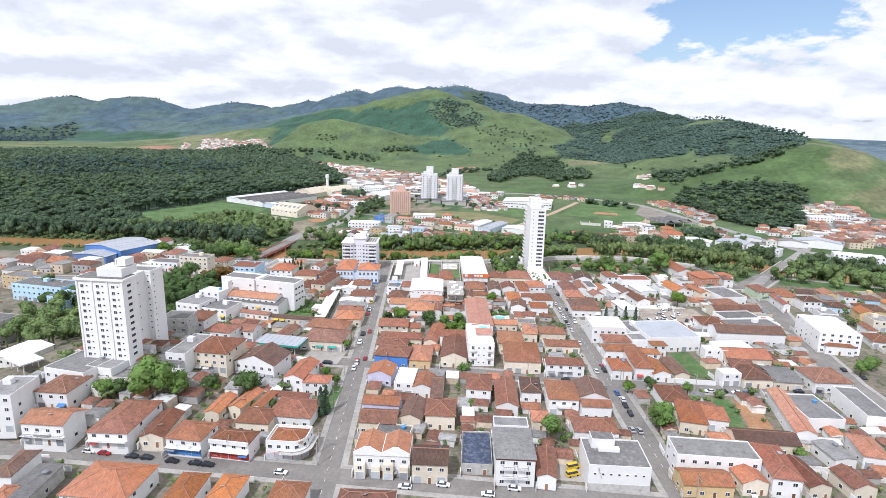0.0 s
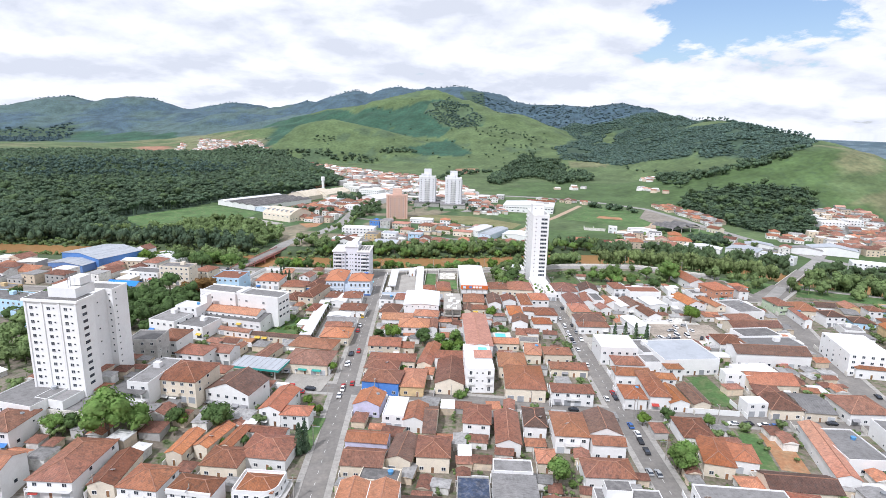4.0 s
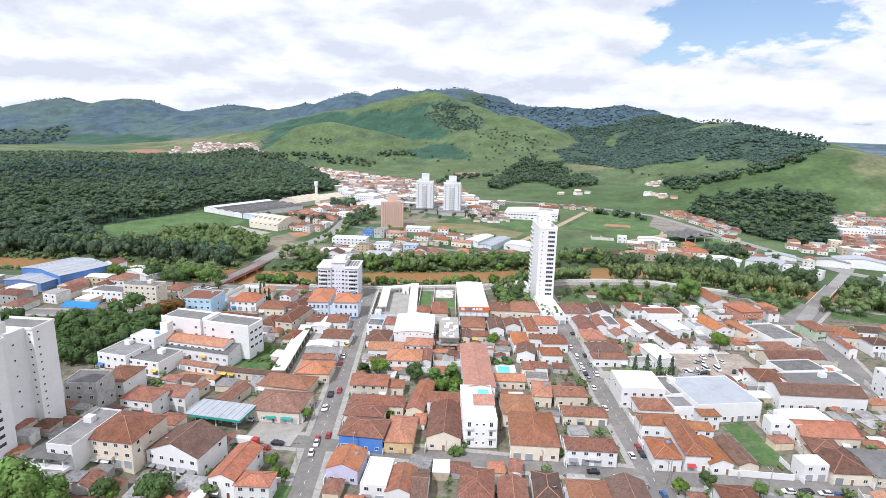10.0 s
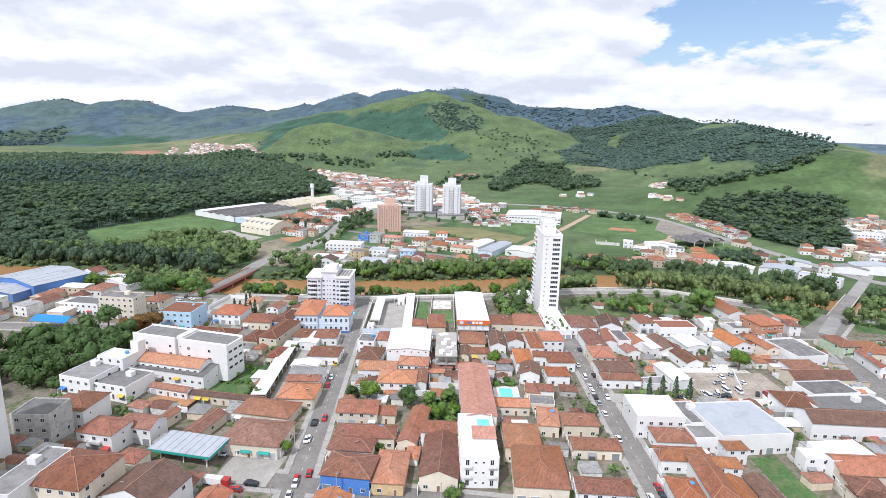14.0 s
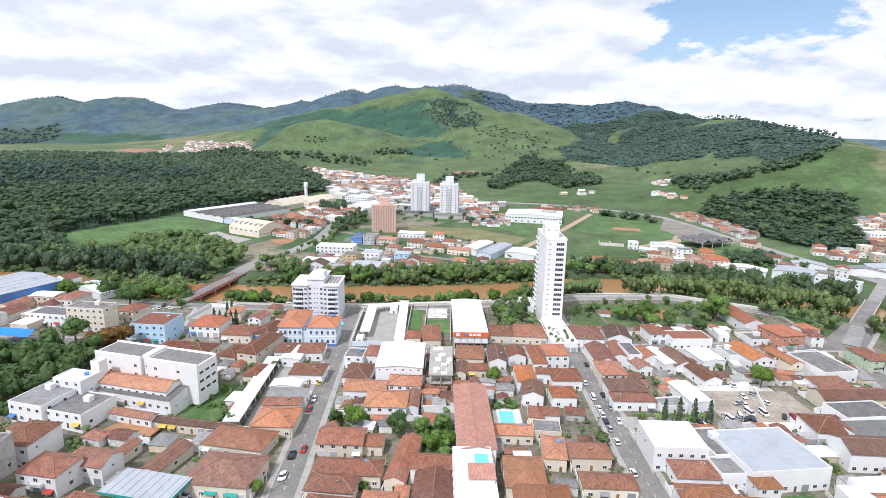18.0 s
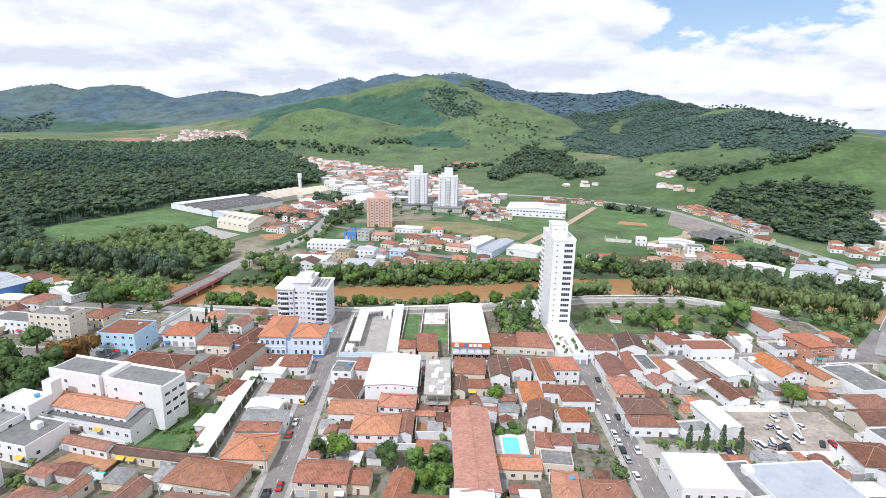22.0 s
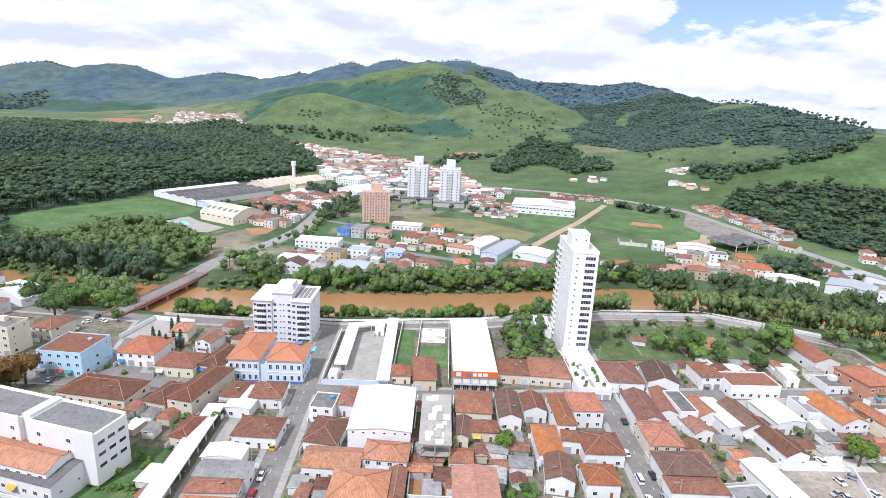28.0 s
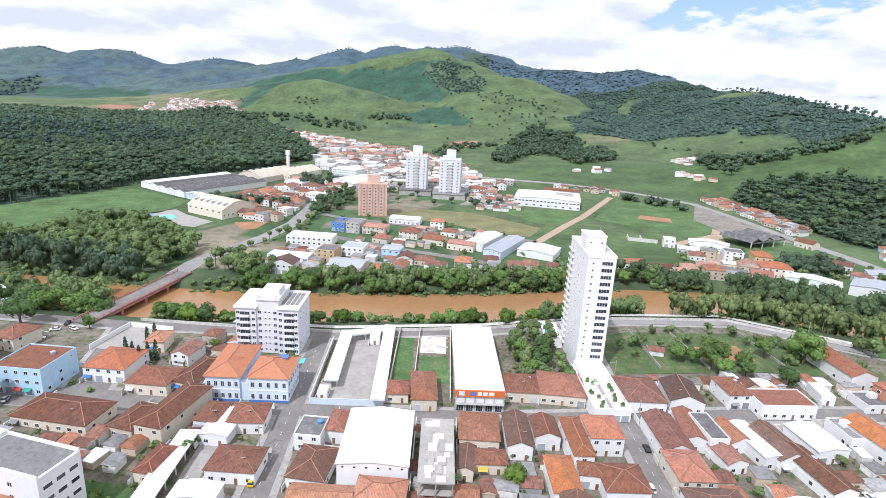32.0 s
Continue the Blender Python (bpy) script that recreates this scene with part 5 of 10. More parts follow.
def far_tower(x, y, rot, w, d, h, wallm, rows, cols, label, top, extra=0.0, ribs=False):
    ob = tall(x, y, rot, float(land(x, y)) - 0.3, label, group="far apartment towers")
    part("body", boxes("body", [(-w / 2, 0, 0, w / 2, d, h)], wallm), ob)
    part("lift_house", boxes("lift_house", [(-w * 0.2, d * 0.3, h, w * 0.25, d * 0.7, h + top)], wallm), ob)
    part("parapet", boxes("parapet", [(-w / 2 - 0.3, -0.3, h - 0.8, w / 2 + 0.3, 0, h + 0.6), (w / 2, 0, h - 0.8, w / 2 + 0.3, d, h + 0.6), (-w / 2 - 0.3, 0, h - 0.8, -w / 2, d, h + 0.6)], TRIM if not ribs else wallm), ob)
    if ribs:
        dark = mat("brown_rib", (0.48, 0.28, 0.21), 0.85, 0.1, 0.3, 1.0)
        for i in range(5):
            xx = -w / 2 + w * (i + 0.5) / 5
            part("rib", boxes("rib", [(xx - 0.5, -0.5, 0, xx + 0.5, 0, h)], dark), ob)
    for k in range(rows):
        z = 2.5 + (h - 4) * k / rows
        for c in range(cols):
            if ribs and c < 4:
                opening(ob, "win", -w / 2 + w * (c + 1) / 5, 0, z, 0, "", True)
            elif not ribs:
                opening(ob, "win", -w / 2 + w * (c + 0.5) / cols, 0, z, 0, "", True)
            if c < 3:
                opening(ob, "win", w / 2, d * (c + 0.5) / 3, z, 90)
    if not ribs:
        for k in range(rows):
            z = 2.5 + (h - 4) * k / rows
            part("balcony", boxes("balcony", [(-2.6, -1.5, z - 0.9, 2.6, 0, z - 0.7), (-2.6, -1.5, z - 0.7, 2.6, -1.35, z + 0.2)], TRIM), ob)
        part("side_bay", boxes("side_bay", [(w / 2, d * 0.25, 0, w / 2 + 1.6, d * 0.75, h - 3)], wallm), ob)
        part("roof_room", boxes("roof_room", [(-w * 0.38, 1.5, h, w * 0.1, d * 0.3, h + 3.6)], wallm), ob)
    if extra:
        base = thing("podium_building", pose(x, y - 6, float(land(x, y)) - 0.3, 0, 0, rot), "low white podium round the towers", "building")
        part("wall", boxes("wall", [(-w / 2 - extra, -4, 0, w / 2 + extra, d + 6, 5.5)], WALL["G"]), base)
        part("roof", boxes("roof", [(-w / 2 - extra - 0.5, -4.5, 5.5, w / 2 + extra + 0.5, d + 6.2, 6.0)], ROOF["g"]), base)
    return ob


# ---- larger low buildings ----
def shed(name, x, y, w, d, rot, h, roofm, wallm, label, category, rise_by=0.12, base=0.17, sides=0):
    """A long low hall with a shallow gable along its depth."""
    ob = thing(name, pose(x, y, base, 0, 0, rot), label, category)
    a, b = w / 2, d / 2
    r = a * rise_by
    v = [(-a, -b, 0), (a, -b, 0), (a, b, 0), (-a, b, 0), (-a, -b, h), (a, -b, h), (a, b, h), (-a, b, h), (0, -b, h + r), (0, b, h + r)]
    f = [(0, 1, 5, 8, 4), (2, 3, 7, 9, 6), (1, 2, 6, 5), (3, 0, 4, 7), (3, 2, 1, 0)]
    part("wall", mesh("wall", v, f, [wallm]), ob)
    o = 0.4
    part("roof", slab_roof([[(-a - o, b + o, h), (-a - o, -b - o, h), (0, -b - o, h + r + 0.06), (0, b + o, h + r + 0.06)], [(a + o, -b - o, h), (a + o, b + o, h), (0, b + o, h + r + 0.06), (0, -b - o, h + r + 0.06)]], "roof", roofm), ob)
    part("seams", rods("seams", [((s * (a + o) * k / 4 + 0.02, -b - o, h + r * (1 - k / 4) + 0.1), (s * (a + o) * k / 4 + 0.02, b + o, h + r * (1 - k / 4) + 0.1)) for s in (-1, 1) for k in (1, 2, 3)], 0.05, roofm), ob)
    for i in range(sides):
        opening(ob, "small", -a + w * (i + 0.5) / sides, -b, h - 1.4, 0)
    return ob


CREAM_SHEET = mat("cream_roof_sheet", (0.60, 0.53, 0.42), 0.7, 0.1, 0.2, 1.2, 0.06, (0.45, 0.40, 0.33), 0.5)


def arch_hall(x, y, w, d, rot, h, label, base):
    """A hall with a rounded roof."""
    ob = thing("sports_hall", pose(x, y, base, 0, 0, rot), label, "hall")
    a, b = w / 2, d / 2
    n = 12
    arc = [(-a + w * i / n, h + math.sin(math.pi * i / n) * a * 0.33) for i in range(n + 1)]
    v = [(px, -b, pz) for px, pz in arc] + [(px, b, pz) for px, pz in arc] + [(-a, -b, 0), (a, -b, 0), (a, b, 0), (-a, b, 0)]
    k = 2 * (n + 1)
    f = [tuple([k, k + 1] + list(range(n, -1, -1))), tuple([k + 2, k + 3] + list(range(n + 1, 2 * n + 2))), (k + 1, k + 2, 2 * n + 1, n), (k + 3, k, 0, n + 1)]
    part("wall", mesh("wall", v, f, [WALL["c"]]), ob)
    rv = [(px, yy, pz + up) for up in (0.14, 0.0) for yy in (-b - 0.5, b + 0.5) for px, pz in arc]
    m = n + 1
    rf = [(i, i + 1, m + i + 1, m + i) for i in range(n)] + [(2 * m + i, 3 * m + i, 3 * m + i + 1, 2 * m + i + 1) for i in range(n)]
    rf += [(i + 1, i, 2 * m + i, 2 * m + i + 1) for i in range(n)] + [(m + i, m + i + 1, 3 * m + i + 1, 3 * m + i) for i in range(n)]
    part("roof", mesh("roof", rv, rf, [CREAM_SHEET]), ob)
    for i in range(6):
        opening(ob, "band", -a, -b + d * (i + 0.5) / 6, h - 2.2, -90)
        yy = -b + d * (i + 0.5) / 6
        part("roof_light", boxes("roof_light", [(-a * 0.72, yy - 0.7, h + a * 0.17, -a * 0.42, yy + 0.7, h + a * 0.27)], ROOF["b"]), ob, "grey roof light")
    for i in range(8):
        opening(ob, "win", -a + w * (i + 0.5) / 8, -b, 2.5, 0)
    return ob


def canopy(x, y, w, d, rot, h, roofm, label, base=0.17, thick=0.5, fascia=None, name="canopy", posts=True):
    ob = thing(name, pose(x, y, base, 0, 0, rot), label, "canopy")
    a, b = w / 2, d / 2
    part("cover", boxes("cover", [(-a, -b, h - thick, a, b, h)], roofm), ob)
    if fascia:
        part("fascia", boxes("fascia", [(-a - 0.06, -b - 0.06, h - thick - 0.25, a + 0.06, -b, h - 0.05), (a, -b, h - thick - 0.25, a + 0.06, b, h - 0.05)], fascia), ob)
    if posts:
        for px in (-a * 0.75, 0, a * 0.75) if w > 9 else (-a * 0.7, a * 0.7):
            for py in ((-b * 0.6, b * 0.6) if d < 30 else [-b + d * (i + 0.5) / 9 for i in range(9)]):
                part("post", boxes("post", [(px - 0.15, py - 0.15, 0, px + 0.15, py + 0.15, h - thick)], TRIM), ob)
    return ob


def wall_run(name, a, b, h, material, label, thick=0.22, base=0.15):
    d = Vector((b[0] - a[0], b[1] - a[1]))
    ob = new(name, boxes(name, [(0, -thick / 2, 0, d.length, thick / 2, h), (-0.05, -thick / 2 - 0.05, h, d.length + 0.05, thick / 2 + 0.05, h + 0.1)], material))
    ob.matrix_basis = pose(a[0], a[1], base, 0, 0, math.degrees(math.atan2(d.y, d.x)))
    return tagged(ob, label, "wall")


def slab(name, x, y, w, d, rot, material, label, category, z=0.185, thick=0.05):
    ob = new(name, boxes(name, [(-w / 2, -d / 2, -thick, w / 2, d / 2, 0)], material))
    ob.matrix_basis = pose(x, y, z, 0, 0, rot)
    return tagged(ob, label, category)


# ---- trees ----
def ico(sub):
    bm = bmesh.new()
    bmesh.ops.create_icosphere(bm, subdivisions=sub, radius=1.0)
    v = np.array([p.co[:] for p in bm.verts])
    f = np.array([[p.index for p in q.verts] for q in bm.faces])
    bm.free()
    return v, f


ICO = {s: ico(s) for s in (1, 2)}


def crown(seed, lobes, sub, leaves, leaf, tall_by=0.8, spread=0.66, stem=True):
    """Points and triangles of a crown of unit radius: rough lobes set about with leaf sprays."""
    r = np.random.RandomState(seed)
    V, F, k = [], [], 0
    bv, bf = ICO[sub]
    centres = []
    for i in range(lobes):
        ang = i * 2.4 + r.rand()
        rad = spread * math.sqrt((i + 0.3) / lobes) * (0.85 + 0.3 * r.rand())
        c = np.array([rad * math.cos(ang), rad * math.sin(ang), (r.rand() - 0.35) * tall_by * 0.75])
        size = (0.44 if lobes < 6 else 0.34) + 0.16 * r.rand()
        if lobes == 1:
            c, size = np.zeros(3), 0.85
        centres.append((c, size))
        v = bv * (1 + 0.62 * (r.rand(len(bv), 1) - 0.5)) * size * 0.92 * np.array([1, 1, tall_by]) + c
        V.append(v)
        F.append(bf + k)
        k += len(v)
    if lobes > 1 and stem:
        V.append(np.array([(0.07 * x * w, 0.07 * y * w, z) for z, w in ((-2.3, 1.4), (-0.2, 0.8)) for x, y in ((1, 0), (0, 1), (-1, 0), (0, -1))]))
        F.append(np.array([(k + a, k + (a + 1) % 4, k + 4 + (a + 1) % 4) for a in range(4)] + [(k + a, k + 4 + (a + 1) % 4, k + 4 + a) for a in range(4)]))
        k += 8
    if leaves:
        pick = r.randint(0, lobes, leaves)
        d = r.randn(leaves, 3)
        d[:, 2] += 0.35
        d /= np.linalg.norm(d, axis=1)[:, None]
        c = np.array([centres[i][0] for i in pick])
        s = np.array([centres[i][1] for i in pick])
        p = c + d * (s * (0.82 + 0.42 * r.rand(leaves)))[:, None] * np.array([1, 1, tall_by])
        u = np.cross(d, r.randn(leaves, 3))
        u /= np.linalg.norm(u, axis=1)[:, None]
        w = np.cross(d, u) + d * 0.7 * (r.rand(leaves, 1) - 0.5)
        q = (leaf * (0.6 + 0.8 * r.rand(leaves)))[:, None]
        quad = np.stack([p - u * q, p - w * q * 0.8, p + u * q, p + w * q * 0.8], 1).reshape(-1, 3)
        V.append(quad)
        b = np.arange(leaves) * 4 + k
        F.append(np.stack([b, b + 1, b + 2], 1))
        F.append(np.stack([b, b + 2, b + 3], 1))
    return np.concatenate(V), np.concatenate(F)


def tri_mesh(name, V, F, material):
    me = bpy.data.meshes.new(name)
    me.vertices.add(len(V))
    me.vertices.foreach_set("co", np.asarray(V, np.float32).ravel())
    me.loops.add(F.size)
    me.loops.foreach_set("vertex_index", np.asarray(F, np.int32).ravel())
    me.polygons.add(len(F))
    me.polygons.foreach_set("loop_start", np.arange(0, F.size, 3, dtype=np.int32))
    me.update(calc_edges=True)
    me.materials.append(material)
    return me


def trunk_mesh():
    """A tapered trunk with four limbs, one unit tall."""
    lines = [((0, 0, 0), (0.02, 0.01, 0.55), 0.045, 0.032), ((0.02, 0.01, 0.5), (0.22, 0.05, 0.85), 0.024, 0.01), ((0.02, 0.01, 0.48), (-0.2, 0.12, 0.82), 0.024, 0.01),
             ((0.02, 0.01, 0.52), (0.02, -0.2, 0.88), 0.022, 0.01), ((0.02, 0.01, 0.55), (-0.04, 0.03, 1.0), 0.026, 0.01)]
    v, f = [], []
    for a, b, r0, r1 in lines:
        k = len(v)
        for p, r in ((a, r0), (b, r1)):
            v += [(p[0] + r * math.cos(i * math.tau / 6), p[1] + r * math.sin(i * math.tau / 6), p[2]) for i in range(6)]
        f += [(k + i, k + (i + 1) % 6, k + 6 + (i + 1) % 6, k + 6 + i) for i in range(6)]
    return mesh("trunk", v, f, [BARK])


TRUNK = trunk_mesh()
LEAFY = {"green": LEAF, "dark": LEAF_DEEP, "light": LEAF_LIGHT, "rust": LEAF_RUST}
CROWNS = {k: [tri_mesh("crown", *crown(40 + i, 9 + i % 3, 1, 1000, 0.075, 0.85, 0.6, False), m) for i in range(4)] for k, m in LEAFY.items()}
SHRUBS = [tri_mesh("foliage", *crown(60 + i, 5, 1, 420, 0.085, 0.7, 0.6, False), LEAF) for i in range(3)]


def cypress_mesh():
    r = np.random.RandomState(5)
    n = 420
    z = r.rand(n)
    rad = 0.13 * np.sqrt(1 - z) * (0.5 + 0.5 * np.minimum(1, z * 6)) * (0.8 + 0.4 * r.rand(n))
    a = r.rand(n) * math.tau
    p = np.stack([rad * np.cos(a), rad * np.sin(a), z], 1)
    u = r.randn(n, 3) * 0.022
    w = np.stack([r.randn(n) * 0.01, r.randn(n) * 0.01, np.full(n, 0.05)], 1)
    V = np.stack([p - u, p + u, p + w], 1).reshape(-1, 3)
    cone = [(0.10 * math.cos(i * math.tau / 8), 0.10 * math.sin(i * math.tau / 8), 0.06) for i in range(8)] + [(0, 0, 0.97)]
    k = len(V)
    F = np.concatenate([np.arange(3 * n).reshape(-1, 3), [(k + i, k + (i + 1) % 8, k + 8) for i in range(8)]])
    return tri_mesh("foliage", np.concatenate([V, cone]), F, LEAF_DARK)


def palm_mesh():
    v, f = [], []
    for i in range(13):
        a = i * math.tau / 13 + 0.3 * (i % 2)
        d, s = Vector((math.cos(a), math.sin(a), 0)), Vector((-math.sin(a), math.cos(a), 0))
        prev = None
        for j in range(6):
            t = j / 5
            p = d * t * 2.3 + Vector((0, 0, 0.9 * t - (1.9 + 0.5 * (i % 3)) * t * t))
            w = 0.32 * math.sin(math.pi * min(1, t * 0.9 + 0.1)) + 0.02
            k = len(v)
            v += [tuple(p - s * w - Vector((0, 0, 0.12))), tuple(p), tuple(p + s * w - Vector((0, 0, 0.12)))]
            if prev is not None:
                f += [(prev, prev + 1, k + 1, k), (prev + 1, prev + 2, k + 2, k + 1)]
            prev = k
    return mesh("fronds", v, f, [LEAF])


CYPRESS, PALM = cypress_mesh(), palm_mesh()
PALM_TRUNK = boxes("trunk", [(-0.5, -0.5, 0, 0.5, 0.5, 1)], BARK)
TREE_WORD = {"green": "broad green leafy tree", "dark": "dense dark green tree", "light": "fresh light green tree", "rust": "tree with rusty orange-brown leaves"}


def ground_z(x, y):
    return rise(x, y) + 0.15 if y < 440 else float(land(x, y)) + 0.0


def tree(x, y, h, r, kind="green", where="in a yard between houses"):
    ob = thing("tree", pose(x, y, ground_z(x, y) - 0.1, 0, 0, rng.uniform(0, 360)), f"{TREE_WORD[kind]} {where}", "tree", "trees of the town")
    part("trunk", TRUNK, ob, "", Matrix.Diagonal((h, h, h * 0.8, 1)))
    part("crown", rng.choice(CROWNS[kind]), ob, "", pose(0, 0, h - r * 0.75) @ Matrix.Diagonal((r, r, r, 1)))


def shrub(x, y, r):
    ob = new("shrub", rng.choice(SHRUBS))
    ob.matrix_basis = pose(x, y, ground_z(x, y) + r * 0.35, 0, 0, rng.uniform(0, 360)) @ Matrix.Diagonal((r, r, r, 1))
    tagged(ob, "low rounded green shrub in a yard", "shrub", "shrubs of the yards")


def shrub_part(parent, x, y, z, r):
    part("foliage", SHRUBS[0], parent, "", pose(x, y, z + r * 0.4) @ Matrix.Diagonal((r, r, r, 1)))


def cypress(x, y, h):
    ob = thing("cypress", pose(x, y, ground_z(x, y) - 0.05, 0, 0, rng.uniform(0, 360)), "slim dark green cypress standing by a wall", "tree", "cypresses")
    part("trunk", PALM_TRUNK, ob, "", Matrix.Diagonal((0.25, 0.25, h * 0.12, 1)))
    part("foliage", CYPRESS, ob, "", Matrix.Diagonal((h, h, h, 1)))


def palm(x, y, h, s=1.0):
    ob = thing("palm", pose(x, y, ground_z(x, y) - 0.05, 0, 0, rng.uniform(0, 360)), "palm tree with arching green fronds", "palm", "palms")
    part("trunk", PALM_TRUNK, ob, "", Matrix.Diagonal((0.3, 0.3, h, 1)))
    part("fronds", PALM, ob, "", pose(0, 0, h) @ Matrix.Diagonal((s, s, s, 1)))


def forest(name, pts, material, lod, label, seed, squash=1.0):
    """Many trees in one sheet: rows of x, y, height, radius."""
    r = np.random.RandomState(seed)
    protos = [crown(seed + i, *lod) for i in range(5)]
    V, F, k = [], [], 0
    P = np.array(pts, float)
    if squash < 1:
        P[:, 2] += 2.6 * fbm(P[:, 0], P[:, 1], 55, 77)
    Z = land(P[:, 0], P[:, 1]) + np.where(P[:, 1] < 440, [rise(x, y) + 0.1 for x, y in P[:, :2]], 0.0)
    which = r.randint(0, 5, len(P))
    for m in range(5):
        sel = which == m
        if not sel.any():
            continue
        pv, pf = protos[m]
        n = int(sel.sum())
        a = r.rand(n) * math.tau
        c, s = np.cos(a)[:, None], np.sin(a)[:, None]
        h, rad = P[sel, 2][:, None], P[sel, 3][:, None]
        x = P[sel, 0][:, None] + rad * (pv[:, 0] * c - pv[:, 1] * s)
        y = P[sel, 1][:, None] + rad * (pv[:, 0] * s + pv[:, 1] * c)
        z = Z[sel][:, None] + h - rad * 0.7 + rad * pv[:, 2] * (0.85 + 0.4 * r.rand(n, 1)) * squash
        V.append(np.stack([x, y, z], -1).reshape(-1, 3))
        F.append((pf[None] + (np.arange(n) * len(pv))[:, None, None] + k).reshape(-1, 3))
        k += n * len(pv)
    ob = new(name, tri_mesh(name, np.concatenate(V), np.concatenate(F), material))
    return tagged(ob, label, "trees", "", "stuff")


def scatter(poly, gap, seed, jitter=0.45, keep=1.0):
    r = np.random.RandomState(seed)
    xs, ys = [p[0] for p in poly], [p[1] for p in poly]
    X, Y = np.meshgrid(np.arange(min(xs), max(xs), gap), np.arange(min(ys), max(ys), gap))
    X = X + (r.rand(*X.shape) - 0.5) * gap * 2 * jitter
    Y = Y + (r.rand(*Y.shape) - 0.5) * gap * 2 * jitter
    ok = inside(X, Y, poly) & (r.rand(*X.shape) < keep)
    return np.stack([X[ok], Y[ok]], 1)


def with_size(xy, h, r, seed, vary=0.6):
    g = np.random.RandomState(seed)
    k = 1 - vary / 2 + vary * g.rand(len(xy))
    return np.column_stack([xy, h * k, r * (0.75 + 0.5 * g.rand(len(xy)))])


def plant_woods():
    near = scatter(FOREST, 7.4, 1)
    a, b = near[near[:, 1] < 900], near[(near[:, 1] >= 900) & (near[:, 1] < 1250)]
    c = scatter(FOREST, 10.0, 13)
    c = c[c[:, 1] >= 1250]
    forest("wood", with_size(c, 14, 8.0, 14, 0.5), LEAF_DARK, (1, 1, 18, 0.26), "dense dark green wood reaching the far fields", 115, 0.8)
    forest("wood", with_size(a, 13, 6.0, 2, 0.6), LEAF_DARK, (2, 1, 44, 0.17), "dense dark green wood on the flat valley floor", 101, 0.72)
    forest("wood", with_size(b, 14, 5.8, 3, 0.5), LEAF_DARK, (1, 1, 30, 0.2), "dense dark green wood reaching the far fields", 111, 0.75)
    tall = scatter([(-800, 1000), (-620, 900), (-420, 1000), (-380, 1150), (-620, 1240), (-900, 1230)], 12, 91, 0.5, 0.55)
    forest("tall_wood", with_size(tall, 21, 4.2, 92), LEAF_FAR, (3, 1, 40, 0.24), "tall slim dark trees standing above the wood", 95)
    emergent = np.concatenate([scatter(FOREST, 31.0, 18, 0.5, 0.5), scatter(WOOD_RIGHT, 22.0, 19, 0.5, 0.5)])
    emergent = emergent[emergent[:, 1] < 1150]
    forest("tall_wood", with_size(emergent, 16, 6.2, 20), LEAF_MID, (5, 1, 70, 0.15), "broad light green crowns rising over the wood", 97)
    forest("hill_wood", with_size(scatter(WOOD_RIGHT, 6.2, 4), 9, 5.2, 5, 0.6), LEAF_DARK, (2, 1, 70, 0.13), "dense wood on the lower hillside", 121, 0.7)
    far = scatter(FAR_WOODS, 9.6, 6, 0.5, 0.95)
    far = far[(far[:, 1] < 2500) & ~inside(far[:, 0], far[:, 1], GLADES[0]) & ~inside(far[:, 0], far[:, 1], GLADES[1])]
    gap = fbm(far[:, 0], far[:, 1], 130, 65) + 0.6 * fbm(far[:, 0], far[:, 1], 45, 66)
    far = far[(gap > -0.42) | (far[:, 1] < 1300)]
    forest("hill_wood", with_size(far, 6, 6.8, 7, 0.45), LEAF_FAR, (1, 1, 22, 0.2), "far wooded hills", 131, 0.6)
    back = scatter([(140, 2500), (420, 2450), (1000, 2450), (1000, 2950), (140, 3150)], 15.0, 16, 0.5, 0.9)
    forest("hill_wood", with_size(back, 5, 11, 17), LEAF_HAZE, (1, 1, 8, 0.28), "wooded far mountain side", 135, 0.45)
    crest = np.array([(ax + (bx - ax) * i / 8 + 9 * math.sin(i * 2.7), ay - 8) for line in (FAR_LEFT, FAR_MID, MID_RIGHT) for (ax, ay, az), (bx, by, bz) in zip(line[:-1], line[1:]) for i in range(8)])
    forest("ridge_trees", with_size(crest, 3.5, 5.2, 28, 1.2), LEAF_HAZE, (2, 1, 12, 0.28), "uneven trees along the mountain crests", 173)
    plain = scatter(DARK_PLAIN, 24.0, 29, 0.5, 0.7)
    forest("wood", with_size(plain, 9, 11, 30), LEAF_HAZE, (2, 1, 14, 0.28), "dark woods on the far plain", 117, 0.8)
    scrub = scatter(HILL_TOP_WOOD, 8.5, 26, 0.5, 0.9)
    scrub = scrub[fbm(scrub[:, 0], scrub[:, 1], 60, 67) > -0.12]
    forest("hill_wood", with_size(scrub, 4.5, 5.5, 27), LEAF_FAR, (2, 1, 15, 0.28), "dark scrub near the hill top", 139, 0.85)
    line = [(608, 985), (571, 966), (531, 966), (484, 970), (448, 985), (423, 1018), (400, 1060)]
    forest("hedge_trees", with_size(np.concatenate([scatter([(ax - 12, ay - 12), (bx - 12, by - 12), (bx + 12, by + 14), (ax + 12, ay + 14)], 9, 8 + i) for i, ((ax, ay), (bx, by)) in enumerate(zip(line[1:], line[:-1]))] + [scatter([(380, 930), (415, 960), (440, 1080), (400, 1100), (372, 1010)], 12, 15, 0.5, 0.7)]), 11, 6.0, 9), LEAF_DARK, (4, 1, 50, 0.18), "line of trees along a gully in the pasture", 141)
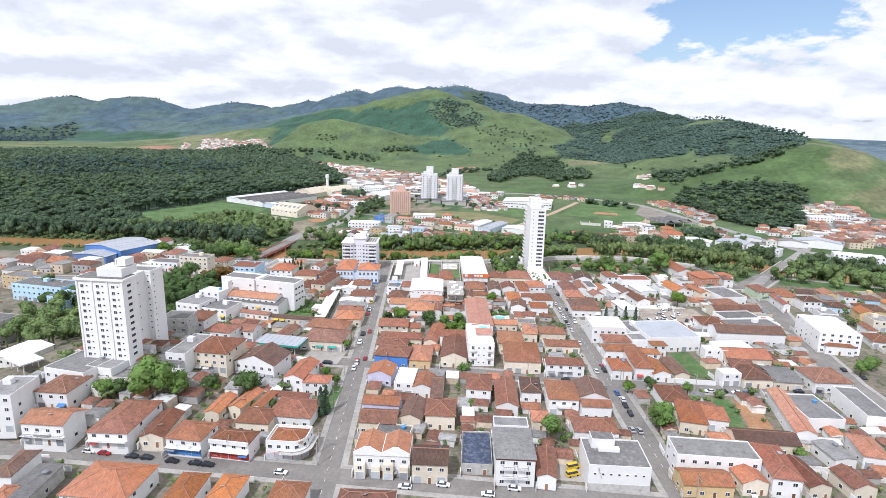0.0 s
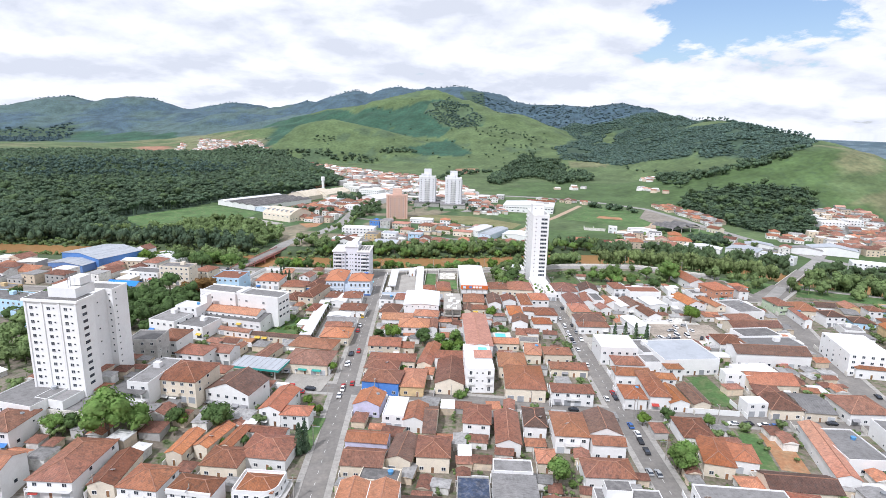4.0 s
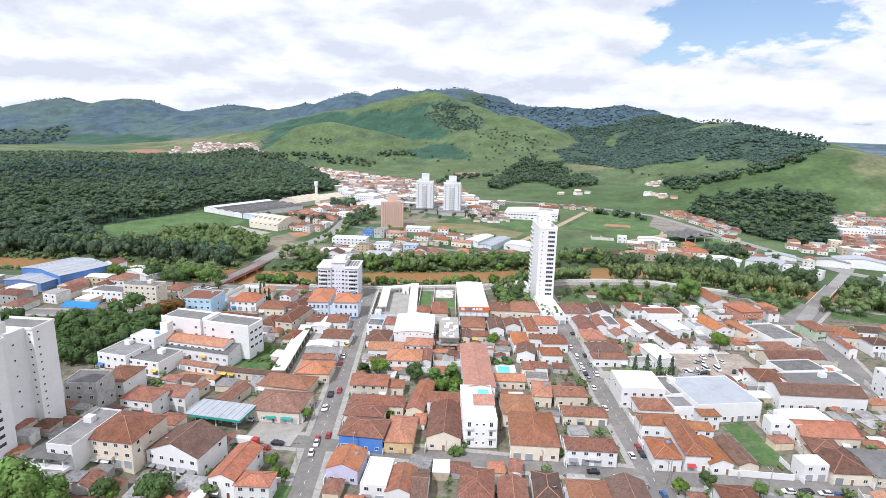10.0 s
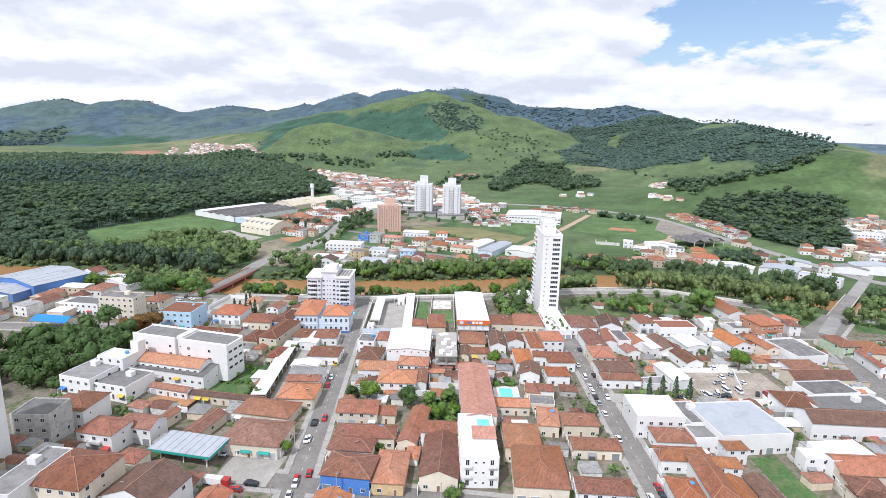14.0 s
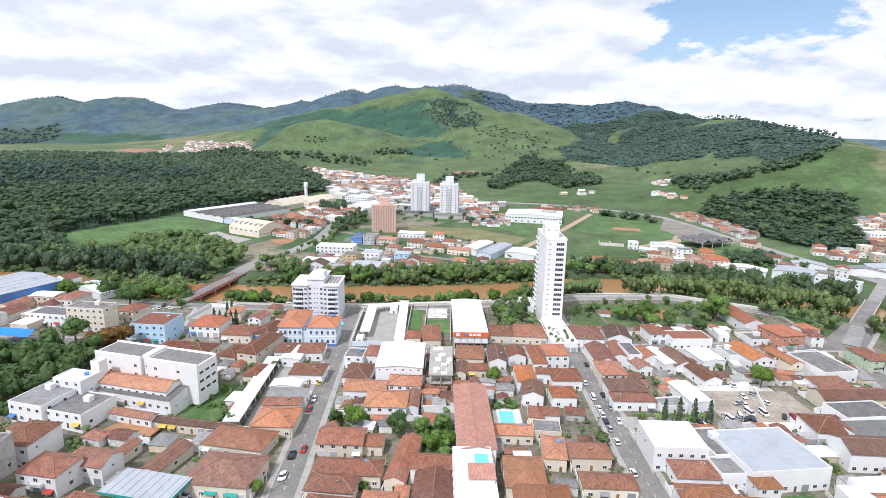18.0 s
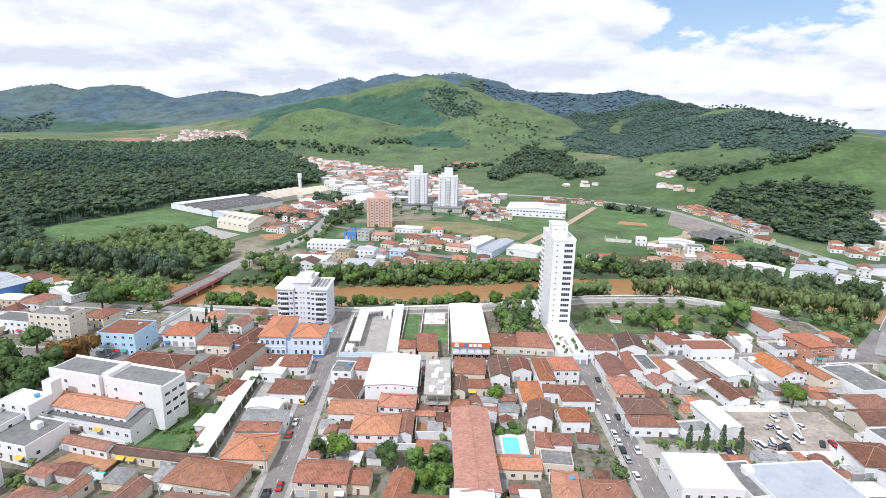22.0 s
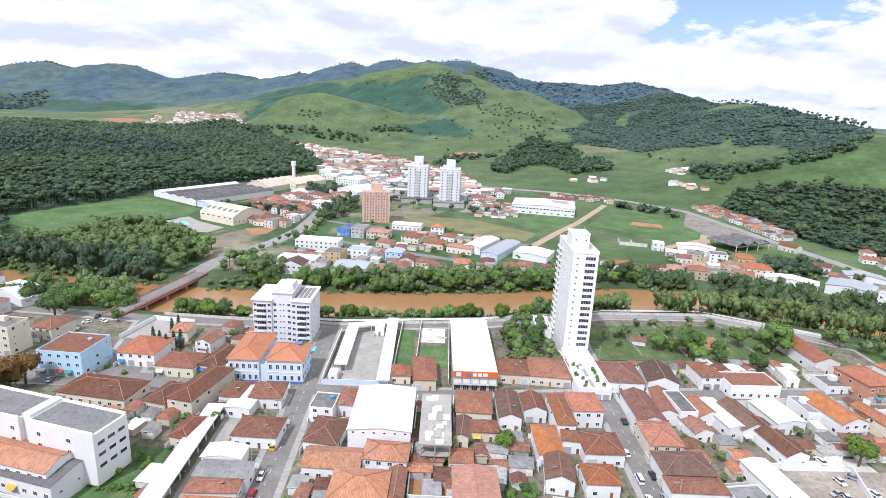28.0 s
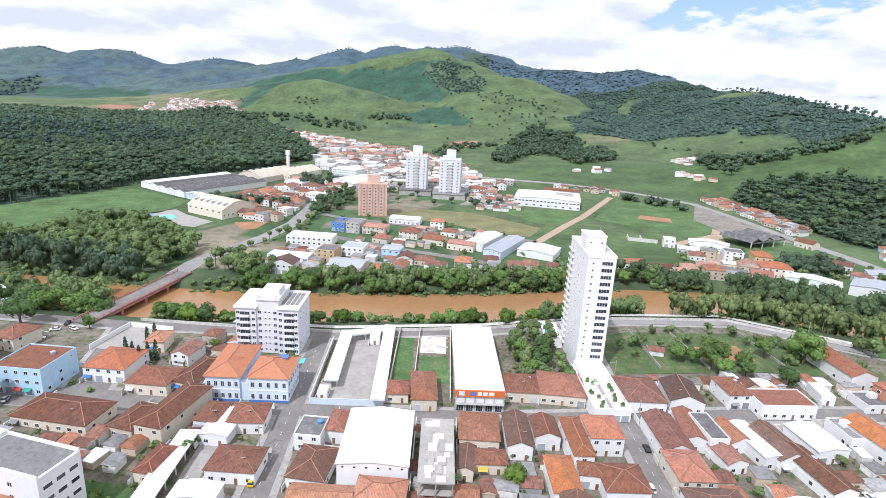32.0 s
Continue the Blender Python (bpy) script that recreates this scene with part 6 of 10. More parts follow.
    forest("tree_clump", with_size(scatter(CLUMP, 10, 21, 0.45, 0.8), 11, 6.6, 22), LEAF_DARK, (3, 1, 60, 0.17), "dark clump of trees round farm houses", 151)
    dots = np.concatenate([scatter([(-700, 1500), (600, 1300), (700, 2000), (-400, 2200)], 40, 31, 0.5, 0.12), scatter([(100, 1950), (200, 1850), (300, 1740), (340, 1640), (230, 1600), (140, 1680), (90, 1830)], 17, 34, 0.5, 0.35), scatter([(20, 1500), (260, 1450), (330, 1650), (60, 1640)], 24, 35, 0.5, 0.18), scatter([(420, 1150), (560, 1180), (560, 1300), (430, 1330)], 26, 36, 0.5, 0.3), scatter([(-374, 1694), (-284, 1670), (-339, 1638), (-391, 1666)], 12, 55, 0.5, 0.6)])
    forest("scattered_trees", with_size(dots, 5, 3.8, 32), LEAF_DARK, (3, 1, 24, 0.2), "single trees dotted over the green slopes", 161)
    hedge = np.concatenate([scatter([(-500, 1580), (-176, 1530), (-176, 1570), (-484, 1610)], 12, 37, 0.5, 0.8), scatter([(-177, 1618), (-141, 1642), (-77, 1646), (-82, 1622), (-138, 1606), (-175, 1602)], 10, 56, 0.5, 0.9), scatter([(-60, 1030), (-10, 1020), (60, 1300), (20, 1330)], 16, 38, 0.5, 0.5), scatter([(10, 1310), (20, 1290), (60, 1270), (110, 1330), (105, 1350), (60, 1330)], 12, 57, 0.5, 0.7), scatter([(210, 820), (262, 775), (268, 790), (218, 836)], 8, 39, 0.5, 0.8)])
    forest("scattered_trees", with_size(hedge, 8, 6, 40), LEAF_DARK, (4, 1, 40, 0.18), "trees and hedges along the field edges", 163)
    top = [(x + 8 * math.sin(i * 3.1), y + 10 * math.cos(i * 2.3)) for (ax, ay, az), (bx, by, bz) in zip(RIGHT[:4] + RIGHT_END[:2], RIGHT[1:5] + RIGHT_END[1:3]) for i in range(22) for x, y in [(ax + (bx - ax) * i / 22, ay + (by - ay) * i / 22)]]
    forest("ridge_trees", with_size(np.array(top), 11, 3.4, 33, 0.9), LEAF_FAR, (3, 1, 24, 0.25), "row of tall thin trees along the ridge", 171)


def bank(side, lo, hi, gap, seed, x0, x1, skip=()):
    """Places along one bank of the river."""
    r = np.random.RandomState(seed)
    out = []
    for (ax, ay), (bx, by) in zip(RIVER[:-1], RIVER[1:]):
        d = Vector((bx - ax, by - ay))
        n = Vector((-d.y, d.x)).normalized() * side
        for i in range(int(d.length / gap)):
            t = (i + r.rand()) * gap / d.length
            o = lo + (hi - lo) * r.rand()
            x, y = ax + d.x * t + n.x * o, ay + d.y * t + n.y * o
            if x0 < x < x1 and not any(s0 < x < s1 for s0, s1 in skip) and line_distance(np.array([x]), np.array([y]), [(228, 393), (289, 461), (404, 592)])[0] > 9:
                out.append((x, y))
    return out


plant_woods()
for px, py in bank(-1, 19, 29, 5.6, 3, -260, 96, ((-156, -128), (-30, -8))):
    br = rng.uniform(3.4, 5.4) * (1.35 if px < -70 else 1.0)
    tree(px, py, br * rng.uniform(1.4, 1.6), br, rng.choice(("green", "green", "dark", "light")), "on the river bank")
for px, py in bank(1, 21, 29, 5.4, 4, -132, 140, ((-130, -104),)):
    br = rng.uniform(4.0, 6.2)
    tree(px, py, br * rng.uniform(1.5, 1.9), br, rng.choice(("green", "green", "dark")), "on the river bank")
forest("bank_trees", with_size(np.array(bank(1, 22, 36, 2.2, 7, -70, 150, ((112, 140),))), 8.5, 4.4, 43), LEAF_BANK, (4, 1, 160, 0.13, 0.9, 0.5), "thick green trees along the far river bank", 191, 1.3)
forest("bank_trees", with_size(np.array(bank(1, 17, 31, 1.5, 5, 140, 470)), 8.5, 4.2, 41), LEAF_MID, (4, 1, 160, 0.13, 0.9, 0.5), "thick dark green trees along the far river bank", 201, 1.2)
forest("bank_trees", with_size(np.array(bank(1, 36, 46, 4.0, 12, 96, 150)), 7.5, 3.8, 47), LEAF_MID, (4, 1, 160, 0.13, 0.9, 0.5), "dark green trees behind the river bank", 203, 1.2)
forest("bank_trees", with_size(np.array(bank(-1, 18, 30, 1.5, 8, 136, 262)), 11, 3.9, 45, 0.4), LEAF_FEATHER, (7, 1, 230, 0.11, 1.1, 0.55), "feathery light green trees along the near river bank", 206, 1.35)
forest("bank_trees", with_size(np.array(bank(-1, 18, 27, 1.4, 10, 60, 117)), 8.5, 4.0, 48, 0.4), LEAF_BANK, (5, 1, 180, 0.12, 0.9, 0.5), "green trees along the near river bank", 207, 1.2)
forest("bank_trees", with_size(np.array(bank(-1, 15, 31, 1.9, 9, 262, 480)), 11, 4.8, 46), LEAF_BANK, (4, 1, 160, 0.13, 0.9, 0.5), "thick green trees along the near river bank", 208, 1.3)
forest("bank_trees", with_size(np.array(bank(1, 20, 44, 2.4, 6, -700, -165)), 11, 5.5, 42), LEAF_DARK, (4, 1, 160, 0.13, 0.9, 0.5), "thick green trees along the far river bank", 211, 1.3)
forest("meadow_trees", with_size(scatter([(-281, 548), (-270, 566), (-251, 596), (-233, 618), (-187, 590), (-157, 570), (-152, 528), (-156, 511), (-170, 508), (-202, 519), (-243, 526), (-330, 528), (-330, 548)], 7.4, 43), 11, 5.0, 44), LEAF_BANK, (4, 1, 160, 0.13, 0.9, 0.5), "tall mixed trees beside the sports field", 221)
forest("bank_trees", with_size(scatter([(-215, 470), (-193, 458), (-160, 462), (-166, 478), (-190, 486), (-230, 480)], 6.5, 53), 10, 5.0, 54), LEAF_BANK, (4, 1, 160, 0.13, 0.9, 0.5), "large light green trees by the bridge", 223, 1.3)
forest("wood", with_size(scatter([(-700, 505), (-415, 515), (-330, 535), (-300, 560), (-330, 598), (-372, 640), (-430, 690), (-700, 650)], 8.5, 49), 12, 6.0, 50), LEAF_DARK, (3, 1, 60, 0.18), "dense dark wood along the left river bend", 225, 0.85)
forest("avenue_trees", with_size(scatter([(-136, 512), (-95, 512), (-92, 528), (-128, 556)], 7, 45), 8, 4.4, 46), LEAF_BANK, (4, 1, 160, 0.13, 0.9, 0.5), "green trees beside the avenue", 231)
forest("park_trees", with_size(scatter([(-215, 300), (-150, 296), (-147, 330), (-150, 362), (-166, 366), (-188, 348), (-225, 348), (-260, 340)], 8.5, 47, 0.4, 0.95), 11, 5.8, 48), LEAF_DEEP, (4, 1, 160, 0.13, 0.9, 0.5), "dense dark trees of the town park", 241)

forest("avenue_trees", with_size(np.array([(x, y) for y in np.arange(570, 700, 9.0) for x in (np.interp(y, (551, 598, 644, 726), (-140, -122, -113, -113)) + 11 + 2 * math.sin(y),)]), 6, 2.8, 81), LEAF_BANK, (4, 1, 130, 0.14, 0.9, 0.5), "row of green trees beside the avenue", 235)
forest("avenue_trees", with_size(scatter([(-215, 700), (-135, 690), (-130, 712), (-212, 724)], 9, 82, 0.45, 0.8), 8, 4.2, 83), LEAF_DARK, (4, 1, 130, 0.14, 0.9, 0.5), "green trees behind the sports hall", 237)
forest("avenue_trees", with_size(scatter([(-150, 800), (-116, 790), (-112, 850), (-150, 850)], 9, 84, 0.45, 0.9), 10, 4.6, 85), LEAF_DARK, (4, 1, 130, 0.14, 0.9, 0.5), "dark green trees beside a factory", 239)
forest("field_trees", with_size(scatter([(-296, 640), (-250, 626), (-248, 636), (-293, 650)], 5, 86, 0.45, 0.8), 4, 2.2, 87), LEAF_BANK, (6, 1, 80, 0.18), "row of small trees in the sports field", 243)
forest("avenue_trees", with_size(scatter([(-112, 742), (-104, 792), (-82, 780), (-82, 704), (-104, 676), (-110, 684)], 7, 98, 0.45, 0.85), 7.5, 3.8, 99), LEAF_MID, (4, 1, 130, 0.14, 0.9, 0.5), "dense green trees between the avenue and a tower", 257)
forest("lot_trees", with_size(scatter([(-110, 560), (-85, 575), (60, 560), (95, 560), (90, 600), (30, 660), (-90, 690), (-100, 640)], 19, 88, 0.45, 0.5), 5, 2.8, 89), LEAF_BANK, (6, 1, 90, 0.17), "small trees between the far houses", 245)
forest("lot_trees", with_size(scatter([(165, 560), (330, 545), (330, 600), (240, 620), (200, 640)], 17, 90, 0.45, 0.5), 6, 3.2, 93), LEAF_BANK, (6, 1, 90, 0.17), "trees between houses below the wooded hill", 247)
forest("lot_trees", with_size(scatter([(-60, 740), (70, 740), (70, 900), (-80, 920)], 20, 94, 0.45, 0.5), 7, 3.4, 95), LEAF_DARK, (5, 1, 60, 0.2), "trees between far shops and towers", 249)

forest("road_trees", with_size(scatter([(236, 402), (262, 424), (330, 398), (395, 345), (385, 325), (325, 378), (262, 402)], 9, 61, 0.45, 0.85), 9, 4.6, 62), LEAF_BANK, (4, 1, 160, 0.13, 0.9, 0.5), "green trees beside the road to the bridge", 251)
forest("garden_trees", with_size(scatter([(90, 420), (196, 424), (186, 446), (160, 462), (100, 456), (88, 446)], 7.5, 63, 0.45, 0.62), 5, 2.7, 64), LEAF_BANK, (4, 1, 130, 0.14, 0.9, 0.5), "garden trees and bushes near the river", 253)
forest("garden_trees", with_size(scatter([(38, 396), (62, 396), (63, 440), (54, 452), (40, 448)], 7, 65, 0.4, 0.75), 8, 3.9, 66), LEAF_BANK, (4, 1, 160, 0.13, 0.9, 0.5), "dense trees beside the white tower", 255)

for side, seed in ((1, 66), (-1, 67)):
    forest("bank_shrubs", with_size(np.array(bank(side, 18, 27, 1.8, seed, -420, 265, ((-156, -132), (119, 138)))), 3.2, 2.4, seed + 2), LEAF_BANK, (3, 1, 60, 0.2), "low green shrubs at the water's edge", 261 + side)

forest("road_trees", with_size(scatter([(222, 404), (248, 430), (222, 444), (198, 452), (214, 434)], 8, 71, 0.45, 0.8), 8, 4.2, 72), LEAF_BANK, (4, 1, 160, 0.13, 0.9, 0.5), "green trees beside the road to the bridge", 271)

forest("lot_trees", with_size(scatter([(260, 604), (299, 600), (291, 574), (262, 556), (247, 574)], 6.5, 73, 0.45, 0.9), 7, 4.0, 74), LEAF_DARK, (4, 1, 160, 0.13, 0.9, 0.5), "clump of dark round trees between depots", 275)
tree(-110.9, 197.0, 16.9, 9.1, "green")
tree(-102.5, 199.7, 11.0, 5.8, "green")
tree(-128.1, 194.9, 7.2, 3.8, "green")
tree(-123.2, 196.8, 6.2, 3.3, "dark")
tree(-92.3, 207.6, 6.9, 3.6, "dark")
tree(-76.9, 207.2, 11.2, 5.9, "dark")
tree(-90.5, 207.6, 4.8, 2.5, "light")
tree(-23.0, 299.2, 9.5, 5.0, "light")
tree(-30.5, 302.0, 6.3, 3.3, "dark")
tree(-7.1, 295.4, 9.3, 4.9, "dark")
tree(1.1, 297.2, 6.4, 3.4, "green")
tree(9.5, 299.2, 7.4, 3.9, "green")
tree(5.1, 286.8, 6.2, 3.2, "light")
tree(11.4, 289.7, 6.2, 3.3, "light")
tree(31.8, 340.4, 7.4, 3.9, "light")
tree(35.8, 319.4, 3.8, 2.0, "dark")
tree(40.3, 182.3, 9.2, 4.8, "green")
tree(81.0, 221.2, 5.6, 2.9, "light")
tree(91.8, 224.9, 5.7, 3.0, "dark")
tree(83.6, 190.8, 11.2, 5.9, "green")
tree(83.4, 194.1, 7.3, 3.9, "green")
tree(13.2, 204.6, 3.9, 2.1, "green")
tree(36.8, 211.9, 3.7, 2.0, "green")
tree(45.0, 181.5, 3.0, 1.6, "green")
tree(106.1, 220.2, 5.4, 2.8, "green")
tree(125.4, 173.6, 4.8, 2.5, "green")
tree(197.7, 244.1, 7.7, 4.0, "green")
tree(206.8, 249.7, 7.4, 3.9, "green")
tree(-48.1, 224.3, 4.3, 2.3, "light")
tree(-44.6, 224.2, 3.5, 1.8, "light")
tree(-73.0, 198.0, 4.0, 2.1, "green")
tree(-65.8, 199.5, 4.4, 2.3, "dark")
tree(-58.0, 202.5, 4.0, 2.1, "dark")
tree(-55.5, 203.5, 3.3, 1.7, "dark")
tree(150.4, 340.5, 10.7, 5.6, "light")
tree(126.5, 421.5, 13.6, 7.2, "green")
tree(172.3, 429.6, 16.5, 8.9, "green")
tree(141.9, 422.5, 7.9, 4.2, "green")
tree(152.3, 407.6, 9.0, 4.8, "dark")
tree(120.7, 426.4, 7.2, 3.8, "green")
tree(114.0, 426.2, 8.4, 4.4, "green")
tree(129.1, 414.9, 8.3, 4.4, "green")
tree(156.9, 434.1, 9.7, 5.1, "green")
tree(138.9, 415.3, 7.1, 3.7, "dark")
tree(-50.4, 229.6, 4.7, 2.5, "light")
tree(-47.2, 261.1, 4.9, 2.6, "light")
tree(-150.3, 361.5, 13.5, 7.1, "rust")
tree(-148.4, 368.9, 12.0, 6.3, "rust")
tree(-159.2, 363.7, 10.8, 5.7, "rust")
tree(-176.9, 376.4, 12.9, 6.8, "dark")
tree(-179.0, 430.5, 14.6, 7.7, "dark")
tree(-149.3, 432.2, 6.3, 3.3, "green")
tree(-82.6, 325.8, 4.2, 2.2, "green")
tree(-86.8, 416.7, 5.0, 2.6, "green")
tree(44.0, 422.6, 8.8, 4.6, "green")
tree(51.1, 414.0, 10.1, 5.3, "dark")
tree(60.8, 407.1, 6.0, 3.1, "dark")
tree(45.1, 407.3, 7.4, 3.9, "green")
tree(55.7, 427.0, 9.0, 4.7, "dark")
tree(42.4, 419.0, 5.1, 2.7, "light")
cypress(-45.5, 195.8, 12.0)
cypress(-43.9, 197.7, 12.0)
cypress(38.6, 245.9, 7.0)
cypress(43.0, 246.1, 7.0)
cypress(96.4, 310.9, 9.0)
cypress(101.8, 310.4, 10.0)
cypress(107.3, 309.8, 10.0)
cypress(112.7, 308.4, 10.0)
palm(87.7, 310.6, 3.0)
palm(93.4, 310.3, 3.0)
palm(99.4, 310.3, 3.0)
palm(105.0, 309.7, 3.0)
palm(111.0, 310.4, 3.5)
palm(226.6, 260.2, 5.0)
cypress(-118.9, 407.0, 9.0)
cypress(-114.2, 403.5, 9.0)
cypress(-109.7, 400.1, 9.0)
cypress(-115.4, 417.4, 9.0)
cypress(-114.4, 421.7, 9.0)
cypress(-108.3, 403.9, 9.0)
cypress(-106.2, 406.0, 9.0)
shrub(10.7, 240.9, 3.0)
shrub(45.7, 241.5, 3.0)
shrub(-14.8, 265.5, 2.5)
shrub(55.3, 257.1, 2.5)
shrub(96.8, 350.0, 2.5)
shrub(99.1, 347.8, 2.5)
shrub(-82.3, 312.9, 2.0)
shrub(-78.7, 313.9, 2.0)
shrub(-79.2, 324.0, 2.0)
shrub(36.8, 318.2, 2.2)
shrub(31.4, 318.0, 2.2)
shrub(12.1, 244.5, 2.5)
shrub(46.0, 244.5, 2.5)
shrub(-103.8, 173.6, 2.0)
shrub(-99.7, 173.4, 2.0)
shrub(-96.4, 173.2, 2.0)
shrub(-88.6, 315.3, 2.0)
shrub(-126.8, 384.9, 1.5)
shrub(-117.6, 380.6, 1.5)
shrub(140.0, 283.7, 2.2)
shrub(147.0, 291.5, 2.2)
shrub(167.3, 275.7, 3.0)
shrub(169.8, 273.6, 3.0)
shrub(162.0, 254.9, 2.5)
shrub(142.1, 279.0, 2.0)

white_tower()
left_tower()
river_block()
TOWER_GREY = mat("pale_grey_render", (0.70, 0.70, 0.72), 0.85, 0.06, 0.3, 1.5, 0.0, (0.45, 0.46, 0.48), 0.4)
far_tower(-22, 800, 0, 22, 18, 41, TOWER_GREY, 12, 4, "white far apartment tower with stepped top", 10, 6)
far_tower(14, 786, 0, 22, 18, 41, TOWER_GREY, 12, 4, "white far apartment tower with rounded balconies", 9, 6)
BRICKY = mat("salmon_render", (0.64, 0.45, 0.37), 0.85, 0.08, 0.2, 1.0, 0.0, (0.5, 0.32, 0.25), 0.5)
far_tower(-54, 684, 6, 25, 15, 28.5, BRICKY, 9, 5, "salmon-brown far tower with vertical ribs", 7.5, 0, True)
shed("market_hall", -9.8, 350, 20.3, 28, 0, 8.5, ROOF["w"], WALL["W"], "large white metal-roofed hall with plain walls", "hall", 0.1, sides=6)
shed("store", 23.2, 408.5, 17.2, 58, 1, 7.2, ROOF["w"], WALL["W"], "long white-roofed store with an orange sign", "store", 0.06)


# ---- shop fronts and balconies of the front row ----
def corner_shop(x, y, w, d, rot, h, r):
    """A white shop with a rounded corner, a curved awning and a red ground floor."""
    ob = thing("corner_shop", pose(x, y, 0.17 + rise(x, y), 0, 0, rot), "white corner shop with a rounded front and red ground floor", "shop", "houses of the town")
    LOTS.append((x, y, w, d, rot))
    a, b = w / 2, d / 2

    def outline(g, start=None):
        arc = [(a - r + (r + g) * math.cos(t), -b + r + (r + g) * math.sin(t)) for t in (math.radians(-90 + 9 * i) for i in range(11))]
        x0 = -a - g if start is None else start
        return [(x0, -b - g)] + arc + [(a + g, b), (x0, b)]

    part("wall", prism("wall", outline(0.0), -1.0, h - 0.6, WALL["W"]), ob)
    part("shop_front", prism("shop_front", outline(0.05), 0.25, 2.7, AWNING["red"]), ob, "red painted shop front")
    part("awning", prism("awning", outline(1.9, -1.5), 3.0, 3.22, WALL["G"]), ob, "grey curved concrete awning")
    part("balcony", prism("balcony", outline(0.55, -2.5), 3.5, 3.72, WALL["W"]), ob)
    ring = outline(0.0)
    for p, q in zip(ring, ring[1:] + ring[:1]):
        e = Vector((q[0] - p[0], q[1] - p[1])).normalized()
        n = (-e.y * 0.25, e.x * 0.25)
        part("parapet", prism("parapet", [p, q, (q[0] + n[0], q[1] + n[1]), (p[0] + n[0], p[1] + n[1])], h - 0.6, h + 0.25, WALL["W"]), ob)
    A, B, z0 = a - 0.8, b - 0.7, h - 0.5
    z1 = z0 + B * 0.42
    e = [(-A, -B, z0), (A, -B, z0), (A, B, z0), (-A, B, z0)]
    r1, r2 = (-A + B, 0, z1), (A - B, 0, z1)
    roof = part("roof", slab_roof([[e[0], e[1], r2, r1], [e[2], e[3], r1, r2], [e[1], e[2], r2], [e[3], e[0], r1]], "roof", ROOF["o"]), ob)
    part("ridge_tiles", rods("ridge_tiles", [(r1, r2), (e[0], r1), (e[3], r1), (e[1], r2), (e[2], r2)], 0.11, RIDGE), roof)
    for px in (-5.0, -2.0, 1.0):
        opening(ob, "win", px, -b, 4.3, 0)
        opening(ob, "shop", px, -b - 0.06, 0.0, 0)
    for t in (-65, -25):
        c, q = math.cos(math.radians(t)), math.sin(math.radians(t))
        opening(ob, "win", a - r + r * c, -b + r + r * q, 4.3, t + 90)
        opening(ob, "shop", a - r + (r + 0.06) * c, -b + r + (r + 0.06) * q, 0.0, t + 90)
    for py in (0.0, 3.2):
        opening(ob, "win", a, py, 4.3, 90)


corner_shop(-50.9, 171.9, 13.0, 10.4, -4, 6.8, 4.4)


def gallery(ob, x0, x1, y, z, deep, material, label):
    """A long balcony: slab, rail and balusters, one part each."""
    slab_part = part("balcony", boxes("balcony", [(x0, y - deep, z - 0.16, x1, y, z)], WALL["W"]), ob, label)
    part("rail", boxes("rail", [(x0, y - deep, z + 0.92, x1, y - deep + 0.07, z + 1.0), (x0, y - deep, z + 0.92, x0 + 0.07, y, z + 1.0), (x1 - 0.07, y - deep, z + 0.92, x1, y, z + 1.0)], material), slab_part)
    n = int((x1 - x0) / 0.3)
    part("balusters", boxes("balusters", [(x0 + (x1 - x0) * i / n - 0.025, y - deep + 0.01, z, x0 + (x1 - x0) * i / n + 0.025, y - deep + 0.06, z + 0.93) for i in range(n + 1)], material), slab_part)


gallery(terrace_house, -7.5, 7.5, -5.15, 3.6, 1.4, BALCONY_RAIL, "white balcony with a dark rail")
gallery(balcony_house, -6.7, 6.7, -11.15, 3.1, 1.5, WALL["W"], "white balcony across the front")
for z in (3.3, 6.5):
    for px in (-2.2, 2.2):
        gallery(flats, px - 1.7, px + 1.7, -8.9, z, 1.3, BALCONY_RAIL, "small balcony with a dark rail")
part("cornice", boxes("cornice", [(-6.2, -8.97, 9.1, 6.2, -8.85, 9.75)], mat("maroon_paint", (0.16, 0.06, 0.05), 0.8, 0.08)), flats, "maroon band under the eaves")
part("shop_front", boxes("shop_front", [(-6.24, -5.72, 0.2, 6.24, -5.6, 2.8)], AWNING["blue"]), blue_shop, "bright blue shop front")
part("shop_front", boxes("shop_front", [(-6.9, -3.97, 0.2, 6.9, -3.85, 2.7)], AWNING["red"]), red_shop, "red shop front")
for ob, a, b in ((red_shop, 6.85, 3.9), (blue_shop, 6.2, 5.65)):
    part("awning", boxes("awning", [(-a, -b - 1.3, 2.9, a, -b, 3.05)], WALL["W"]), ob)
part("parapet", boxes("parapet", [(-6.95, -4.5, 5.5, 6.95, -3.96, 6.9)], WALL["W"]), red_shop, "white parapet before the roof")
for px in range(7):
    opening(van_depot, "small", -7.6 + px * 2.5, -7.75, 5.6, 0)
part("stair_tower", boxes("stair_tower", [(-7.0, 2.2, 8.4, 0.4, 6.8, 12.0)], WALL["W"]), van_depot)
part("stair_tower_roof", boxes("stair_tower_roof", [(-6.8, 2.4, 12.0, 0.2, 6.6, 12.1)], FLAT_DARK), van_depot)
part("roof_box", boxes("roof_box", [(-5.0, 0.4, 8.4, 1.8, 2.2, 9.7)], WALL["W"]), van_depot)
part("plinth", boxes("plinth", [(-9.7, -7.85, 0.0, 9.7, -7.7, 2.6)], WALL["G"]), van_depot, "grey ground floor")
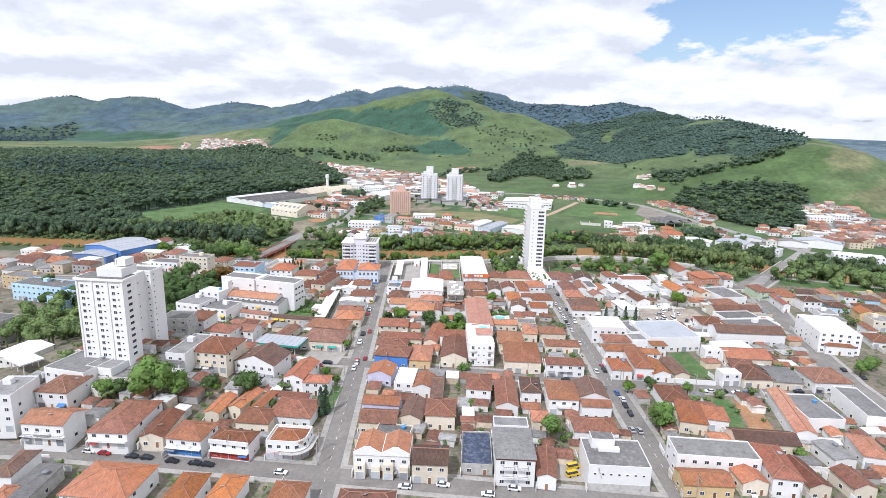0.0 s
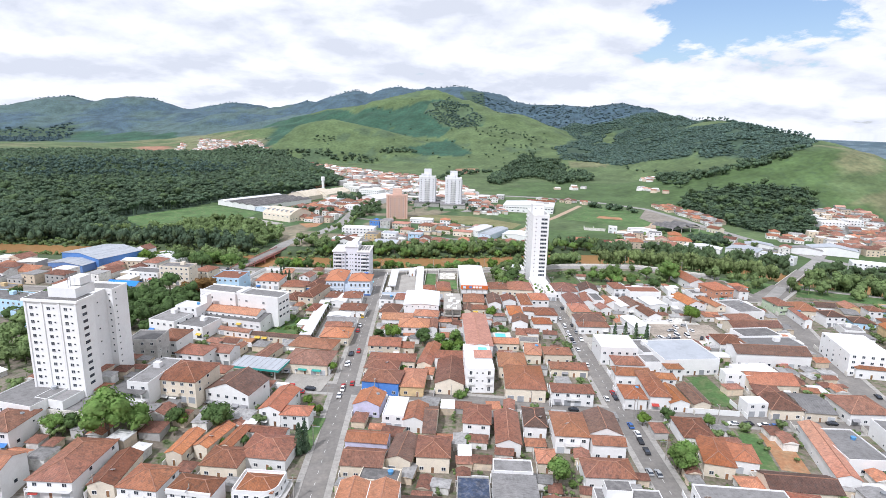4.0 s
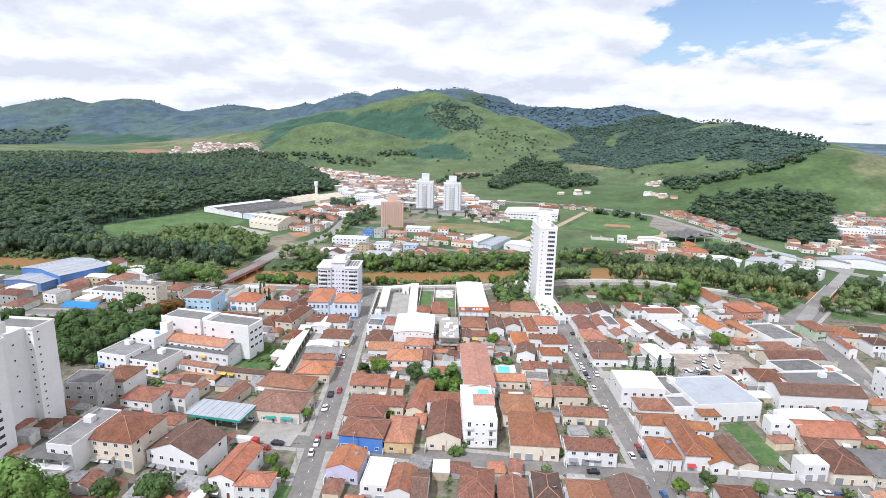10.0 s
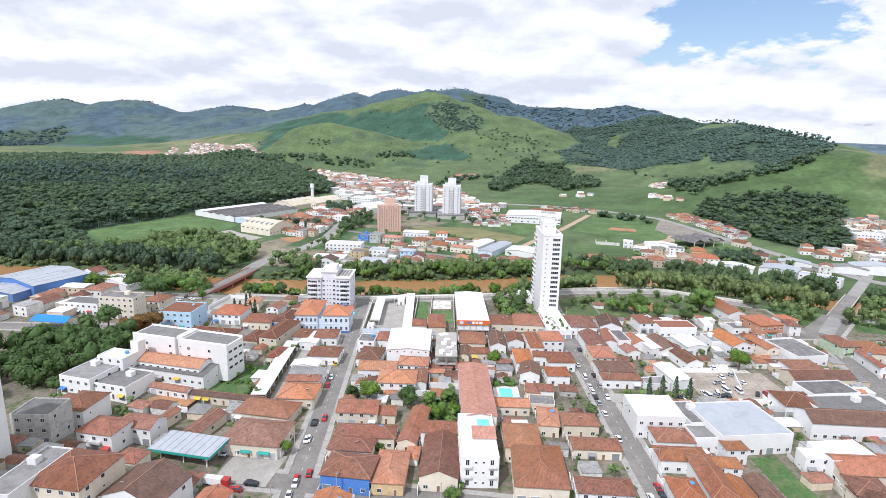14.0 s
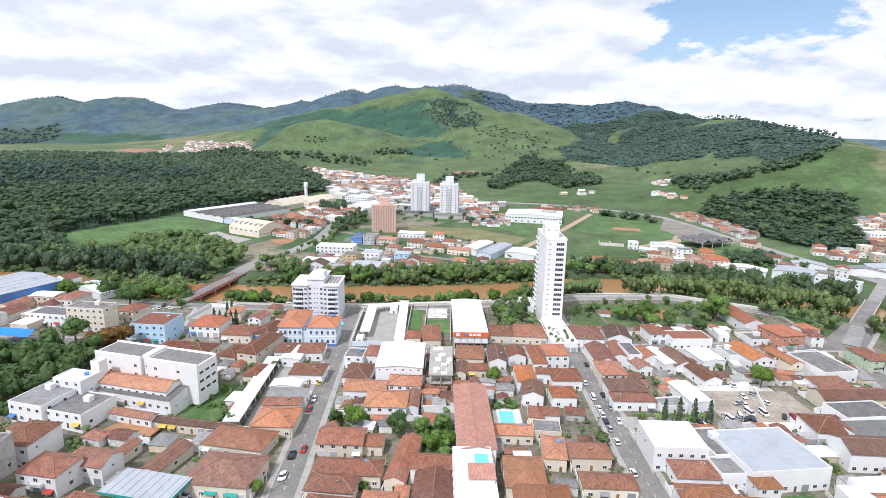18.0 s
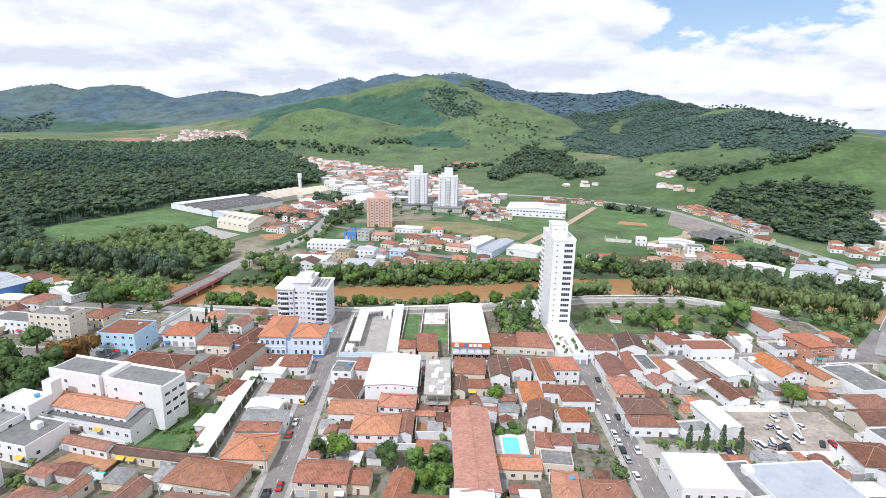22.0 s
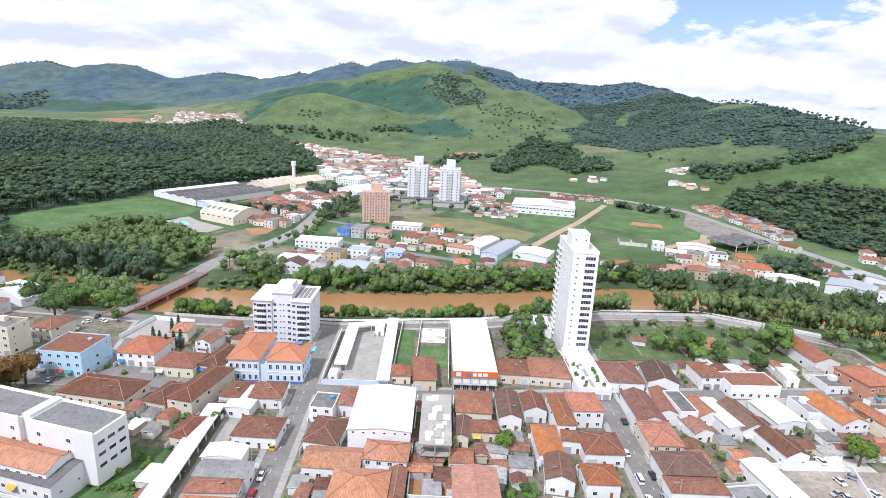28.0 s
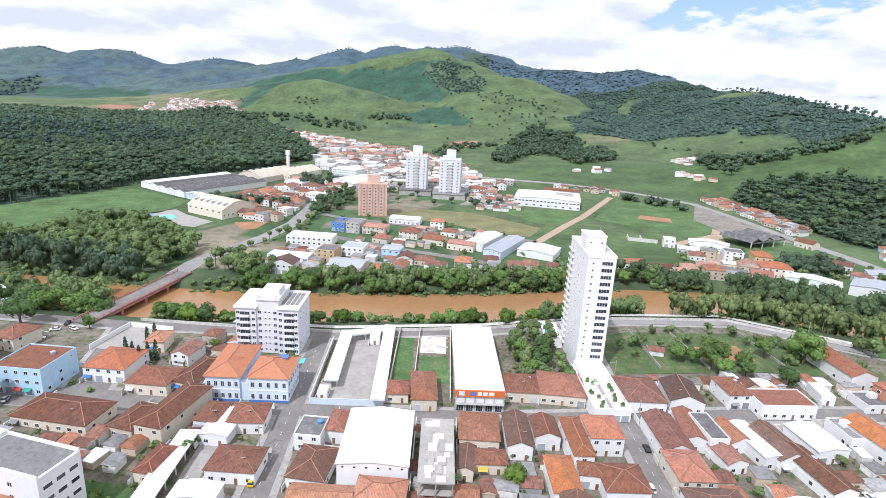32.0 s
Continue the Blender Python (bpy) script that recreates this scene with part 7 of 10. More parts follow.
for c in (-4.52, 4.52):
    pts = [(c - 4.5, 7.6), (c + 4.5, 7.6), (c + 4.5, 8.6), (c + 1.6, 10.2), (c + 1.0, 10.7), (c - 1.0, 10.7), (c - 1.6, 10.2), (c - 4.5, 8.6)]
    v = [(px, -6.45, pz) for px, pz in pts] + [(px, -6.15, pz) for px, pz in pts]
    k = len(pts)
    part("gable_parapet", mesh("gable_parapet", v, [tuple(range(k)), tuple(range(2 * k - 1, k - 1, -1))] + [(i, k + i, k + (i + 1) % k, (i + 1) % k) for i in range(k)], [WALL["W"]]), twin_house, "stepped white gable parapet")
    part("bay", boxes("bay", [(c - 3.9, -7.9, 0, c - 0.6, -6.1, 5.2), (c + 1.4, -7.4, 0, c + 4.1, -6.1, 4.2)], WALL["c"]), twin_house, "cream stepped front bay")
    opening(twin_house, "win", c - 2.2, -7.9, 3.4, 0)
    opening(twin_house, "shop", c - 2.2, -7.9, 0.0, 0)
    opening(twin_house, "shop", c + 2.7, -7.4, 0.0, 0)

# ---- landmarks of the town ----
PLACED = [(o.location.x, o.location.y, 7.5) for o in scene.objects if o.type == "EMPTY" and o.parent is None and o.name.startswith("house")]
PALE_BLUE = mat("very_pale_blue_render", (0.60, 0.68, 0.78), 0.85, 0.05, 0.2, 1.2, 0.0, (0.5, 0.55, 0.6), 0.3)
NEW_TILE = mat("new_orange_tile", (0.47, 0.195, 0.105), 0.8, 0.06, 0.3, 2.0, 0.05, (0.34, 0.16, 0.10), 0.4, 0.3, rows=0.40, ribs=0.07, streak=0.08)
ORANGE_SIGN = mat("orange_sign_board", (0.62, 0.16, 0.05), 0.5, 0.05)
BLUE_PAINT = mat("blue_paint", (0.10, 0.20, 0.48), 0.6, 0.08, 0.3, 2.0, 0.1)
TEAL = mat("teal_paint", (0.04, 0.32, 0.28), 0.6, 0.08, 0.3, 2.0, 0.1)
YELLOW = mat("yellow_paint", (0.75, 0.48, 0.03), 0.4, 0.05)


def school():
    ob = thing("school", pose(-60.5, 378.5, 0.17, 0, 0, 1), "pale blue two-storey school with two orange hipped wings", "school")
    for x0, x1, d, h in ((-14, -2, 25, 10.0), (1.2, 15.2, 16, 10.0)):
        part("wing", boxes("wing", [(x0, 0, 0, x1, d, h)], PALE_BLUE), ob)
        a, b, q = (x0 + x1) / 2, (x1 - x0) / 2 + 0.7, 0.42
        e0, e1 = -0.7, d + 0.7
        z1 = h + b * q if b < d / 2 else h + (d / 2 + 0.7) * q
        m = min(b, d / 2 + 0.7)
        r1, r2 = ((a, e0 + m, z1), (a, e1 - m + 0.01, z1)) if b <= d / 2 + 0.7 else ((a - b + m, d / 2, z1), (a + b - m, d / 2, z1))
        c = [(a - b, e0, h), (a + b, e0, h), (a + b, e1, h), (a - b, e1, h)]
        tops = [[c[0], c[1], r1], [c[2], c[3], r2], [c[1], c[2], r2, r1], [c[3], c[0], r1, r2]]
        roof = part("roof", slab_roof(tops, "roof", NEW_TILE), ob)
        part("ridge_tiles", rods("ridge_tiles", [(c[0], r1), (c[1], r1), (c[2], r2), (c[3], r2), (r1, r2)], 0.12, RIDGE), roof)
        part("cornice", boxes("cornice", [(x0 - 0.1, -0.15, h - 0.7, x1 + 0.1, 0, h - 0.2)], TRIM), ob)
        part("plinth_band", boxes("plinth_band", [(x0 - 0.05, -0.12, 4.6, x1 + 0.05, 0, 4.9)], TRIM), ob)
        part("plinth", boxes("plinth", [(x0 - 0.04, -0.1, 0, x1 + 0.04, 0, 0.9)], BLUE_PAINT), ob)
        n = 5
        for i in range(n):
            px = x0 + (x1 - x0) * (i + 0.5) / n
            opening(ob, "tall", px, 0, 1.4, 0)
            opening(ob, "tall", px, 0, 6.0, 0)
        if x1 > 10:
            for i in range(5):
                opening(ob, "tall", x1, d * (i + 0.5) / 5, 1.4, 90)
                opening(ob, "tall", x1, d * (i + 0.5) / 5, 6.0, 90)
    part("link", boxes("link", [(-2, 0.8, 0, 1.2, 14, 7.5)], PALE_BLUE), ob)
    part("porch", boxes("porch", [(-17.5, 0.5, 0, -14, 12, 3.6)], PALE_BLUE), ob)
    dish(ob, -5.5, 10, 12.2)
    part("solar_panel", boxes("solar_panel", [(9.5, 10.5, 12.2, 12.5, 13.5, 12.35)], BLUE_PAINT), ob)


def court_complex():
    slab("court", -24, 408, 20, 56, 0, CONCRETE, "grey concrete courtyard with worn patches", "courtyard")
    canopy(-32.8, 411.5, 5.4, 44, 1.5, 4.2, ROOF["w"], "long white-roofed open gallery round a courtyard", thick=0.7)
    canopy(-14.0, 409.5, 5.2, 65, 1.5, 4.4, ROOF["w"], "long white-roofed open gallery beside a lawn", thick=0.7)
    canopy(-25.6, 434.8, 18.5, 5.0, 22, 4.0, ROOF["w"], "white-roofed gallery at the back of a courtyard", thick=0.7)
    house(-20.5, 432, 4.5, 6, 0, 4.6, "F", "w", "W", 1, name="kiosk")
    house(-34.0, 384.5, 3.6, 5, 0, 3.4, "F", "w", "W", 1, name="kiosk")
    wall_run("blue_wall", (-37.5, 379.2), (-11.4, 379.9), 2.3, PALE_BLUE, "pale blue yard wall along the street")
    wall_run("side_wall", (-38.0, 380), (-39.0, 431), 2.2, WALL["W"], "white yard wall along the street")
    slab("lawn", -6.5, 418, 7.5, 40, 1, GRASS, "green lawn behind a wall", "lawn", 0.19)
    slab("lawn", 6.5, 409, 12, 22, 1, GRASS, "green back lawn with a bare patch", "lawn", 0.19)
    slab("rubble_patch", 5.5, 432, 12, 17, 0, PALE, "pale rubble floor of a demolished building", "rubble", 0.2)
    wall_run("yard_wall", (-10.6, 382), (-10.2, 446), 2.0, PALE, "grey yard wall between lots")
    wall_run("yard_wall", (-1.2, 398), (-0.8, 446), 2.0, PALE, "grey yard wall between lots")
    wall_run("yard_wall", (13.0, 384), (13.4, 446), 2.2, PALE, "grey yard wall between lots")
    for i in range(9):
        x, y = rng.uniform(0, 11), rng.uniform(424, 440)
        tagged(new("rubble_wall", boxes("rubble_wall", [(x, y, 0.2, x + rng.uniform(1, 4), y + 0.3, rng.uniform(0.7, 1.6))], PALE)), "broken low remains of a pale wall", "wall")


def store_front():
    ob = thing("store_sign", pose(23.4, 379.4, 0.17, 0, 0, 1), "orange store fascia with plain white bars and a round mark", "sign")
    part("board", boxes("board", [(-9.0, -0.55, 6.0, 9.0, -0.1, 8.6)], ORANGE_SIGN), ob)
    part("mark", boxes("mark", [(-7.6, -0.7, 6.5, -5.6, -0.55, 8.2)], PALE_BLUE), ob, "pale blue round mark")
    for i, (x, w) in enumerate(((-3.4, 2.0), (-0.8, 1.6), (1.2, 1.6), (3.2, 2.0))):
        part("letter_bar", boxes("letter_bar", [(x - 0.1, -0.68, 6.7, x + w - 0.2, -0.55, 8.0)], TRIM if i else BLUE_PAINT), ob)
    for i in range(5):
        opening(ob, "glassdoor", -7 + i * 3.5, 0.0, 0.0, 0)
    for i in range(6):
        part("pillar", boxes("pillar", [(-8.9 + i * 3.5, -0.3, 0, -8.6 + i * 3.5, 0.02, 5.8)], WALL["G"]), ob)
    part("awning", boxes("awning", [(-8.8, -1.3, 3.1, 8.8, -0.1, 3.3)], WALL["G"]), ob)


def hotel():
    ob = thing("hotel", pose(-108.6, 324.5, 4.6, 0, 0, -14.4), "long white four-storey building with a notched flat roof", "building")
    part("wing", boxes("wing", [(-24.3, -6, -3, -2.0, 6, 13.4)], WALL["W"]), ob)
    part("wing", boxes("wing", [(1.0, -6, -3, 24.3, 6, 13.4)], WALL["W"]), ob)
    part("core", boxes("core", [(-2.0, -4.6, -3, 1.0, 6, 14.4)], WALL["W"]), ob)
    for x0, x1 in ((-23.6, -2.6), (1.6, 23.6)):
        part("flat_roof", boxes("flat_roof", [(x0, -5.3, 13.42, x1, 5.3, 13.5)], ROOF["g"]), ob)
        for r in ((x0 - 0.7, -6, x1 + 0.6, -5.6), (x0 - 0.7, 5.6, x1 + 0.6, 6)):
            part("parapet", boxes("parapet", [(r[0], r[1], 13.4, r[2], r[3], 14.1)], TRIM), ob)
    for k in range(3):
        z = 2.2 + k * 3.6
        for x in (-17, -4.6, 5.0, 15.5):
            opening(ob, "win", x, -6, z, 0)
        opening(ob, "small", -0.5, -4.6, z, 0)
        for y in (-3.6, 0, 3.6):
            opening(ob, "band", 24.3, y, z, 90)


def gas_station():
    slab("forecourt", -66, 254, 38, 17, -8, CONCRETE, "pale concrete filling-station forecourt", "forecourt", 0.2)
    can = canopy(-78.2, 257, 22.7, 12, -10.7, 6.0, ROOF["b"], "wide filling-station canopy with a teal edge", 0.2, 0.7, TEAL)
    for i in range(9):
        part("roof_seam", boxes("roof_seam", [(-11 + i * 2.7, -5.9, 6.0, -10.9 + i * 2.7, 5.9, 6.07)], ROOF["g"]), can)
    for i in range(3):
        p = thing("fuel_pump", pose(-84 + i * 5.5, 257.5 - i * 1.0, 0.2, 0, 0, -10), "white and teal fuel pump under a canopy", "pump", "fuel pumps")
        part("body", boxes("body", [(-0.45, -0.3, 0, 0.45, 0.3, 1.7)], TRIM), p)
        part("panel", boxes("panel", [(-0.4, -0.34, 0.9, 0.4, -0.3, 1.5)], TEAL), p)
    k = house(-55, 262, 15, 5, -7, 3.6, "F", "w", "W", 1, name="kiosk")
    for x in (-4.5, 2.0):
        part("awning", slab_roof([[(x - 2, -5.0, 2.3), (x + 2, -5.0, 2.3), (x + 2, -2.5, 3.2), (x - 2, -2.5, 3.2)]], "awning", TEAL), k, "teal awning")
    t = thing("tank_truck", pose(-64.5, 243.5, 0.05, 0, 0, -8), "white road tanker with a red cab", "truck")
    part("tank", rods("tank", [((-4, 0, 1.9), (2.6, 0, 1.9))], 1.05, TRIM), t)
    part("cab", boxes("cab", [(2.9, -1.15, 0.6, 5.0, 1.15, 2.9)], CAR["red"]), t)
    part("windscreen", boxes("windscreen", [(4.9, -1.0, 1.8, 5.03, 1.0, 2.6)], GLASS), t)
    part("chassis", boxes("chassis", [(-4, -0.9, 0.5, 4.8, 0.9, 0.8)], SHUTTER), t)
    for x in (-3.2, -2.0, 3.8):
        for s in (-1, 1):
            part("wheel", WHEEL, t, "", pose(x, s * 1.05, 0.5) @ Matrix.Diagonal((1.5, 1.3, 1.5, 1)))


def long_pink():
    house(20.2, 294, 12.2, 45, 1, 10.6, "P", "p", "W", 3, name="apartment_house")
    ob = house(18.9, 258.5, 12.2, 27, 1, 11.2, "F", "w", "W", 3, name="apartment_house", windows=False)
    for k in range(3):
        for x in (-3.9, 3.9):
            opening(ob, "tall", x, -13.5, 0.9 + k * 3.6, 0)
        for x in (-1.2, 1.2):
            opening(ob, "small", x, -13.5, 1.6 + k * 3.6, 0)
        for i in range(6):
            opening(ob, "win", 6.1, -11 + i * 4.4, 1.0 + k * 3.6, 90)
            opening(ob, "win", -6.1, -11 + i * 4.4, 1.0 + k * 3.6, -90)
    for x in (-3.9, 3.9):
        for k in (1, 2):
            part("balcony", boxes("balcony", [(x - 1.3, -14.4, k * 3.6 + 0.4, x + 1.3, -13.5, k * 3.6 + 0.6), (x - 1.3, -14.4, k * 3.6 + 0.6, x + 1.3, -14.3, k * 3.6 + 1.5)], TRIM), ob)
    part("roof_pool", boxes("roof_pool", [(0.6, 2, 10.8, 4.6, 9.5, 11.25)], POOL), ob, "turquoise rooftop pool")
    part("roof_room", boxes("roof_room", [(-1.6, -5, 10.7, 5.7, 1.2, 12.6)], WALL["W"]), ob)
    part("roof_room_cover", slab_roof([[(-2, -5.4, 12.6), (6, -5.4, 12.6), (6, 1.6, 13.3), (-2, 1.6, 13.3)]], "cover", ROOF["p"]), ob)


def unfinished():
    ob = thing("unfinished_house", pose(8.4, 345, 0.17, 0, 0, 0), "unfinished concrete house with a patched white roof slab", "building")
    part("slab", boxes("slab", [(-5.2, -15.5, 8.1, 5.2, 15.5, 8.5)], CONCRETE), ob)
    part("floor_slab", boxes("floor_slab", [(-5.0, -15.2, 4.0, 5.0, 15.2, 4.3)], CONCRETE), ob)
    part("wall", boxes("wall", [(-4.8, -11, 0, 4.8, 15.2, 8.1)], PALE), ob)
    for x in (-4.6, 0, 4.6):
        for y in (-15, -12.6):
            part("column", boxes("column", [(x - 0.2, y - 0.2, 0, x + 0.2, y + 0.2, 8.1)], CONCRETE), ob)
    for i in range(26):
        x, y = rng.uniform(-5, 2.2), rng.uniform(-15, 11.5)
        part("roof_patch", boxes("roof_patch", [(x, y, 8.5, x + rng.uniform(1.5, 3), y + rng.uniform(1.5, 4), 8.5 + rng.uniform(0.05, 0.5))], WALL["W"] if i % 3 else CONCRETE), ob)
    slab("bare_yard", 8, 321, 13, 17, 0, SOIL, "bare reddish soil yard", "yard", 0.19)
    wall_run("yard_wall", (0.9, 313), (14.5, 313), 3.0, WALL["W"], "white wall of a building yard")
    wall_run("yard_wall", (1.0, 313), (1.2, 370), 2.5, WALL["W"], "white wall of a building yard")
    wall_run("yard_wall", (14.6, 250), (14.9, 371), 2.5, PALE, "long grey wall between lots")


def pool_yard():
    slab("pool_deck", 34.8, 310, 11, 15, 0, PALE, "pale tiled pool surround", "pool deck", 0.2)
    ob = slab("swimming_pool", 34.6, 310.2, 5.6, 10, 0, POOL, "turquoise rectangular garden pool", "pool", 0.24)
    slab("lawn", 34, 322, 12, 6, 0, GRASS, "green lawn beside the pool", "lawn", 0.19)
    slab("swimming_pool", -51.5, 411, 8.5, 4.5, 1, POOL, "turquoise pool between the school and a tall block", "pool", 0.3, 0.15)
    slab("swimming_pool", -98, 288, 7.5, 4.5, -12, POOL, "small turquoise garden pool", "pool", 0.6 + rise(-98, 288), 0.6)


# ---- vehicles ----
CAR = {"white": mat("white_car_paint", (0.78, 0.78, 0.78), 0.25, 0.02), "van": None, "red": mat("red_car_paint", (0.42, 0.03, 0.03), 0.25, 0.02), "dark": mat("dark_car_paint", (0.03, 0.032, 0.038), 0.2, 0.05),
       "silver": mat("silver_car_paint", (0.45, 0.46, 0.47), 0.3, 0.03, metal=0.4), "blue": mat("blue_car_paint", (0.05, 0.13, 0.36), 0.25, 0.03), "yellow": YELLOW}
RUBBER = mat("tyre_rubber", (0.025, 0.025, 0.025), 0.9, 0.1)


def wheel_mesh():
    v, f, n = [], [], 12
    for y in (-0.11, 0.11):
        v += [(0.32 * math.cos(i * math.tau / n), y, 0.32 * math.sin(i * math.tau / n)) for i in range(n)]
    f = [(i, (i + 1) % n, n + (i + 1) % n, n + i) for i in range(n)] + [tuple(range(n)), tuple(range(2 * n - 1, n - 1, -1))]
    return mesh("wheel", v, f, [RUBBER])


WHEEL = wheel_mesh()


def car_meshes(paint, van):
    prof = [(-2.1, 0.35), (2.1, 0.35), (2.15, 0.7), (1.0, 0.95), (-1.9, 0.98), (-2.15, 0.8)] if not van else [(-2.3, 0.35), (2.3, 0.35), (2.35, 0.9), (1.7, 1.15), (-2.3, 1.15)]
    roof = [(1.0, 0.95), (0.25, 1.42), (-1.2, 1.45), (-1.9, 0.98)] if not van else [(1.7, 1.15), (1.2, 1.95), (-2.3, 1.98), (-2.3, 1.15)]

    def extrude(name, pts, w0, w1, m):
        n = len(pts)
        zt = max(p[1] for p in pts)
        zb = min(p[1] for p in pts)
        wid = lambda z: w0 + (w1 - w0) * (z - zb) / (zt - zb)
        v = [(x, -wid(z), z) for x, z in pts] + [(x, wid(z), z) for x, z in pts]
        f = [tuple(range(n)), tuple(range(2 * n - 1, n - 1, -1))] + [(i, n + i, n + (i + 1) % n, (i + 1) % n) for i in range(n)]
        return mesh(name, v, f, [m])

    body = extrude("body", prof, 0.86, 0.84, paint)
    cabin = extrude("cabin", roof, 0.80, 0.62, GLASS)
    t = roof[1][1] + 0.02
    top = boxes("roof_panel", [(roof[2][0] - 0.02, -0.62, t - 0.04, roof[1][0] + 0.05, 0.62, t + 0.03)], paint)
    return body, cabin, top


CAR_PARTS = {k: car_meshes(m or CAR["white"], k in ("van", "yellow")) for k, m in CAR.items()}
CAR_LABEL = {"white": "white hatchback car by the kerb", "van": "white delivery van by the kerb", "red": "red hatchback car on the street", "dark": "dark grey car on the street", "silver": "silver car parked in the open", "blue": "blue car parked by the kerb", "yellow": "yellow van parked in a walled lot"}


def car(x, y, rot, colour):
    z = 0.03 if (abs(x - 76) < 5 or abs(x - L(y)) < 5 or abs(y - A(x)) < 5 or x > 160) else 0.18 + (0.0 if x > -60 else rise(x, y))
    ob = thing("car", pose(x, y, z, 0, 0, rot + (180 if rng.random() < 0.5 else 0)), CAR_LABEL[colour], "van" if colour in ("van", "yellow") else "car", "parked vehicles")
    body, cabin, top = CAR_PARTS[colour]
    part("body", body, ob)
    c = part("cabin", cabin, ob, "dark glazed cabin")
    part("roof_panel", top, c)
    for px in (-1.35, 1.35):
        for s in (-1, 1):
            part("wheel", WHEEL, ob, "", pose(px, s * 0.78, 0.32))


school()
court_complex()
store_front()
hotel()
gas_station()
long_pink()
unfinished()
pool_yard()
canopy(-68.9, 325.5, 6.2, 58.5, 1.5, 4.2, ROOF["w"], "very long narrow white canopy beside a drive", thick=0.35)
slab("drive", -62.5, 325, 6, 60, 1.5, CONCRETE, "grey concrete drive beside a canopy", "drive")
slab("grass_lot", -83, 318, 20, 30, -6, GRASS, "rough grassy lot behind walls", "lot", 0.19 + 0.6)
house(-139.5, 385.5, 18.3, 18, -4, 10.4, "F", "r", "b", 3, name="town_hall")
house(-180.2, 397, 21.3, 11, -6, 13.2, "F", "d", "c", 4, name="apartment_house")
slab("paved_lot", -124, 424, 22, 24, -8, CONCRETE, "pale paved lot behind white walls", "lot", 0.2)
wall_run("lot_wall", (-133, 436), (-112, 433), 2.2, WALL["W"], "white wall round a paved lot")
wall_run("lot_wall", (-137, 412), (-133, 436), 2.2, WALL["W"], "white wall round a paved lot")
canopy(-172, 214, 14, 9, -30, 5.0, ROOF["w"], "white flat canopy over a forecourt", rise(-172, 214))
slab("grass_lot", 121.5, 252, 10, 28, 1, GRASS, "rough green lot behind walls", "lot", 0.2)
slab("grass_lot", -46, 210, 8, 22, -2, GRASS, "sloping grass strip beside the street", "lot", 0.2)
slab("gravel_lot", 141, 322, 32, 42, 8, PALE, "pale gravel yard with parked cars and trucks", "yard", 0.2)
slab("forecourt", 96, 309, 34, 8, 1, CONCRETE, "concrete forecourt with planted palms", "forecourt", 0.2)
slab("walled_lot", 43, 168, 10, 18, -5, CONCRETE, "walled lot with yellow vans", "lot", 0.2)
slab("bare_lot", 126, 205, 9, 24, -12, SOIL, "bare earth building lot", "lot", 0.2)
slab("grass_lot", 117, 206, 7, 24, -12, GRASS, "rough grass building lot", "lot", 0.2)
slab("grass_lot", 6, 292, 13, 20, 0, GRASS, "overgrown green garden behind white walls", "garden", 0.2)
wall_run("lot_wall", (102, 232), (123, 230), 2.2, WALL["W"], "white wall along the street")
wall_run("lot_wall", (-12, 306), (13, 307), 2.4, WALL["W"], "white garden wall")
car(-129.4, 170.3, -6, "van")
car(-118.3, 168.9, -6, "white")
car(-112.6, 168.0, -6, "red")
car(-102.6, 166.5, -6, "dark")
car(-97.3, 166.0, -6, "dark")
car(-88.1, 164.4, -6, "dark")
car(-80.1, 163.5, -6, "dark")
car(-75.7, 162.9, -6, "dark")
car(-50.7, 159.6, -6, "white")
car(1.8, 155.2, -6, "white")
car(-10.2, 153.8, -6, "white")
car(-39.4, 244.8, 92, "white")
car(-41.6, 282.0, 92, "dark")
car(-38.8, 285.6, 92, "red")
car(-41.4, 270.6, 92, "white")
car(-53.3, 244.1, -6, "dark")
car(-56.9, 240.8, -6, "red")
car(24.1, 154.1, -6, "white")
car(15.6, 151.1, -6, "white")
car(72.8, 241.8, 90, "white")
car(76.9, 247.3, 90, "red")
car(76.8, 242.9, 90, "dark")
car(76.0, 220.3, 90, "blue")
car(76.7, 214.5, 90, "white")
car(76.2, 209.5, 90, "dark")
car(76.2, 203.0, 90, "dark")
car(72.8, 190.7, 90, "silver")
car(75.5, 190.0, 90, "silver")
car(72.8, 294.4, 90, "white")
car(72.8, 275.8, 90, "white")
car(39.7, 172.5, 100, "yellow")
car(44.7, 171.7, 20, "yellow")
car(45.2, 166.0, 20, "yellow")
car(44.1, 161.9, 20, "yellow")
car(56.5, 231.5, -6, "dark")
car(78.2, 361.2, 90, "dark")
car(72.8, 341.6, 90, "white")
car(72.8, 328.1, 90, "van")
car(72.8, 318.8, 90, "white")
car(72.8, 313.6, 90, "white")
car(72.8, 308.7, 90, "dark")
car(77.7, 319.9, 90, "silver")
car(77.8, 308.6, 90, "white")
car(77.8, 330.3, 90, "dark")
car(72.8, 303.3, 90, "silver")
car(122.5, 312.4, 100, "van")
car(126.0, 312.3, -30, "silver")
car(129.2, 311.9, 20, "dark")
car(131.9, 312.4, 80, "dark")
car(144.8, 348.7, 100, "silver")
car(138.5, 342.0, 100, "white")
car(137.9, 331.2, 100, "white")
car(132.6, 325.2, 20, "silver")
car(134.8, 323.4, 80, "white")
car(144.8, 326.1, 100, "white")
car(143.8, 333.5, -30, "silver")
car(109.4, 309.0, 100, "dark")
car(112.1, 308.5, 20, "white")
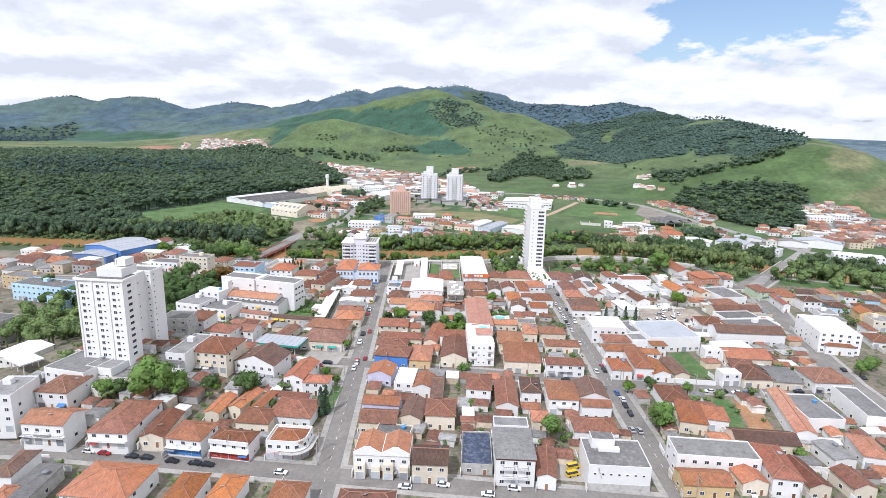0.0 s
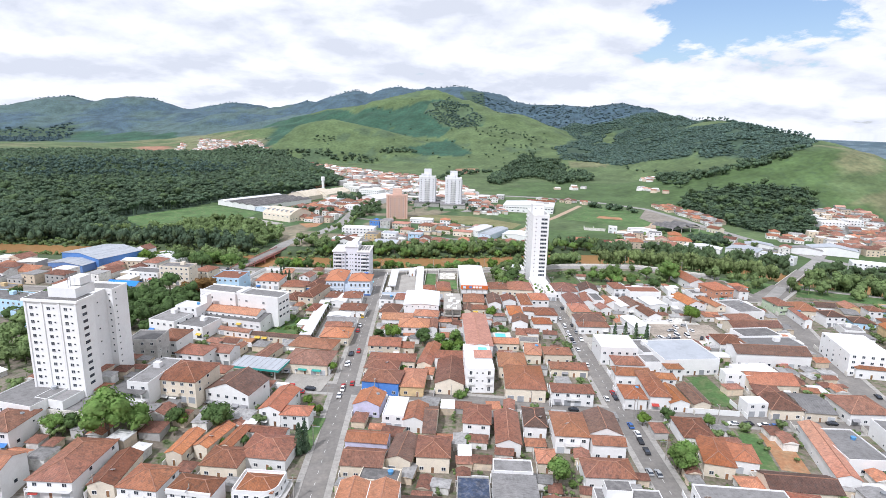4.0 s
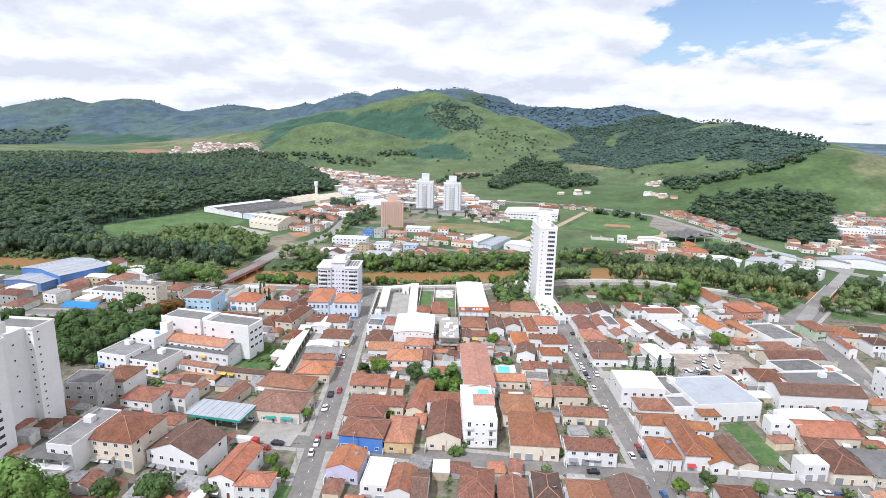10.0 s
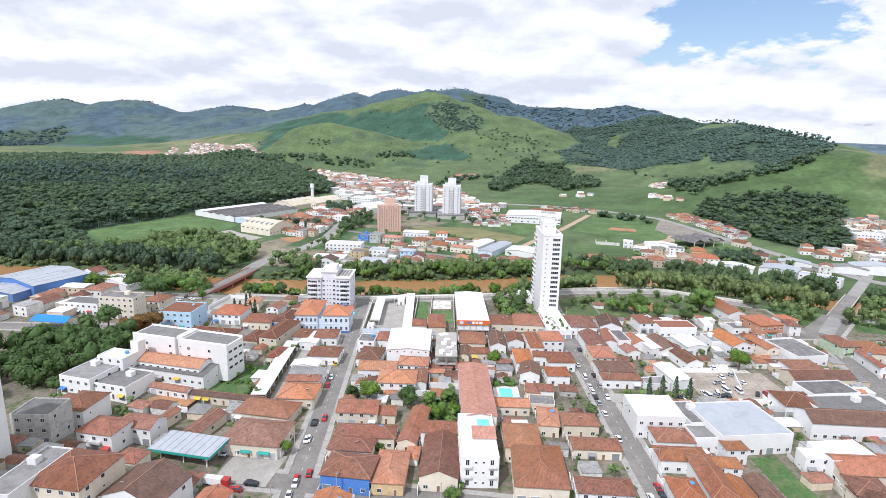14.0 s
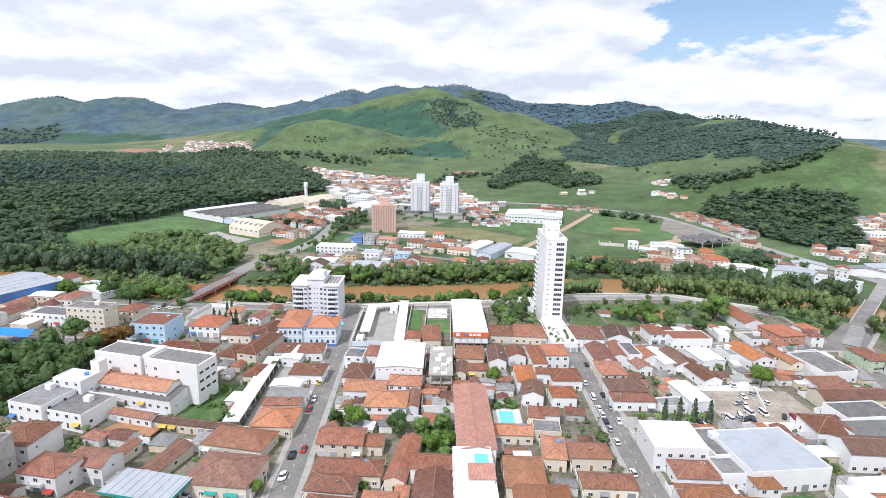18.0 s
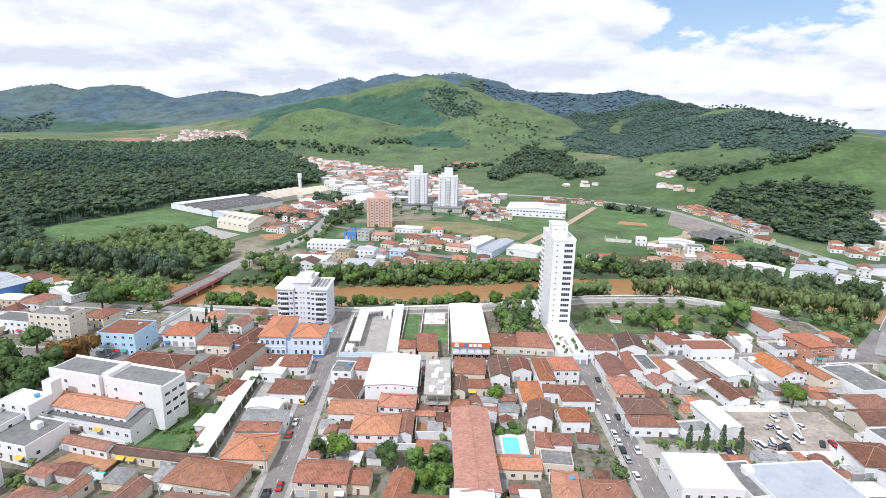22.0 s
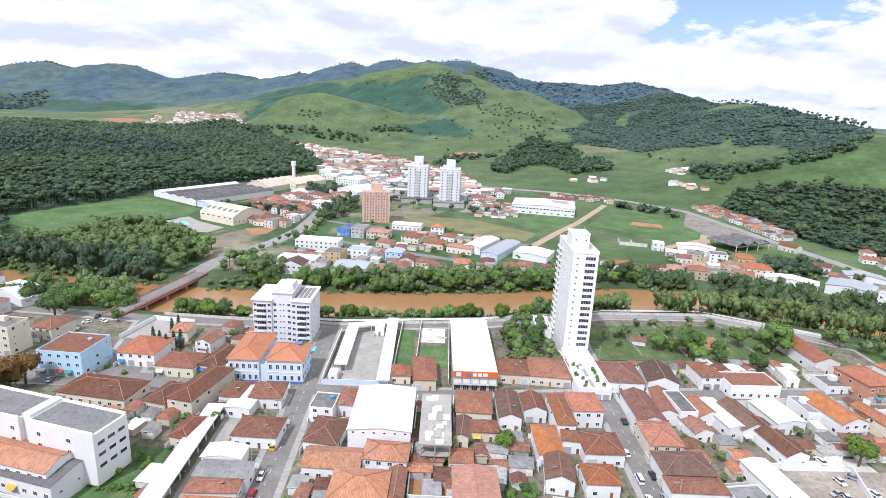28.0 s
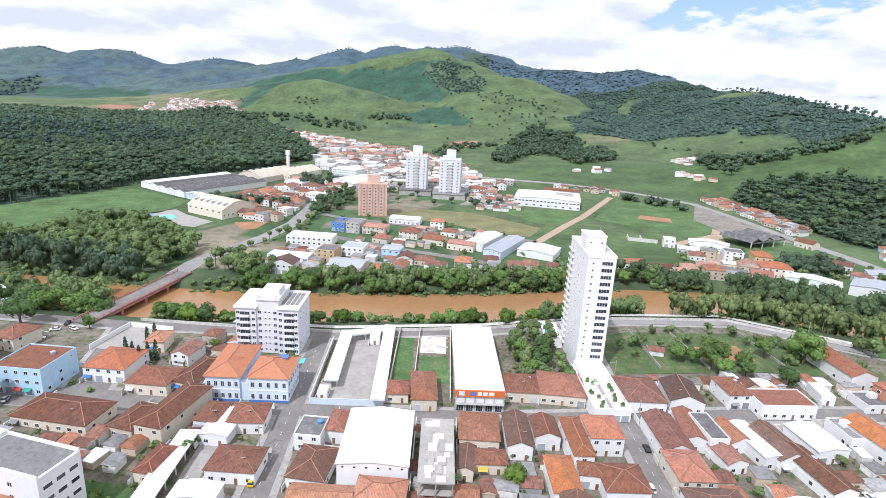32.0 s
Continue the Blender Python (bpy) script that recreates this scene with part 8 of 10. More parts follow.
car(182.0, 357.8, 78, "silver")
car(-44.3, 336.8, 92, "yellow")
car(-43.5, 321.7, 92, "white")
car(-43.5, 313.7, 92, "red")
car(-237.3, 454.8, 100, "white")
car(-230.3, 452.7, 20, "white")
car(-223.4, 451.6, 80, "dark")
car(-162.4, 428.4, 20, "white")
car(-161.4, 435.4, 100, "dark")
car(-155.2, 430.3, -30, "white")
car(-162.9, 419.5, 20, "white")
car(-141.3, 371.8, 100, "silver")
car(-102.7, 312.7, -30, "white")
car(-42.2, 281.7, 92, "dark")
car(-42.0, 270.0, 92, "white")
car(-39.7, 247.3, 92, "red")
car(-36.2, 250.2, 92, "red")
car(-39.8, 238.8, 92, "white")
car(-52.9, 243.8, -6, "dark")
car(-67.3, 259.9, 80, "white")
car(117.3, 223.4, -6, "white")
car(123.0, 223.6, -6, "dark")
car(128.7, 222.8, -6, "white")
car(132.8, 222.0, -6, "blue")
car(157.1, 225.3, -6, "dark")
car(193.7, 249.7, 78, "dark")
car(199.7, 274.0, 78, "white")
car(197.0, 289.4, 78, "white")
car(196.9, 241.1, 78, "dark")
car(98.8, 154.2, 80, "white")
for i in range(14):
    car(-240 + (i % 7) * 4.6 + 1.2 * (i // 7), 444 + (i // 7) * 9.0 - 0.35 * (i % 7), 78, ("white", "dark", "silver", "white", "red", "silver", "dark", "white", "silver", "white", "dark", "blue", "white", "silver")[i])


# ---- the far side of the river ----
def strip(name, line, width, material, label, lift=0.08, kind="structure"):
    """A road or path that follows the land."""
    v, f = [], []
    pts = []
    for (ax, ay), (bx, by) in zip(line[:-1], line[1:]):
        n = max(1, int(math.hypot(bx - ax, by - ay) / 12))
        pts += [(ax + (bx - ax) * i / n, ay + (by - ay) * i / n) for i in range(n)]
    pts.append(line[-1])
    for i, (x, y) in enumerate(pts):
        a, b = pts[max(i - 1, 0)], pts[min(i + 1, len(pts) - 1)]
        d = Vector((b[0] - a[0], b[1] - a[1])).normalized()
        for s in (-1, 1):
            px, py = x - d.y * s * width / 2, y + d.x * s * width / 2
            v.append((px, py, max(float(land(px, py)), -0.2) + lift))
        if i:
            k = 2 * i
            f.append((k - 2, k - 1, k + 1, k))
    f = [tuple(reversed(q)) for q in f]
    return tagged(new(name, mesh(name, v, f, [material])), label, "road", "", kind)


AVENUE = mat("pale_worn_asphalt", (0.30, 0.29, 0.275), 0.92, 0.1, 0.06, 0.8, 0.0, (0.22, 0.215, 0.2), 0.6)
DIRT = mat("pale_dirt", (0.42, 0.32, 0.23), 0.95, 0.12, 0.1, 0.8, 0.0, (0.3, 0.22, 0.15), 0.5)
strip("avenue", [(-146, 508), (-145, 530), (-140, 551), (-122, 598), (-113, 644), (-113, 726), (-109, 823), (-100, 900), (-120, 1000), (-170, 1150)], 12, AVENUE, "grey avenue leading away from the bridge")
strip("verge", [(-137, 560), (-115, 600), (-106, 644), (-106, 700)], 9, GRASS, "green verge beside the avenue", 0.07)
strip("highway", [(30, 945), (150, 922), (205, 900), (242, 873), (290, 820), (304, 744), (313, 680), (322, 636), (330, 592), (345, 520), (420, 430)], 12, AVENUE, "grey highway along the foot of the hill", 0.1)
strip("dirt_road", [(75, 606), (82, 620), (117, 682), (141, 721), (201, 837)], 7, DIRT, "pale dirt road through green lots", 0.12)
strip("side_street", [(-118, 626), (-80, 612), (-34, 588), (16, 570), (50, 556), (90, 545)], 7, ASPHALT, "narrow grey street among far houses", 0.11)
strip("side_street", [(-113, 690), (-80, 672), (-20, 655), (40, 640), (82, 622)], 7, ASPHALT, "narrow grey street among far houses", 0.12)
strip("side_street", [(28, 752), (64, 832), (84, 890), (88, 926)], 8, AVENUE, "wide grey street beside the far towers", 0.13)
strip("river_road", [(228, 393), (231, 397), (260, 430), (289, 461), (346, 523), (404, 592)], 8, AVENUE, "pale road crossing the river to the highway", 0.3)
strip("river_street", [(84, 464), (100, 469.3), (160, 474.2), (217, 443.5)], 5.5, AVENUE, "pale concrete riverside street", 0.1)
strip("river_walk", [(-90, 447), (-40, 446), (30, 457), (100, 478), (160, 484), (215, 455)], 3.0, PALE, "pale riverside walk", 0.25)


def patch(name, poly, material, label, lift=0.1):
    xs, ys = [p[0] for p in poly], [p[1] for p in poly]
    v = [(x, y, float(land(x, y)) + lift) for x, y in poly]
    return tagged(new(name, mesh(name, v, [tuple(range(len(v)))], [material])), label, "field", "", "structure")


patch("garden_ground", [(82, 412), (150, 420), (205, 418), (196, 440), (160, 460), (100, 456), (84, 448)], mat("rough_garden", (0.085, 0.135, 0.050), 0.95, 0.25, 0.07, 0.7, 0.0, (0.19, 0.165, 0.10), 0.7, 0.3), "green gardens between the houses and the river", 0.35)
patch("garden_plot", [(128, 428), (152, 431), (150, 446), (126, 442)], SOIL, "bare earth plot in the gardens", 0.4)
for poly, z in (([(222, 404), (252, 432), (222, 446), (196, 456), (215, 436)], 0.06), ([(262, 418), (330, 394), (412, 326), (400, 318), (325, 376), (250, 400)], 0.21)):
    tagged(new("verge", prism("verge", poly, z - 0.3, z, GRASS)), "rough green verge beside the road", "verge", "", "structure")
patch("sports_field", [(-362, 645), (-347, 682), (-322, 726), (-297, 750), (-226, 708), (-228, 659), (-243, 637), (-282, 572), (-313, 597)], GRASS, "mown green sports field")
patch("earth_court", [(-159, 637), (-133, 648), (-136, 621), (-145, 614)], SOIL, "red earth playing court", 0.15)
patch("pool_terrace", [(-244, 644), (-222, 672), (-205, 655), (-176, 636), (-182, 616), (-216, 623)], CONCRETE, "pale paved terrace round bathing pools")
patch("bathing_pool", [(-232, 640), (-220, 630), (-206, 641), (-216, 653)], POOL, "pale blue bathing pool", 0.2)
patch("bathing_pool", [(-240, 644), (-235, 638), (-228, 646), (-233, 653)], TANK_BLUE, "small deep blue bathing pool", 0.2)
patch("green_lot", [(90, 690), (112, 690), (140, 735), (70, 752), (55, 745)], GRASS, "green lot beside a factory", 0.1)
patch("green_lot", [(150, 715), (255, 640), (320, 620), (300, 690), (262, 800), (215, 842)], GRASS, "large green lot with a bare red patch", 0.1)
patch("red_patch", [(196, 728), (226, 715), (230, 735), (205, 745)], SOIL, "bare red earth patch", 0.2)
patch("dry_lot", [(-66, 682), (-14, 722), (40, 716), (93, 668), (79, 636), (46, 644), (10, 672), (-35, 678)], mat("dry_grass", (0.185, 0.185, 0.085), 0.95, 0.2, 0.05, 0.6, 0.0, (0.25, 0.205, 0.13), 0.6), "dry yellow-green lot", 0.16)


def bridge():
    a, b = Vector((-155.2, 440.5)), Vector((-143.0, 508.0))
    d = b - a
    ob = thing("bridge", pose(a.x, a.y, 0, 0, 0, math.degrees(math.atan2(d.y, d.x))), "red-railed concrete road bridge over a brown river", "bridge")
    n = d.length
    part("deck", boxes("deck", [(-4, -4.6, 0.2, n + 4, 4.6, 0.8)], ASPHALT), ob)
    for s in (-1, 1):
        part("girder", boxes("girder", [(0, s * 4.0 - 0.4, -0.9, n, s * 4.0 + 0.4, 0.2)], BRIDGE_RED), ob)
        rail = part("railing", boxes("railing", [(-4, s * 4.6 - 0.12, 0.8, n + 4, s * 4.6 + 0.12, 1.05), (-4, s * 4.6 - 0.1, 1.65, n + 4, s * 4.6 + 0.1, 1.85)], BRIDGE_RED), ob, "faded red railing")
        for i in range(20):
            x = -3.5 + (n + 7) * i / 19
            part("baluster", boxes("baluster", [(x - 0.15, s * 4.6 - 0.14, 0.8, x + 0.15, s * 4.6 + 0.14, 1.95)], BRIDGE_RED), rail)
    for i in (1, 2, 3):
        x = n * i / 4
        part("pier", boxes("pier", [(x - 0.8, -3.8, -7, x + 0.8, 3.8, -0.9)], BRIDGE_RED), ob)


bridge()


def bridge_east():
    ob = thing("bridge", pose(277, 449, 0, 0, 0, 47), "pale concrete road bridge at the town's edge", "bridge")
    part("deck", boxes("deck", [(-34, -4.2, -0.6, 34, 4.2, 0.42)], ASPHALT), ob)
    for s in (-1, 1):
        part("parapet", boxes("parapet", [(-34, s * 4.2 - 0.15, 0.42, 34, s * 4.2 + 0.15, 1.1)], PALE), ob)
    for x in (-14, 14):
        part("pier", boxes("pier", [(x - 0.8, -4, -7, x + 0.8, 4, -0.6)], CONCRETE), ob)


bridge_east()


def water_tower(x, y):
    ob = thing("water_tower", pose(x, y, float(land(x, y)) - 0.2), "white cylindrical water tower", "tower")
    for nm, r0, z0, r1, z1 in (("shaft", 2.2, 0, 2.2, 19), ("tank", 3.0, 19, 3.0, 25)):
        v = [(r * math.cos(i * math.tau / 14), r * math.sin(i * math.tau / 14), z) for r, z in ((r0, z0), (r1, z1)) for i in range(14)]
        part(nm, mesh(nm, v, [(i, (i + 1) % 14, 14 + (i + 1) % 14, 14 + i) for i in range(14)] + [tuple(range(14, 28)), tuple(range(13, -1, -1))], [WALL["W"]]), ob)


water_tower(-194, 925)
zf = lambda x, y: float(land(x, y)) - 0.1
far = dict(group="buildings across the river", detail=0.4)
arch_hall(-181, 669, 35, 42, 61, 7.5, "cream sports hall with a rounded pale roof", zf(-181, 657))
DARK_SHEET = mat("dark_sheet_roof", (0.12, 0.115, 0.115), 0.75, 0.12, 0.1, 0.8, 0.15, (0.28, 0.27, 0.26), 0.5, **SHEET)
for i in range(5):
    shed("factory_hall", -273 + 63 * (i + 0.5) / 5, 803 - 43 * (i + 0.5) / 5, 15.4, 96, -33, 6.0, DARK_SHEET if i else ROOF["w"], WALL["W"], "long factory hall with a dark sheet roof" if i else "long factory hall with a white roof", "factory", 0.22, zf(-245, 780))
shed("factory_office", -222, 716, 26, 8, -33, 5.5, ROOF["w"], PALE_BLUE, "white and blue office before a factory", "office", 0.1, zf(-222, 716), 6)
arch_hall(-198, 852, 36, 60, -25, 6.0, "white factory hall with a rounded roof", zf(-198, 852))
arch_hall(-172, 880, 30, 60, -25, 6.0, "white factory hall with a rounded roof", zf(-172, 880))
hall = shed("factory_hall", 118, 781, 66, 46, -12, 9.0, ROOF["w"], WALL["W"], "large white-roofed factory with strip windows", "factory", 0.05, zf(118, 781))
for i in range(18):
    opening(hall, "band", -33 + 66 * (i + 0.5) / 18, -23, 5.6, 0, "", True)
    if i % 2:
        opening(hall, "band", -33 + 66 * (i + 0.5) / 18, -23, 1.6, 0, "", True)
part("plant_room", boxes("plant_room", [(8, 2, 9.4, 26, 12, 11.2)], WALL["G"]), hall)
shed("workshop", 78, 586, 26, 22, -25, 5.0, ROOF["w"], WALL["W"], "white-roofed workshop across the river", "workshop", 0.1, zf(78, 586))
shed("workshop", 54, 592, 13, 48, -28, 6.0, ROOF["b"], PALE_BLUE, "long pale blue workshop across the river", "workshop", 0.15, zf(54, 592), 4)
shed("workshop", 40, 606, 14, 38, -28, 6.0, ROOF["w"], WALL["W"], "long white workshop across the river", "workshop", 0.15, zf(40, 606), 4)
shed("market_hall", -95, 830, 38, 46, -30, 7.5, ROOF["w"], WALL["W"], "white hall with a raised roof", "hall", 0.2, zf(-95, 830), 6)
shed("depot", -266, 452, 44, 36, -25, 8.0, ROOF["b"], mat("blue_metal_wall", (0.10, 0.22, 0.50), 0.6, 0.08, 0.1, 0.6), "large blue metal depot", "depot", 0.1, 0.1)
shed("depot", -272, 430, 30, 22, -12, 5.5, ROOF["b"], mat("blue_wall", (0.14, 0.24, 0.48), 0.6, 0.08, 0.1, 0.6), "lower blue metal shed of a depot", "depot", 0.1, 0.1)
shed("depot", -216, 458, 34, 14, -30, 4.5, ROOF["w"], WALL["W"], "white low building with a pale roof", "building", 0.1, 0.1)
house(-240, 467, 12, 10, -20, 8, "P", "r", "W", 2, base=0.0, **far)
for hx, hy, hw, hd, hrot, hh, hs, hr, hc, hf in (
        (-83, 579, 32, 15, -4, 9.0, "F", "w", "W", 3), (-66, 553, 12, 14, -8, 8.0, "F", "g", "y", 3), (-51, 567, 15, 14, -8, 6.5, "F", "b", "W", 2), (-50, 533, 22, 18, -10, 4.6, "G", "b", "c", 1),
        (-25, 564, 12.5, 11, -11, 6.8, "H", "b", "b", 2), (-87, 525, 14, 13, -6, 6.2, "P", "d", "W", 2), (-90, 548, 27, 11, -6, 4.0, "F", "w", "W", 1), (-72, 633, 11, 16, -11, 7.0, "F", "g", "B", 2),
        (-60, 629, 11, 16, -11, 8.5, "F", "g", "G", 3), (-44, 627, 18, 14, -11, 6.0, "H", "p", "c", 2), (-23, 665, 26, 14, -8, 4.5, "G", "w", "W", 1), (4, 651, 11, 9, -8, 6.5, "H", "o", "W", 2),
        (-16, 618, 15, 12, -20, 5.5, "H", "r", "c", 2), (3, 603, 16, 11, -18, 4.5, "G", "o", "c", 1), (23, 592, 20, 11, -20, 5.0, "G", "p", "c", 1), (-116, 742, 18, 12, -18, 7.0, "F", "w", "W", 2),
        (14, 628, 12, 9, -20, 4.2, "H", "r", "W", 1), (-36, 600, 12, 10, -20, 4.2, "H", "r", "c", 1), (60, 771, 16, 11, -12, 4.2, "G", "r", "W", 1), (46, 822, 18, 13, -12, 6.0, "H", "r", "W", 2)):
    house(hx, hy, hw, hd, hrot, hh, hs, hr, hc, hf, base=zf(hx, hy), **far)
for p, q in (((44, 746), (66, 732)), ((66, 732), (72, 752)), ((52, 742), (58, 758)), ((44, 746), (50, 762))):
    wall_run("ruin_wall", p, q, 2.6, PALE, "grey roofless walls of an unfinished block", 0.3, zf(56, 746))
shed("workshop", 372, 545, 40, 18, -24, 6.0, ROOF["b"], WALL["W"], "pale grey-roofed depot beside the highway", "depot", 0.15, zf(372, 545))
shed("workshop", 312, 562, 24, 13, -24, 5.0, ROOF["b"], WALL["W"], "grey-roofed depot beside the highway", "depot", 0.15, zf(310, 560))
shed("workshop", 345, 545, 30, 10, -24, 5.0, ROOF["g"], WALL["W"], "long grey depot with pale stripes", "depot", 0.15, zf(345, 545))
house(352, 462, 36, 14, -25, 11, "F", "w", "W", 4, base=zf(352, 462), **far)
house(470, 690, 30, 16, -10, 9, "F", "w", "W", 3, base=zf(470, 690), **far)
house(505, 705, 18, 16, -10, 9, "F", "w", "W", 3, base=zf(505, 705), **far)


def open_shed(x, y, w, d, rot, h, roofm, label):
    """A wide double-pitched roof on posts, open on all sides."""
    ob = thing("open_shed", pose(x, y, zf(x, y), 0, 0, rot), label, "shed")
    for k in (-1, 0, 1):
        c, a = k * w / 3, w / 6
        tops = [[(c - a, d / 2, h), (c - a, -d / 2, h), (c, -d / 2, h + a * 0.4), (c, d / 2, h + a * 0.4)], [(c + a, -d / 2, h), (c + a, d / 2, h), (c, d / 2, h + a * 0.4), (c, -d / 2, h + a * 0.4)]]
        part("roof", slab_roof(tops, "roof", roofm, 0.2), ob)
    part("valance", boxes("valance", [(-w / 2, -d / 2 - 0.1, h - 1.0, w / 2, -d / 2, h + 0.1)], DARK_SHEET), ob)
    for i in range(4):
        for yy in (-d / 2 + 0.3, d / 2 - 0.3):
            part("post", boxes("post", [(-w / 2 + w * i / 3 - 0.25, yy - 0.25, 0, -w / 2 + w * i / 3 + 0.25, yy + 0.25, h)], PALE), ob)
    return ob


open_shed(266, 652, 44, 30, 28, 6.0, DARK_SHEET, "wide open timber shed with a dark sheet roof")
shed("workshop", 222, 634, 30, 9, -25, 4.0, ROOF["w"], WALL["W"], "low white-roofed store in an earth yard", "workshop", 0.1, zf(222, 634))
shed("workshop", 214, 622, 22, 8, -25, 3.6, ROOF["w"], WALL["W"], "low white-roofed store in an earth yard", "workshop", 0.1, zf(214, 622))
shed("workshop", 250, 546, 32, 13, -34, 4.5, ROOF["w"], WALL["W"], "white-roofed depot behind the river trees", "workshop", 0.1, zf(258, 553))
shed("workshop", 281, 531, 26, 22, -42, 6.5, ROOF["b"], WALL["W"], "broad pale metal-roofed depot beside the road", "depot", 0.12, zf(281, 531))
house(298, 506, 28, 10, -46, 7.0, "F", "b", "W", 2, base=zf(298, 506), **far)
house(136, 568, 22, 9, 6, 4.2, "G", "o", "W", 1, base=zf(136, 568), **far)
house(157, 562, 16, 8, -4, 3.4, "G", "r", "c", 1, base=zf(157, 562), **far)
house(309, 646, 15, 10, -62, 5.0, "G", "r", "c", 1, base=zf(309, 646), **far)
wall_run("ruin_wall", (160, 641), (182, 636), 3.0, PALE, "grey roofless walls of an unfinished store", 0.3, zf(170, 638))
wall_run("ruin_wall", (160, 641), (162, 652), 3.0, PALE, "grey roofless walls of an unfinished store", 0.3, zf(170, 638))
wall_run("ruin_wall", (170, 639), (172, 650), 3.0, PALE, "grey roofless walls of an unfinished store", 0.3, zf(170, 638))
house(240, 590, 12, 14, -15, 7.5, "H", "o", "y", 2, base=zf(240, 590), **far)
house(222, 596, 13, 12, -15, 8.0, "F", "g", "W", 3, base=zf(222, 596), **far)
house(236, 566, 20, 14, -15, 6.5, "H", "o", "c", 2, base=zf(236, 566), **far)
house(188, 629, 9, 9, -15, 7.0, "F", "w", "W", 2, base=zf(188, 642), **far)
house(144, 838, 40, 9, -12, 5.5, "G", "r", "W", 1, base=zf(144, 838), **far)
house(-112, 905, 34, 24, -20, 9.0, "F", "w", "W", 3, base=zf(-112, 905), **far)
house(-72, 876, 30, 20, -8, 7.0, "F", "g", "W", 2, base=zf(-72, 876), **far)
house(-150, 800, 22, 16, -20, 8.0, "F", "w", "W", 2, base=zf(-150, 800), **far)
house(-130, 786, 18, 13, -20, 6.5, "H", "r", "W", 2, base=zf(-130, 786), **far)
patch("gravel_apron", [(288, 812), (300, 744), (308, 690), (306, 655), (290, 672), (258, 690), (254, 736)], GRAVEL, "grey gravel apron beside the highway", 0.2)
patch("earth_yard", [(196, 640), (244, 676), (256, 700), (258, 690), (240, 640), (216, 560), (200, 590)], DIRT, "earth yard between sheds", 0.16)
patch("bare_bank", [(-216, 975), (-206, 1011), (-235, 1100), (-255, 1175), (-275, 1151), (-245, 1050)], SOIL, "bare red earth bank in the wood", 0.5)


def free(x, y, r):
    return all((x - px) ** 2 + (y - py) ** 2 > (r + pr) ** 2 for px, py, pr in PLACED)


C_WALL = [mat("small_house_" + k, c, 0.88, 0.08, 0.2, 1.2, 0.18, (0.36, 0.33, 0.3), 0.5, island=True) for k, c in (("white", (0.74, 0.73, 0.70)), ("cream", (0.62, 0.52, 0.40)), ("grey", (0.42, 0.41, 0.40)))]
C_ROOF = {"p": mat("small_pink_tile", (0.40, 0.235, 0.18), 0.88, 0.2, 0.3, 2.5, 0.3, (0.24, 0.15, 0.12), 0.6, 0.4, rows=0.46, ribs=0.12, streak=0.22, island=True), "o": mat("small_orange_tile", (0.38, 0.17, 0.10), 0.88, 0.2, 0.3, 2.5, 0.3, (0.2, 0.11, 0.08), 0.7, 0.4, rows=0.46, ribs=0.12, streak=0.22, island=True), "r": mat("small_brown_tile", (0.24, 0.115, 0.082), 0.88, 0.2, 0.3, 2.5, 0.35, (0.1, 0.07, 0.055), 0.7, 0.4, rows=0.46, ribs=0.12, streak=0.22, island=True),
          "g": mat("small_grey_sheet", (0.30, 0.295, 0.29), 0.8, 0.15, 0.3, 1.5, 0.4, (0.14, 0.135, 0.13), 0.6, island=True), "w": mat("small_white_sheet", (0.70, 0.70, 0.69), 0.6, 0.08, 0.3, 1.5, 0.12, (0.45, 0.44, 0.42), 0.5, island=True)}


